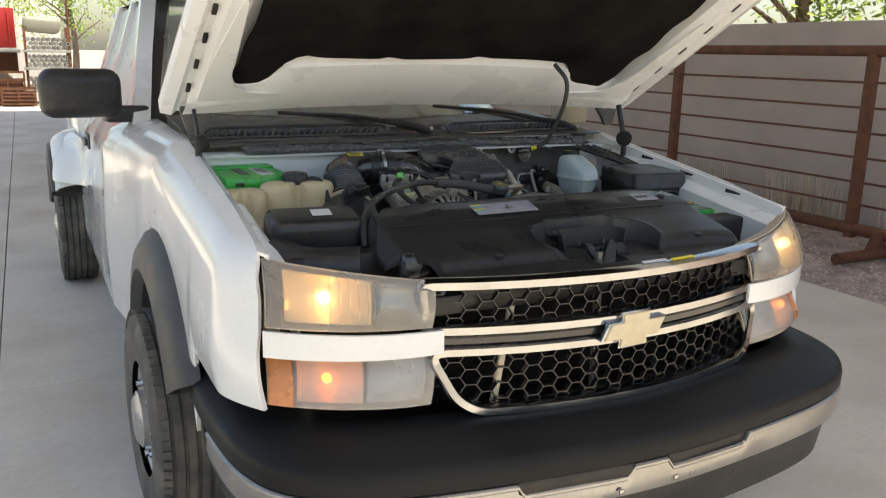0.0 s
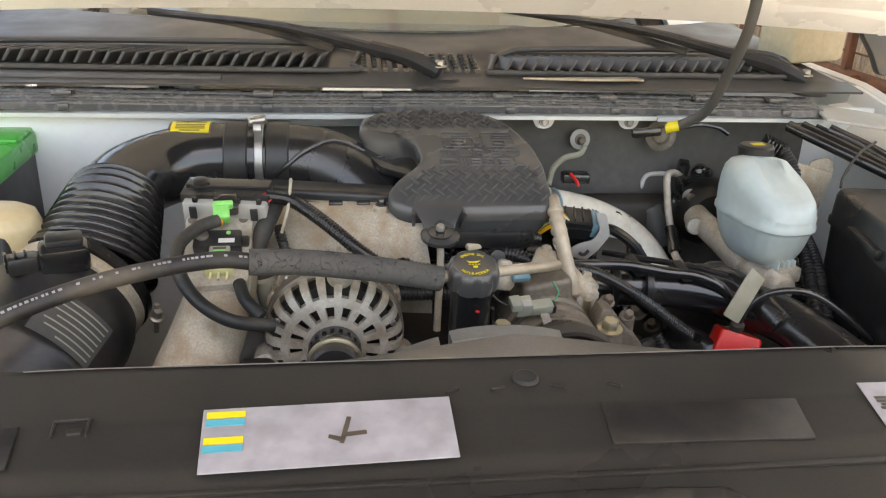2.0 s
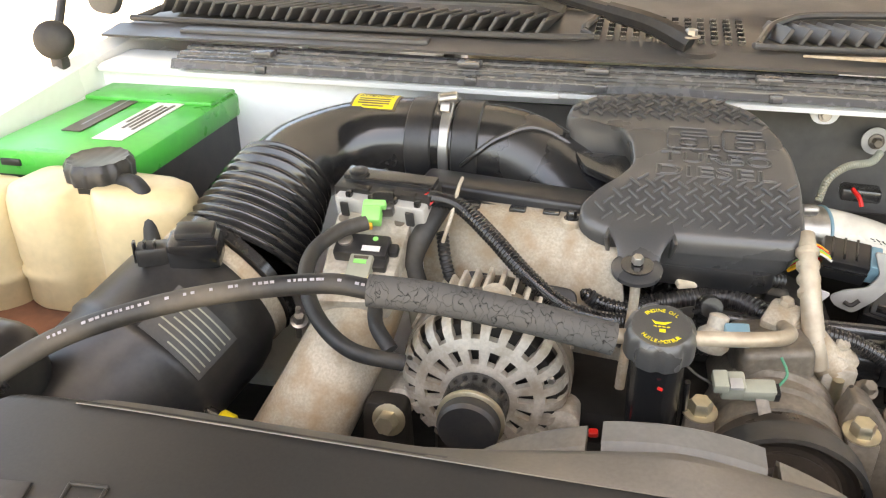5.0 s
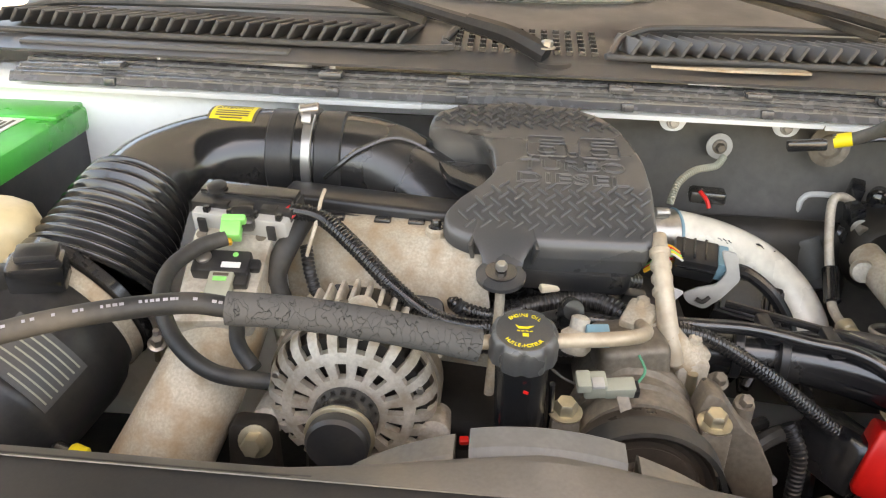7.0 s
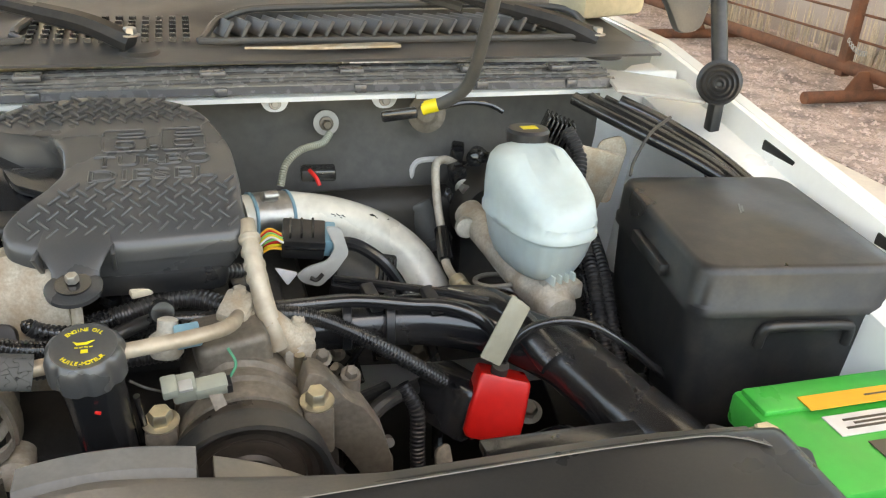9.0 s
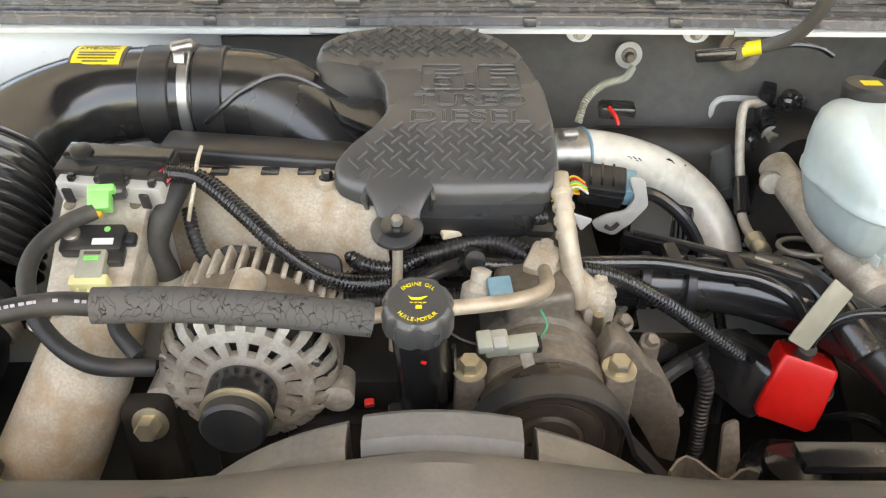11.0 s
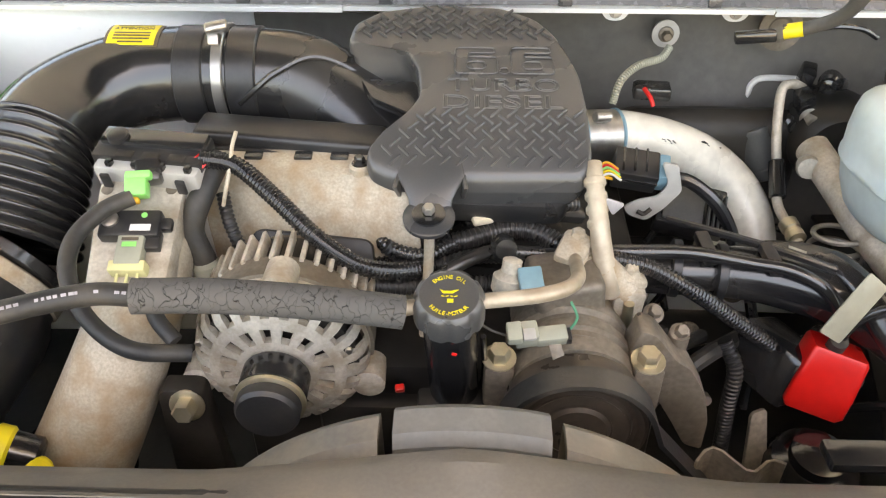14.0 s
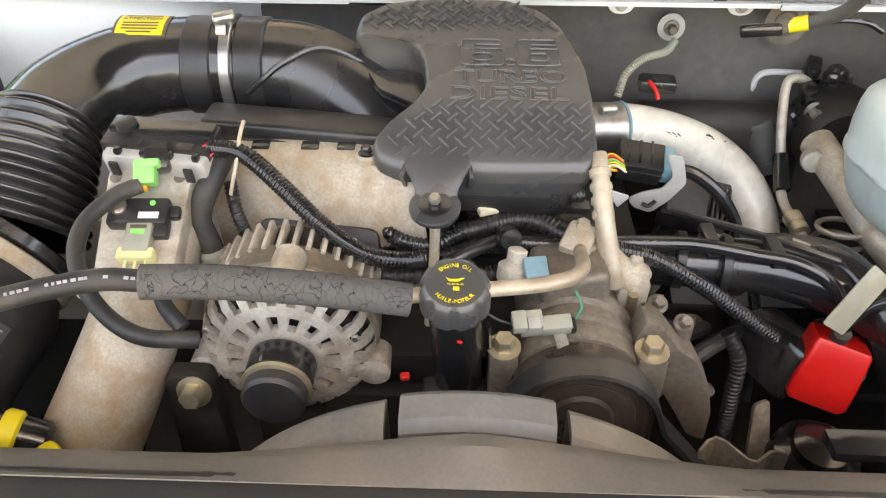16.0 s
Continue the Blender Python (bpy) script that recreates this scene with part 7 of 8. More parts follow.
def battery(name_at, size, rz, zt, labels):
    """A battery: black case, green lid with a ledge, vent covers and labels. Lid top at zt."""
    cx, cy = name_at
    sx, sy = size
    t = thing("car_battery", "green-topped black car battery with printed labels", "battery", (cx, cy, zt - 0.19), group="batteries")
    m = pose(cx, cy, zt, 0, 0, rz)

    def b(c, s, bv, mt, nm, lab="", par=None):
        x = box(c, s, bevel=bv)
        bmesh.ops.transform(x, matrix=m, verts=x.verts[:])
        return part(nm, x, mt, par or t, lab)
    b((0, 0, -0.115), (sx - 0.012, sy - 0.012, 0.16), 0.006, BLACK, "case")
    lid = b((0, 0, -0.019), (sx, sy, 0.038), 0.006, GREEN, "lid", "bright green plastic lid")
    b((0, sy * 0.33, 0.002), (sx * 0.96, sy * 0.26, 0.008), 0.003, GREEN, "raised_band", par=lid)
    b((-sx * 0.3, -sy * 0.5, -0.018), (0.03, 0.006, 0.01), 0.002, BLACK, "vent", par=lid)
    for c, s, mt, rows in labels:
        l = b((c[0], c[1], 0.0012 + (0.006 if c[1] > sy * 0.2 else 0)), (s[0], s[1], 0.0012), 0.0, mt, "label", par=t)
        tall = s[1] > s[0]
        lw, lh = (s[1], s[0]) if tall else s
        n = len(rows)
        bmm = bars([w * lw for w in rows], lh / (max(n, 4) * 2.6), m @ Matrix.Translation((c[0], c[1], 0.0022 + (0.006 if c[1] > sy * 0.2 else 0))) @ pose(0, 0, 0, 0, 0, 90 if tall else 0), gap=1.0, depth=0.0006)
        part("label_print", bmm, DARKPRINT if mt is not DARKPRINT else LABEL_GREY, l)
    return t


battery((-0.722, 1.018), (0.225, 0.325), 1, 1.272, [((0.040, -0.005), (0.045, 0.20), LABEL_WHITE, [0.30, 0.55, 0.50, 0.58]), ((-0.030, 0.012), (0.030, 0.19), DARKPRINT, [0.72])])
battery((0.806, 0.517), (0.294, 0.160), -1, 1.140, [((-0.01, 0.035), (0.17, 0.022), ORANGE, [0.16]), ((0.0, 0.004), (0.17, 0.030), LABEL_WHITE, [0.8, 0.7, 0.85]), ((0.015, -0.045), (0.16, 0.045), DARKPRINT, [0.6, 0.9, 0.85, 0.9])])
for x, y, z in ((-0.665, 1.17, 1.19), (-0.664, 1.19, 1.165)):
    single("battery_terminal", hexbolt((x, y, z), (1, 0, 0), 0.012, 0.016), STEEL, "tarnished battery terminal bolt", "terminal")
single("battery_cable", hose([(-0.66, 1.13, 1.19), (-0.635, 1.05, 1.15), (-0.62, 0.95, 1.10), (-0.58, 0.9, 1.05)], 0.010, 12), RED, "thick red insulated battery cable", "cable")
single("tank_bracket", box((-0.58, 0.93, 1.11), (0.08, 0.06, 0.05), (0, 0, 20), 0.008), RUST, "small rusty bracket behind the coolant tank", "bracket")

# ---- right half of the bay ----
sp = thing("charge_air_pipe", "polished silver turbo charge-air pipe with clamps", "turbo pipe", (0.33, 1.05, 1.17))
part("pipe", hose([(0.200, 1.060, 1.165), (0.237, 1.070, 1.164), (0.273, 1.080, 1.158), (0.333, 1.092, 1.140), (0.391, 1.095, 1.113), (0.437, 1.085, 1.077), (0.462, 1.062, 1.040), (0.470, 1.035, 1.000)], 0.0335, 32, 10), PIPE_SILVER, sp)
part("sleeve", rod((0.212, 1.063, 1.165), (0.262, 1.077, 1.160), 0.0350, 30, chamfer=0.002), STEEL, sp, "bare steel coupling sleeve")
for x, y, z in ((0.210, 1.063, 1.165), (0.260, 1.0765, 1.1605)):
    part("blue_band", lathe((x, y, z), (1, 0.27, -0.09), [(0.0350, 0), (0.0362, 0.001), (0.0362, 0.004), (0.0350, 0.005)], 32), BLUE, sp)
part("clamp_screw", rod((0.228, 1.050, 1.201), (0.250, 1.058, 1.199), 0.0075, 12, chamfer=0.002), STEEL, sp)
part("clamp_stud", rod((0.240, 1.055, 1.186), (0.240, 1.052, 1.206), 0.004, 10), STEEL, sp)
rr = random.Random(9)
for k in range(11):
    u = (0.318 if k < 6 else 0.372) + 0.028 * rr.random()
    z0 = 1.141 - 0.46 * (u - 0.333)
    a = (0.50 if k < 6 else 1.05) + rr.uniform(-0.10, 0.10)
    p = Vector((u + 0.012 * math.sin(a), 1.093 - 0.0342 * math.cos(a), z0 + 0.0336 * math.sin(a)))
    part("chipped_spot", box(p, (0.002 + 0.006 * rr.random(), 0.0030, 0.0012), (-35 + rr.uniform(-15, 15), 25, rr.uniform(-30, 30)), 0.0005, 1), GRIME_SHADE, sp)
bs = thing("ground_strap", "braided ground strap bolted to the firewall", "strap", (0.3, 1.15, 1.23))
part("braid", hose([(0.338, 1.165, 1.247), (0.325, 1.150, 1.238), (0.292, 1.130, 1.236), (0.268, 1.112, 1.222), (0.258, 1.098, 1.195)], 0.0055, 10, 12, ribs=0.0034, depth=0.16), CONN_GREY, bs)
single("red_lead", hose([(0.300, 1.112, 1.212), (0.308, 1.10, 1.204), (0.312, 1.095, 1.194)], 0.003, 8), RED, "short red insulated lead", "wire")
single("relay", box((0.315, 1.13, 1.200), (0.05, 0.03, 0.018), (0, 0, -5), 0.004), BLACK_GLOSS, "small black relay box", "relay")
em = thing("wiring_module", "black wiring module with coloured leads on a grey bracket", "module", (0.28, 0.9, 1.2))
part("module_box", box((0.272, 0.972, 1.172), (0.054, 0.040, 0.034), (24, 6, -6), 0.0025), BLACK, em)
for k in range(3):
    part("module_ridge", box((0.256 + 0.014 * k, 0.968, 1.1905 - 0.0012 * k), (0.003, 0.034, 0.003), (24, 6, -6), 0.0008), BLACK_GLOSS, em)
part("module_band", box((0.271, 0.951, 1.168), (0.050, 0.003, 0.004), (24, 6, -6), 0.001), BLACK_GLOSS, em)
part("module_end", box((0.304, 0.966, 1.172), (0.013, 0.034, 0.030), (24, 6, -6), 0.002), BLUE, em, "teal terminal end")
part("bracket", prism(rounded([(0.296, 1.200), (0.316, 1.197), (0.326, 1.160), (0.308, 1.134), (0.288, 1.116), (0.266, 1.124), (0.258, 1.136), (0.274, 1.146), (0.298, 1.152), (0.308, 1.170)], 0.006), -0.002, 0.002, 0.0008, m=pose(0, 0.945, 0, 90, 0, 0)), MODGREY, em, "chalky grey lever bracket")
# the slot is a dark tube, its shade put into the colour
part("bracket_slot", hose([(0.276, 0.942, 1.131), (0.284, 0.941, 1.128), (0.292, 0.942, 1.135)], 0.0028, 8, 6), GRIME_SHADE, em)
part("bracket_ear", prism(rounded([(0.232, 1.146), (0.262, 1.136), (0.248, 1.119)], 0.004), -0.002, 0.002, 0.0008, m=pose(0, 0.950, 0, 90, 0, 0)), LABEL_WHITE, em)
for k, mt in enumerate((ORANGE, YELLOW, RED, LIME)):
    part("lead", hose([(0.246, 0.960 + k * 0.005, 1.166 + 0.003 * k), (0.228, 0.956 + k * 0.006, 1.170), (0.210, 0.962 + k * 0.003, 1.155)], 0.0020, 6), mt, em)
part("taped_lead", hose([(0.312, 0.966, 1.166), (0.340, 0.965, 1.160), (0.372, 0.955, 1.138), (0.395, 0.945, 1.105), (0.402, 0.93, 1.08)], 0.0085, 10), BLACK_GLOSS, em)

em2 = thing("injector_driver", "black electronic driver box with a dull grey lid", "module", (0.345, 0.93, 1.12))
part("driver_case", box((0.352, 0.982, 1.104), (0.086, 0.070, 0.030), (22, 8, -12), 0.004), BLACK_GLOSS, em2)
part("driver_lid", box((0.342, 0.975, 1.121), (0.050, 0.056, 0.005), (22, 8, -12), 0.002), GREYPL, em2, "dull grey lid")
for k in range(4):
    part("cooling_rib", box((0.373 + k * 0.0062, 0.968 - 0.001 * k, 1.1165 - 0.001 * k), (0.0028, 0.050, 0.006), (22, 8, -12), 0.0008), GREYPL, em2)
part("driver_bracket", box((0.392, 0.937, 1.074), (0.075, 0.02, 0.02), (0, 8, -14), 0.003), CONN_GREY, em2)

mc = thing("brake_master_cylinder", "brake master cylinder with a milky fluid reservoir and black cap", "brake reservoir", (0.55, 0.9, 1.15))
bm = bmesh.new()
rings = []
NR = 72
for k, z in ((0.50, 1.136), (0.62, 1.139), (0.74, 1.150), (0.86, 1.172), (0.945, 1.203), (0.955, 1.208), (1.0, 1.210), (1.0, 1.217), (0.975, 1.219), (0.985, 1.245), (0.965, 1.268), (0.92, 1.284), (0.84, 1.293), (0.72, 1.298), (0.4, 1.301)):
    row = []
    for i in range(NR):
        a = 2 * math.pi * i / NR
        c, w = math.cos(a), math.sin(a)
        e = 2 / 2.7
        fl = k * (1.0 - (0.030 * (0.5 + 0.5 * math.cos(18 * a)) if 1.145 < z < 1.205 or 1.219 < z < 1.25 else 0.0))
        x, y = 0.057 * abs(c) ** e * (1 if c > 0 else -1), 0.094 * abs(w) ** e * (1 if w > 0 else -1)
        drop = 0.030 * max(0.0, -y / 0.088 + 0.3) if z > 1.25 else (0.012 * max(0.0, -y / 0.088 + 0.3) if z > 1.22 else 0.0)
        x, y = x * fl, y * fl * 0.94
        row.append(bm.verts.new((0.570 + x * 0.978 - y * 0.208, 0.921 + x * 0.208 + y * 0.978, 1.206 + (z - 1.214) * (0.90 if z < 1.214 else 0.97) - 0.002 - drop)))
    rings.append(row)
for A, B in zip(rings, rings[1:]):
    for i in range(len(A)):
        bm.faces.new((A[i], A[(i + 1) % len(A)], B[(i + 1) % len(A)], B[i]))
bm.faces.new(rings[-1])
bm.faces.new(rings[0][::-1])
part("reservoir", bm, RESERVOIR, mc, "milky white plastic reservoir", smooth=55)
part("cap", lathe((0.575, 0.990, 1.276), (0, 0.05, 1), [(0.020, 0), (0.028, 0.006), (0.029, 0.020), (0.026, 0.024), (0.012, 0.025)], 36), BLACK, mc)
part("cap_mark", box((0.575, 0.988, 1.3012), (0.022, 0.014, 0.001), bevel=0), YELLOW, mc)
part("cylinder", hose([(0.528, 1.075, 1.145), (0.542, 1.000, 1.131), (0.552, 0.950, 1.119), (0.562, 0.900, 1.111), (0.573, 0.840, 1.107)], 0.022, 24), ALU, mc)
part("flange_lug", lathe((0.512, 1.035, 1.140), (-0.2, -1, 0.2), [(0.014, -0.012), (0.016, 0.0), (0.014, 0.006), (0.006, 0.007)], 20), ALU, mc)
part("cylinder_nose", lathe((0.574, 0.842, 1.109), (0.15, -1, -0.18), [(0.026, -0.02), (0.027, 0.0), (0.022, 0.010), (0.010, 0.014)], 24), ALU, mc)
part("port_block", box((0.585, 0.862, 1.128), (0.044, 0.04, 0.024), (0, 0, 12), 0.004), ALU, mc)
for k in range(4):
    part("port_fin", box((0.566 + 0.010 * k, 0.858 + 0.002 * k, 1.142), (0.003, 0.026, 0.018), (0, 0, 12), 0.001), RESERVOIR, mc)
part("booster", lathe((0.575, 1.17, 1.13), (0, -1, 0), [(0.06, 0), (0.065, 0.02), (0.06, 0.05), (0.05, 0.07), (0.045, 0.075)], 36), GRIME_SHADE, mc)
rr = random.Random(31)
for k in range(14):
    p = (0.520 + 0.095 * rr.random(), 1.13 + 0.06 * rr.random(), 1.11 + 0.09 * rr.random())
    if k % 2:
        part("valve_body", box(p, (0.02 + 0.02 * rr.random(), 0.03, 0.018 + 0.02 * rr.random()), (rr.uniform(-20, 20), rr.uniform(-20, 20), rr.uniform(-30, 30)), 0.004), BLACK_GLOSS, mc)
    else:
        part("valve_port", lathe(p, (rr.uniform(-.6, .6), -1, rr.uniform(0, .8)), [(0.014, -0.02), (0.015, 0.0), (0.011, 0.004), (0.011, 0.012), (0.006, 0.014)], 18), BLACK_GLOSS, mc)
part("booster_bolt", hexbolt((0.535, 1.125, 1.165), (0, -1, 0), 0.009, 0.014), STEEL, mc)
part("brake_line", hose([(0.548, 1.170, 1.171), (0.530, 1.165, 1.190), (0.508, 1.150, 1.202), (0.494, 1.140, 1.195), (0.490, 1.110, 1.150), (0.491, 1.080, 1.110), (0.487, 1.040, 1.082), (0.490, 1.000, 1.074), (0.497, 0.965, 1.067)], 0.0066, 12, 8), ALU, mc, "bare metal brake line")
part("line_sleeve", rod((0.491, 1.086, 1.118), (0.488, 1.044, 1.085), 0.0115, 14, chamfer=0.002), BLACK_GLOSS, mc)
part("line_nut", lathe((0.491, 1.005, 1.075), (0.15, -0.95, -0.17), [(0.007, 0), (0.0125, 0.003), (0.0125, 0.016), (0.010, 0.018), (0.010, 0.022), (0.0125, 0.024), (0.0125, 0.034), (0.007, 0.037)], 14), GOLDBOLT, mc)
single("heat_bracket", hose([(0.472, 1.214, 1.075), (0.476, 1.214, 1.150), (0.481, 1.214, 1.173), (0.500, 1.214, 1.180), (0.559, 1.214, 1.178)], 0.0048, 8), LABEL_WHITE, "white edged opening rim on the firewall", "rim")
bm = lathe((0.470, 1.150, 1.135), (0.36, -0.30, -0.85), [(0.020, -0.004), (0.0265, 0.0), (0.0275, 0.004), (0.0265, 0.008), (0.0260, 0.058), (0.0275, 0.060), (0.0275, 0.074), (0.020, 0.078), (0.012, 0.080)], 30)
single("steering_coupler", bm, GREYPL, "dull grey steering shaft coupler", "coupler")
bm = bmesh.new()
pts = [(0.530 + 0.034 * math.cos(t * 0.5), 0.935 + 0.026 * math.sin(t * 0.5), 1.035 + 0.0016 * t) for t in range(52)]
single("coil_spring", hose(pts, 0.0035, 8, 3), STEEL, "bare steel return spring", "spring")

fbx = thing("fuse_box", "large black plastic underhood fuse box with moulded lid", "fuse box", (0.79, 0.79, 1.1))
m = pose(0.785, 0.785, 0.014, 0, 0, -9)
bm = bmesh.new()
rings = []
bsec = rounded([(-0.118, -0.138), (0.118, -0.138), (0.118, 0.138), (-0.118, 0.138)], 0.028, 5)
for k, z in ((0.94, 1.00), (0.98, 1.165), (0.985, 1.172), (1.02, 1.174), (1.02, 1.184), (1.0, 1.187), (0.99, 1.222), (0.965, 1.230), (0.93, 1.232)):
    rings.append([bm.verts.new((x * k, y * k, z)) for x, y in bsec])
for A, B in zip(rings, rings[1:]):
    for i in range(len(A)):
        bm.faces.new((A[i], A[(i + 1) % len(A)], B[(i + 1) % len(A)], B[i]))
bm.faces.new(rings[-1])
bm.faces.new(rings[0][::-1])
bmesh.ops.transform(bm, matrix=m, verts=bm.verts[:])
part("box_shell", bm, BLACK, fbx, smooth=45)
h = hose([(-0.035, -0.136, 1.135), (-0.033, -0.139, 1.156), (-0.018, -0.141, 1.162), (0.055, -0.141, 1.162), (0.068, -0.139, 1.156), (0.07, -0.136, 1.135)], 0.006, 12, 6)
bmesh.ops.transform(h, matrix=m, verts=h.verts[:])
part("handle_rib", h, BLACK, fbx)
h = box((-0.122, -0.01, 1.19), (0.012, 0.10, 0.016), bevel=0.003)
bmesh.ops.transform(h, matrix=m, verts=h.verts[:])
part("side_latch", h, BLACK, fbx)
b3 = bars([0.03, 0.02], 0.002, m @ Matrix.Translation((0.0, 0.02, 1.2325)) @ pose(0, 0, 0, 0, 0, 70), depth=0.0006)
part("moulded_mark", b3, COVER, fbx)

jb = thing("jump_terminal_cover", "bright red plastic battery terminal cover", "terminal cover", (0.462, 0.76, 1.03))
bm = bmesh.new()
rings = []
for k, z in ((0.86, -0.045), (1.0, -0.038), (1.0, -0.012), (0.92, 0.030), (0.86, 0.034)):
    rings.append([bm.verts.new((x * k, y * k, z)) for x, y in rounded([(-0.034, -0.026), (0.034, -0.026), (0.034, 0.026), (-0.034, 0.026)], 0.006, 3)])
for A, B in zip(rings, rings[1:]):
    for i in range(len(A)):
        bm.faces.new((A[i], A[(i + 1) % len(A)], B[(i + 1) % len(A)], B[i]))
bm.faces.new(rings[-1])
bm.faces.new(rings[0][::-1])
bmesh.ops.transform(bm, matrix=pose(0.470, 0.764, 1.040, -18, 12, -16), verts=bm.verts[:])
part("shell", bm, RED, jb)
part("tag", prism(rounded([(-0.013, -0.042), (0.014, -0.042), (0.015, 0.034), (-0.012, 0.038)], 0.003), -0.0012, 0.0012, 0.0005, m=pose(0.474, 0.764, 1.138, 72, 0, 0) @ pose(0, 0, 0, 0, 0, -31)), TAG_TAN, jb, "dusty grey metal tag")
part("boot", rod((0.470, 0.765, 1.075), (0.470, 0.76, 1.092), 0.010, 14), RUBBER, jb)
part("cable", hose([(0.474, 0.765, 1.080), (0.476, 0.765, 1.098), (0.486, 0.765, 1.118), (0.506, 0.760, 1.139), (0.539, 0.750, 1.149), (0.574, 0.740, 1.143), (0.612, 0.730, 1.119), (0.653, 0.720, 1.085), (0.696, 0.710, 1.053)], 0.0052, 12, 8), BLACK_GLOSS, jb)
part("base_plate", box((0.43, 0.80, 1.02), (0.06, 0.09, 0.07), (0, 20, 30), 0.01), BLACK_GLOSS, jb)

rh = thing("radiator_hose", "thick glossy black coolant hose sweeping to the radiator", "hose", (0.45, 0.78, 1.1))
part("hose_body", hose([(0.245, 0.850, 1.114), (0.32, 0.850, 1.113), (0.371, 0.850, 1.112), (0.420, 0.842, 1.110), (0.469, 0.828, 1.104), (0.514, 0.805, 1.096), (0.552, 0.765, 1.088), (0.575, 0.718, 1.078), (0.594, 0.668, 1.068), (0.618, 0.618, 1.056), (0.66, 0.56, 1.03)], 0.027, 26, 8, r_end=0.044), BLACK_GLOSS, rh)
part("upper_hose", hose([(0.392, 0.885, 1.105), (0.428, 0.872, 1.118), (0.460, 0.858, 1.124), (0.486, 0.832, 1.128), (0.508, 0.792, 1.118), (0.530, 0.745, 1.096)], 0.0195, 22, 8), BLACK_GLOSS, rh)
part("hose_print", bars([0.020, 0.034], 0.0028, pose(0.440, 0.852, 1.1415, 30, 8, -22), gap=0.9), CONN_GREY, rh)
for p in ((0.350, 0.843, 1.117), (0.300, 0.849, 1.118)):
    part("clamp", lathe(p, (1, -0.15, 0), [(0.031, 0), (0.0335, 0.001), (0.0335, 0.010), (0.031, 0.011)], 28), BLACK, rh)
single("coolant_pipe", hose([(0.215, 0.812, 1.168), (0.264, 0.816, 1.166), (0.312, 0.820, 1.162), (0.374, 0.820, 1.150), (0.417, 0.812, 1.147), (0.450, 0.800, 1.136), (0.474, 0.790, 1.112), (0.484, 0.785, 1.085)], 0.0080, 14), BLACK_GLOSS, "thin glossy black coolant pipe", "pipe")
single("wire_conduit", hose([(0.215, 0.802, 1.168), (0.261, 0.800, 1.158), (0.314, 0.790, 1.131), (0.363, 0.785, 1.097), (0.41, 0.780, 1.063)], 0.0095, 14, 12, ribs=0.0045, depth=0.13), BLACK_GLOSS, "black corrugated wire conduit", "conduit", group="conduits")
single("wire_conduit", hose([(0.36, 0.79, 1.06), (0.375, 0.775, 1.03), (0.375, 0.765, 0.98), (0.38, 0.76, 0.90)], 0.0095, 12, 10, ribs=0.0055, depth=0.14), BLACK, "black corrugated wire conduit", "conduit", group="conduits")
single("wire_conduit", hose([(-0.208, 0.822, 1.272), (-0.172, 0.822, 1.264), (-0.130, 0.796, 1.243), (-0.085, 0.766, 1.215), (-0.046, 0.756, 1.190), (-0.01, 0.768, 1.172), (0.03, 0.79, 1.160)], 0.0098, 14, 10, ribs=0.0045, depth=0.12), BLACK_GLOSS, "black corrugated wire conduit over the valve cover", "conduit", group="conduits")
single("wire_conduit", hose([(-0.194, 0.828, 1.225), (-0.186, 0.808, 1.205), (-0.176, 0.796, 1.182), (-0.168, 0.792, 1.170)], 0.0075, 12, 10, ribs=0.005, depth=0.13), BLACK, "short corrugated wire conduit", "conduit", group="conduits")
single("wire_conduit", hose([(-0.02, 0.80, 1.18), (0.0, 0.80, 1.165), (0.035, 0.80, 1.155), (0.08, 0.805, 1.165), (0.13, 0.815, 1.155)], 0.009, 12, 10, ribs=0.0055, depth=0.13), BLACK, "black corrugated wire conduit", "conduit", group="conduits")
single("wire_conduit", hose([(-0.06, 0.78, 1.15), (-0.02, 0.775, 1.145), (0.05, 0.785, 1.140), (0.12, 0.79, 1.14)], 0.010, 12, 10, ribs=0.0055, depth=0.13), BLACK, "black corrugated wire conduit", "conduit", group="conduits")
CON = "black corrugated wire conduit between the pumps"
for pts, r in (([(0.0, 0.850, 1.172), (-0.016, 0.832, 1.176), (-0.025, 0.816, 1.176), (-0.012, 0.800, 1.175), (0.022, 0.794, 1.172), (0.044, 0.816, 1.168), (0.07, 0.84, 1.16)], 0.0085),
               ([(0.020, 0.828, 1.160), (0.063, 0.828, 1.168), (0.103, 0.842, 1.172), (0.138, 0.839, 1.174), (0.175, 0.818, 1.168)], 0.0115),
               ([(-0.05, 0.80, 1.150), (0.0, 0.806, 1.152), (0.05, 0.812, 1.150), (0.09, 0.83, 1.15)], 0.0105),
               ([(0.110, 0.872, 1.185), (0.132, 0.862, 1.192), (0.160, 0.870, 1.188), (0.19, 0.885, 1.180)], 0.009)):
    single("wire_conduit", hose(pts, r, 12, 12, ribs=0.0055, depth=0.14), BLACK_GLOSS, CON, "conduit", group="conduits")
single("vacuum_hose", hose([(0.040, 0.770, 1.165), (0.060, 0.782, 1.172), (0.094, 0.804, 1.172), (0.127, 0.808, 1.168), (0.195, 0.815, 1.160)], 0.0075, 12), BLACK_GLOSS, "smooth black vacuum hose", "hose")
single("connector_boot", hose([(0.103, 0.808, 1.168), (0.104, 0.795, 1.188), (0.107, 0.775, 1.196)], 0.0125, 14, 6, ribs=0.012, depth=0.10), BLACK_GLOSS, "black ribbed connector boot", "boot")
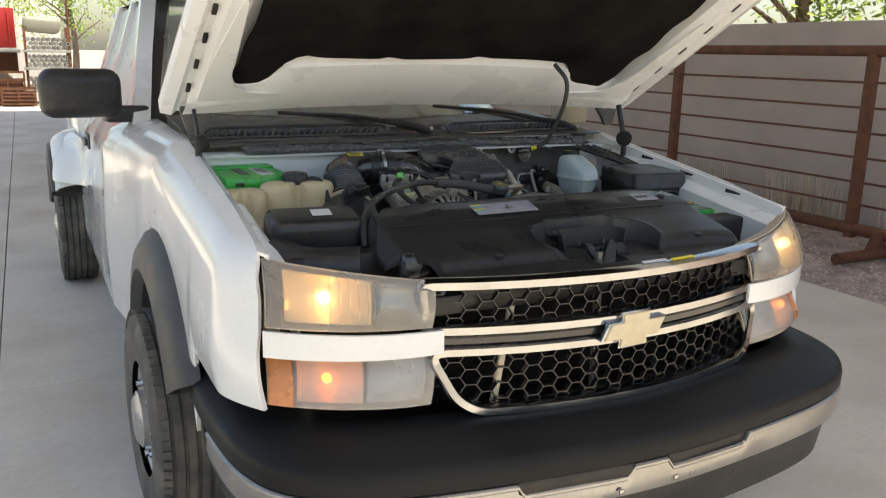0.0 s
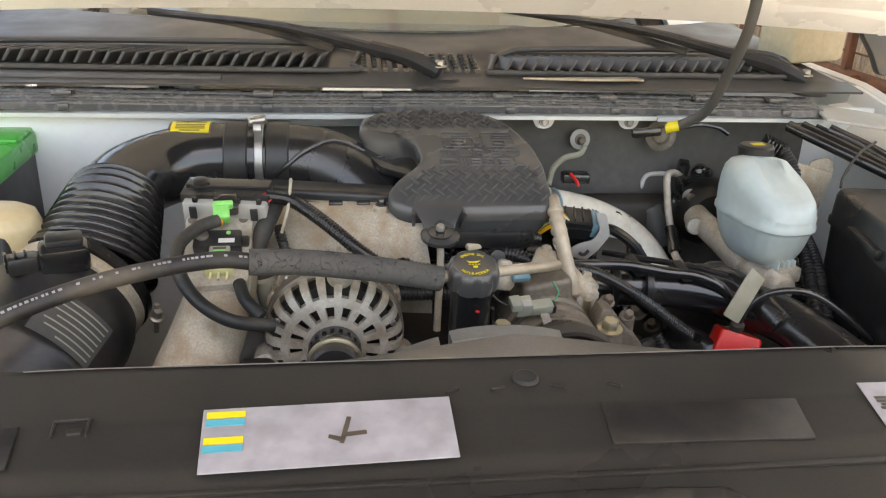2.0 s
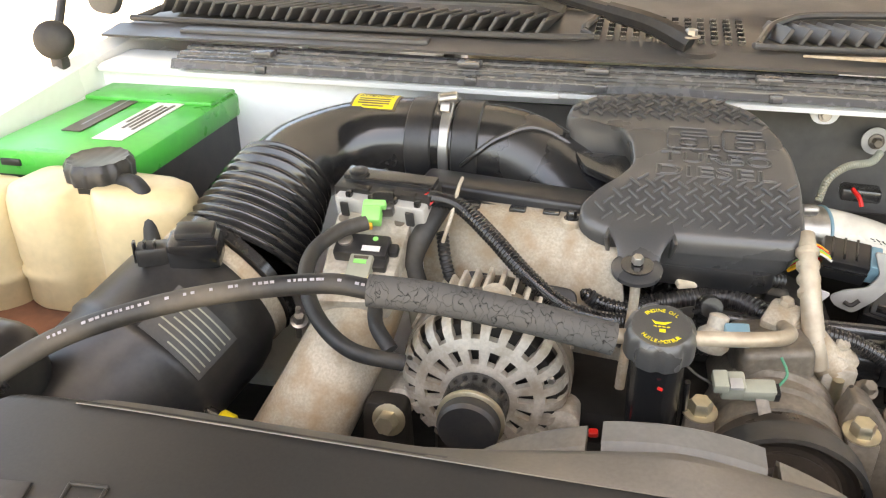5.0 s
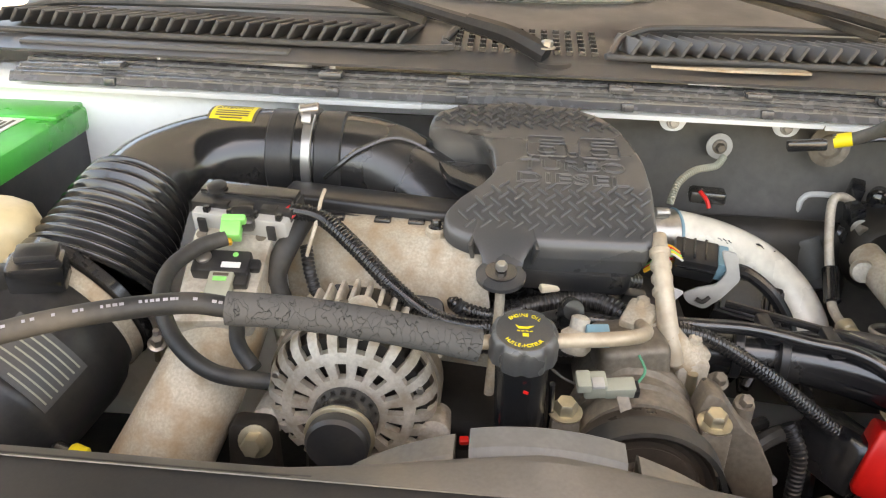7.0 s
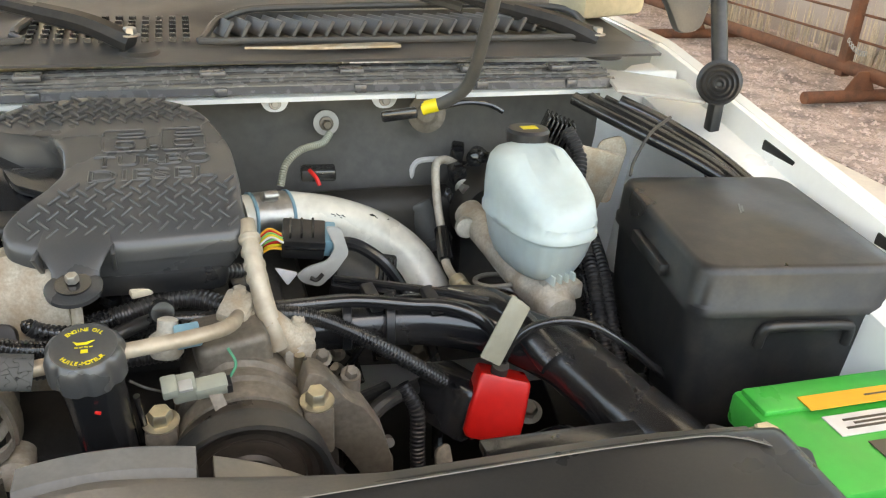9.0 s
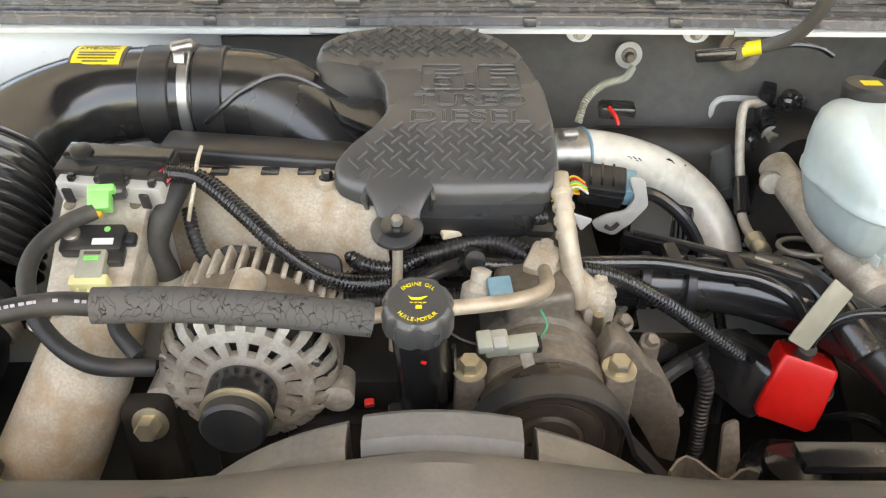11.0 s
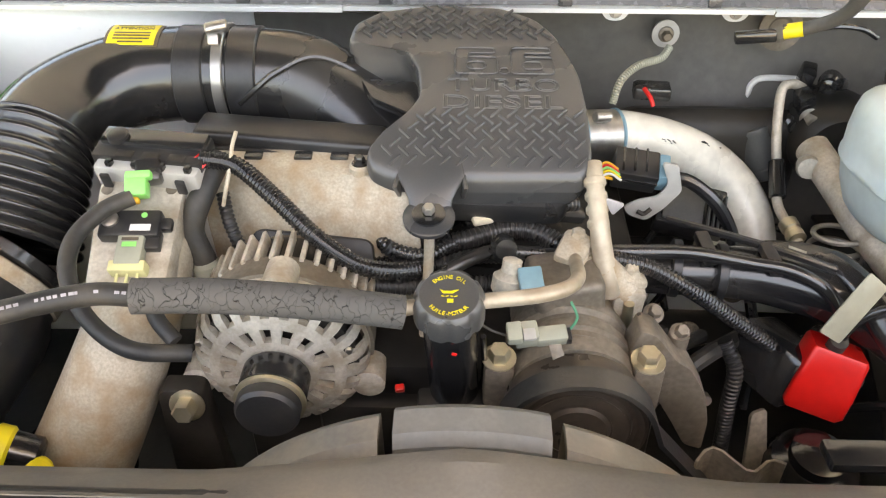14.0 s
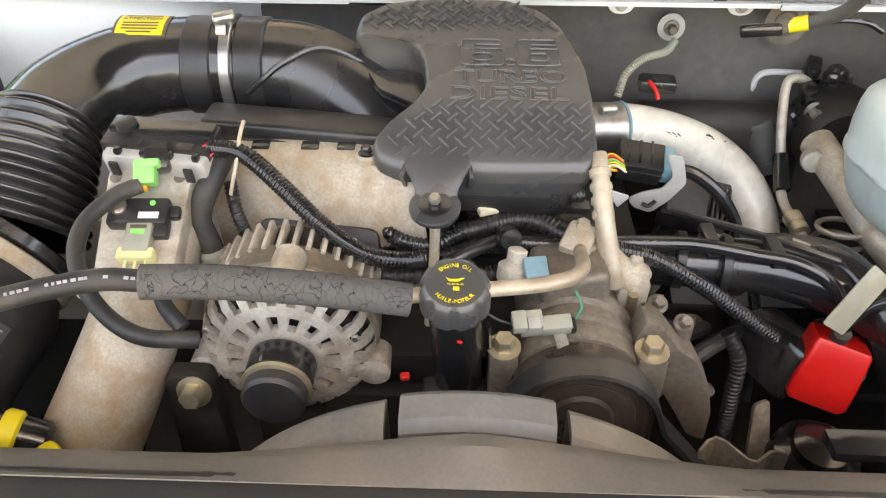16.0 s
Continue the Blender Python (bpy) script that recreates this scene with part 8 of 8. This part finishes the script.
for k, mt in enumerate((ORANGE, RED, LIME, YELLOW, LABEL_WHITE)):
    single("signal_wire", hose([(0.240, 0.918 - 0.006 * k, 1.206), (0.226, 0.925 - 0.006 * k, 1.211), (0.212, 0.918 - 0.005 * k, 1.203)], 0.0014, 6), mt, "thin coloured insulated signal wire", "wire", group="signal wires")
for x, y, z, a in ((0.075, 0.862, 1.17, 20), (0.15, 0.90, 1.165, -30), (0.19, 0.905, 1.15, 10), (0.05, 0.88, 1.16, 60)):
    single("injector_clip", box((x, y, z), (0.030, 0.016, 0.014), (20, 10, a), 0.003), BLACK_GLOSS, "small black injector plug", "plug", group="injector plugs")
for k, mt in enumerate((RED, YELLOW, ORANGE, LIME)):
    single("signal_wire", hose([(-0.275, 0.860, 1.278), (-0.245, 0.862 - k * 0.0025, 1.279), (-0.220, 0.852 - k * 0.0025, 1.280), (-0.206, 0.834 - k * 0.002, 1.274)], 0.0011, 6), mt, "thin coloured insulated signal wire", "wire", group="signal wires")
single("red_wire_seal", hose([(-0.213, 0.822, 1.272), (-0.203, 0.818, 1.264)], 0.008, 10), RED, "red rubber wire seal", "seal")
single("cable_tie", hose([(-0.176, 0.852, 1.286), (-0.176, 0.830, 1.280), (-0.178, 0.815, 1.262), (-0.183, 0.806, 1.242), (-0.188, 0.806, 1.225)], 0.0022, 8), ALU_TAN, "tan cable tie tail", "tie")
single("taped_harness", hose([(-0.194, 0.845, 1.262), (-0.209, 0.805, 1.236), (-0.220, 0.790, 1.206), (-0.213, 0.784, 1.178), (-0.207, 0.784, 1.150)], 0.0125, 14), RUBBER, "thick cloth-taped wiring harness", "harness")
single("harness_boot", rod((-0.211, 0.782, 1.170), (-0.203, 0.776, 1.130), 0.0155, 16, chamfer=0.004), CONN_GREY, "grey rubber harness boot", "boot")
single("white_clip", box((-0.092, 0.785, 1.172), (0.012, 0.022, 0.008), (20, 0, 40), 0.002), LABEL_WHITE, "white plastic harness clip", "clip")
single("foil_tag", box((0.083, 0.842, 1.188), (0.024, 0.014, 0.010), (10, 0, 20), 0.003), REFLECTOR, "crumpled bluish foil tag", "tag")
single("blue_wire_clip", box((-0.163, 0.784, 1.168), (0.034, 0.018, 0.018), (20, 10, 30), 0.003), BLACK_GLOSS, "black plug with a blue insert", "plug")

# accessory bracket right of the compressor
br = thing("accessory_bracket", "grimy cast-aluminium accessory bracket with bolts", "bracket", (0.29, 0.72, 1.05))
ARM = [(0.232, 1.121), (0.241, 1.152), (0.257, 1.145), (0.282, 1.111), (0.299, 1.099), (0.321, 1.060), (0.331, 1.018), (0.332, 0.973), (0.311, 0.981), (0.292, 1.017), (0.274, 1.048), (0.254, 1.063), (0.237, 1.083)]
part("bracket_arm", prism(rounded([(x, z) for x, z in ARM], 0.006), -0.002, 0.030, 0.005, m=pose(0, 0.735, 0, 90, 0, 0)), ALU_DARK, br)
part("bracket_face", prism(rounded([(0.262, 1.128), (0.284, 1.102), (0.312, 1.058), (0.322, 1.020), (0.312, 1.016), (0.292, 1.048), (0.268, 1.090)], 0.005), 0.0, 0.012, 0.004, m=pose(0, 0.733, 0, 90, 0, 0)), ALU_DARK, br)
part("seam", hose([(0.242, 0.733, 1.150), (0.252, 0.7315, 1.118), (0.270, 0.7315, 1.082), (0.290, 0.7315, 1.048), (0.304, 0.7315, 1.024)], 0.0022, 8), GRIME_SHADE, br)
for k in range(4):
    p = Vector((0.246, 0.731, 1.100)).lerp(Vector((0.290, 0.731, 1.026)), k / 3)
    part("cast_rib", box(p, (0.024, 0.008, 0.005), (0, 36, 0), 0.0015), ALU_DARK, br)
part("bracket_lug", lathe((0.319, 0.738, 1.000), (0, -1, 0.2), [(0.018, -0.02), (0.018, 0.008), (0.015, 0.010), (0.009, 0.010), (0.008, -0.006)], 24), ALU_DARK, br)
# dark disc colours the bore as shaded
part("lug_hole", lathe((0.319, 0.729, 1.002), (0, -1, 0.2), [(0.0085, -0.004), (0.0085, 0.0005), (0.001, 0.0006)], 18), GRIME_SHADE, br)
part("bolt_post", rod((0.290, 0.742, 1.085), (0.290, 0.740, 1.118), 0.011, 16), ALU_DARK, br)
for p in ((0.290, 0.740, 1.118), (0.260, 0.745, 1.140)):
    part("bracket_bolt", hexbolt(p, (0.1, -0.5, 0.85), 0.0072, 0.010), ALU_DARK, br)
part("washer_pin", rod((0.330, 0.733, 1.030), (0.330, 0.722, 1.034), 0.006, 12), STEEL, br)
part("bracket_foot", box((0.36, 0.66, 0.93), (0.14, 0.05, 0.04), (0, 6, 0), 0.008), ALU_DARK, br)
single("stamped_bracket", sheet([[(0.300 + 0.095 * i / 10, 0.640 + 0.012 * math.sin(i * 0.9), 0.985 + 0.052 * j / 4 + 0.010 * math.sin(i * 0.55)) for j in range(5)] for i in range(11)], 0.003), ALU_DARK, "bent grimy metal bracket beside the belt", "bracket")
single("throttle_bracket", prism(rounded([(-0.014, -0.05), (0.016, -0.05), (0.010, 0.035), (-0.008, 0.03)], 0.006), -0.003, 0.003, 0.001, m=pose(0.395, 0.72, 0.98, 70, 0, 10)), ALU_DARK, "bare aluminium bracket near the belt", "bracket")
single("fluid_reservoir", lathe((0.455, 0.70, 0.90), (0, -0.1, 1), [(0.05, 0), (0.052, 0.06), (0.046, 0.07), (0.03, 0.075), (0.03, 0.09), (0.02, 0.094)], 32), BLACK_GLOSS, "black steering fluid reservoir below the red cover", "reservoir")

# engine mass below, near black so the bay's deep shade is in its colour
eng = thing("engine_block", "near-black engine block filling the bay below", "engine", (0.05, 0.9, 0.85))
part("block", box((0.05, 0.93, 0.90), (0.46, 0.46, 0.40), bevel=0.03), GRIME_SHADE, eng)
part("front_case", box((0.06, 0.74, 0.93), (0.30, 0.12, 0.26), bevel=0.02), GRIME_SHADE, eng)
part("head", box((0.12, 0.92, 1.09), (0.24, 0.20, 0.09), (0, 4, 0), 0.02), GRIME_SHADE, eng)
# added block, near black in place of the shaded void under the firewall pad
part("bell_housing", box((0.41, 1.155, 1.05), (0.27, 0.06, 0.22), bevel=0.03, seg=3), GRIME_SHADE, eng)
part("turbo", lathe((0.12, 1.05, 1.17), (0, 1, 0), [(0.05, -0.04), (0.075, -0.02), (0.075, 0.04), (0.05, 0.06)], 30), ALU_DARK, eng)
for i in range(5):
    part("hose_run", hose([(0.05 + 0.05 * i, 0.72 + 0.01 * i, 1.02 - 0.02 * i), (0.12 + 0.05 * i, 0.76, 1.05), (0.2 + 0.05 * i, 0.80 + 0.01 * i, 1.06 - 0.01 * i)], 0.008 + 0.002 * (i % 3), 10), RUBBER, eng)
rr = random.Random(12)
for i in range(26):
    x, y = 0.30 + 0.28 * rr.random(), 0.80 + 0.26 * rr.random()
    z = 0.93 + 0.07 * rr.random()
    a = rr.random() * 6.28
    if i % 3:
        part("dark_line", hose([(x, y, z), (x + 0.05 * math.cos(a), y + 0.05 * math.sin(a), z + 0.03), (x + 0.12 * math.cos(a), y + 0.09 * math.sin(a), z - 0.01)], 0.004 + 0.004 * rr.random(), 8, 6), BLACK_GLOSS, eng)
    else:
        part("fitting", hexbolt((x, y, z), (rr.uniform(-.4, .4), -0.4, 1), 0.008 + 0.005 * rr.random(), 0.012), STEEL if i % 2 else ALU_DARK, eng)
red = single("red_plug", box((0.0, 0.685, 1.085), (0.010, 0.008, 0.008), (20, 0, 10), 0.002), RED, "tiny red sensor plug beside the filler tube", "plug")

# loose harness clipped to the firewall
hw = thing("hood_harness", "grey taped wire harness hanging from the hood with yellow tape", "harness", (0.5, 1.1, 1.3))
part("drop_cable", hose([(0.455, 1.092, 1.302), (0.485, 1.082, 1.312), (0.505, 1.045, 1.345), (0.500, 0.98, 1.42), (0.490, 0.92, 1.50), (0.478, 0.90, 1.58), (0.455, 0.95, 1.64)], 0.0085, 12, 8), GREYPL, hw)
part("yellow_tape", rod((0.456, 1.092, 1.301), (0.476, 1.085, 1.308), 0.0094, 14), YELLOW, hw)
part("plug", box((0.425, 1.098, 1.292), (0.05, 0.016, 0.014), (0, -8, -8), 0.003), BLACK_GLOSS, hw)
part("branch", hose([(0.480, 1.088, 1.302), (0.52, 1.10, 1.305), (0.56, 1.11, 1.298), (0.585, 1.115, 1.285)], 0.0035, 8), BLACK_GLOSS, hw)
fc = thing("firewall_connector", "ribbed black bulkhead connector with conduit", "connector", (0.66, 1.09, 1.26))
for k in range(7):
    part("fin", box((0.638 + k * 0.007, 1.085, 1.268 - 0.003 * k), (0.003, 0.05, 0.045), (0, 20, -20), 0.001), BLACK_GLOSS, fc)
part("conduit", hose([(0.665, 1.06, 1.27), (0.675, 1.03, 1.24), (0.66, 1.0, 1.20), (0.64, 0.98, 1.15)], 0.011, 12, 10, ribs=0.006, depth=0.14), BLACK, fc)
part("plate", box((0.70, 1.04, 1.20), (0.07, 0.01, 0.10), (10, 15, 0), 0.003), ALU_TAN, fc)
for k in range(4):
    single("body_harness", hose([(0.70 + 0.02 * k, 1.12 - 0.01 * k, 1.30), (0.76 + 0.02 * k, 1.04, 1.275), (0.83 + 0.012 * k, 0.96, 1.245), (0.885, 0.88 - 0.02 * k, 1.21)], 0.010 + 0.002 * (k % 2), 12), BLACK_GLOSS, "thick black taped body harness along the fender", "harness", group="body harness")
for k, x in enumerate((0.665, 0.650)):
    single("side_conduit", hose([(x, 0.95, 1.16), (x - 0.01, 0.88, 1.13), (x - 0.02, 0.80, 1.06), (x - 0.01, 0.74, 1.0)], 0.010, 12, 10, ribs=0.006, depth=0.14), BLACK, "black corrugated conduit beside the fuse box", "conduit", group="conduits")
pts = [(0.625 + 0.0024 * t + 0.012 * math.cos(t * 0.75), 0.735 + 0.0010 * t, 1.04 + 0.0008 * t + 0.012 * math.sin(t * 0.75)) for t in range(70)]
single("coiled_lead", hose(pts, 0.003, 6, 2), BLACK_GLOSS, "coiled black rubber lead beside the hose", "lead")
for x, y in ((0.906, 1.062),):
    horn = thing("hood_switch", "black ribbed round horn on the fender's inner edge", "horn", (x, y, 1.30))
    for k in range(4):
        part("ring", lathe((x - 0.008, y - 0.012, 1.334), (-0.55, -0.8, 0.2), [(0.004 + 0.007 * k, 0.006 - 0.002 * k), (0.007 + 0.007 * k, 0.009 - 0.002 * k), (0.010 + 0.007 * k, 0.006 - 0.002 * k)], 30, close=False), BLACK, horn)
    part("disc", lathe((x, y, 1.334), (-0.55, -0.8, 0.2), [(0.02, -0.01), (0.033, 0.0), (0.033, 0.010), (0.01, 0.014)], 34), BLACK, horn)
    part("bracket", box((x + 0.002, y, 1.285), (0.018, 0.02, 0.08), bevel=0.004), BLACK, horn)
    part("strut", rod((x + 0.004, y + 0.006, 1.34), (x + 0.008, y + 0.06, 1.47), 0.012, 14), BLACK, horn)
hl = thing("hood_hinge_cover", "black round hinge bumper on the fender's inner edge", "bumper stop", (-0.86, 1.08, 1.36))
part("disc", lathe((-0.862, 1.08, 1.362), (0.5, -0.8, 0.2), [(0.02, -0.01), (0.029, 0.0), (0.029, 0.012), (0.024, 0.016), (0.01, 0.017)], 34), GRIME_SHADE, hl)
part("strut", rod((-0.864, 1.09, 1.365), (-0.866, 1.15, 1.47), 0.007, 12), BLACK, hl)
part("stem", box((-0.868, 1.09, 1.30), (0.022, 0.022, 0.11), bevel=0.005), BLACK, hl)
# slots along the driver's inner fender, near-black boxes for the shade in them
for y in (0.42, 0.68, 0.93):
    x, z = gap_line(1, y)
    single("fender_slot", box((x - 0.010, y, z - 0.026), (0.004, 0.075, 0.026), (6, 0, -2), 0.006), GRIME_SHADE, "dark oblong hole in the white fender lip", "hole", group="fender slots", kind="structure")
single("lower_tray", box((0.47, 0.585, 1.118), (0.17, 0.03, 0.012), (0, 4, 3), 0.003), BLACK_GLOSS, "black plastic tray edge behind the radiator cover", "tray")
plate = thing("alternator_bracket", "dark grimy bracket plate with bolts above the alternator", "bracket", (-0.1, 0.80, 1.15))
part("plate", prism(rounded([(-0.07, -0.02), (0.075, -0.03), (0.07, 0.02), (-0.06, 0.025)], 0.012), -0.006, 0.006, 0.002, m=pose(-0.105, 0.805, 1.163, 58, 0, -4)), GRIME_SHADE, plate)
for x, z in ((-0.148, 1.172), (-0.112, 1.176), (-0.07, 1.165)):
    part("socket_bolt", lathe((x, 0.795, z), (0, -0.8, 0.6), [(0.011, 0), (0.011, 0.008), (0.006, 0.009), (0.005, 0.003)], 18), ALU_DARK, plate)
x, z = gap_line(1, 0.99)
# a near-black disc on the apron, coloured as the shaded hole
single("fender_hole", lathe((0.868, 0.985, 1.228), (-1, 0, 0.1), [(0.020, -0.004), (0.020, 0.0015), (0.004, 0.002)], 24), GRIME_SHADE, "dark round hole in the white inner fender", "hole", group="fender slots", kind="structure")
single("fuel_line", hose([(0.30, 0.90, 1.15), (0.36, 0.875, 1.148), (0.42, 0.84, 1.15), (0.47, 0.815, 1.146)], 0.005, 10), BLACK_GLOSS, "thin black fuel line over the hoses", "pipe")
for x0, y0, z0 in ((0.335, 0.845, 1.150), (0.405, 0.832, 1.146)):
    single("hose_clip", box((x0, y0, z0), (0.016, 0.045, 0.012), (10, 0, 8), 0.003), BLACK, "black plastic hose clip", "clip", group="hose clips")
for k in range(2):
    single("side_conduit", hose([(0.635 + 0.03 * k, 0.965, 1.17), (0.63 + 0.028 * k, 0.90, 1.13), (0.628 + 0.03 * k, 0.84, 1.08), (0.63 + 0.03 * k, 0.79, 1.02)], 0.0085, 12, 10, ribs=0.0055, depth=0.14), BLACK_GLOSS, "black corrugated conduit beside the fuse box", "conduit", group="conduits")
single("tan_bracket", prism(rounded([(-0.03, -0.05), (0.012, -0.055), (0.03, 0.03), (0.02, 0.05), (-0.012, 0.04)], 0.01), -0.004, 0.004, 0.0015, m=pose(0.735, 1.06, 1.21, 80, 0, -20)), ALU_TAN, "dusty tan stamped bracket on the firewall", "bracket")
single("thin_wire", hose([(0.80, 1.01, 1.30), (0.76, 0.99, 1.285), (0.735, 0.98, 1.25), (0.72, 0.96, 1.235)], 0.0022, 6), RUBBER, "thin black wire over the harness", "wire")
single("fender_plate", box((0.83, 1.12, 1.315), (0.14, 0.10, 0.006), (4, 6, -12), 0.002), MODGREY, "dusty grey shelf plate beside the cowl", "plate")
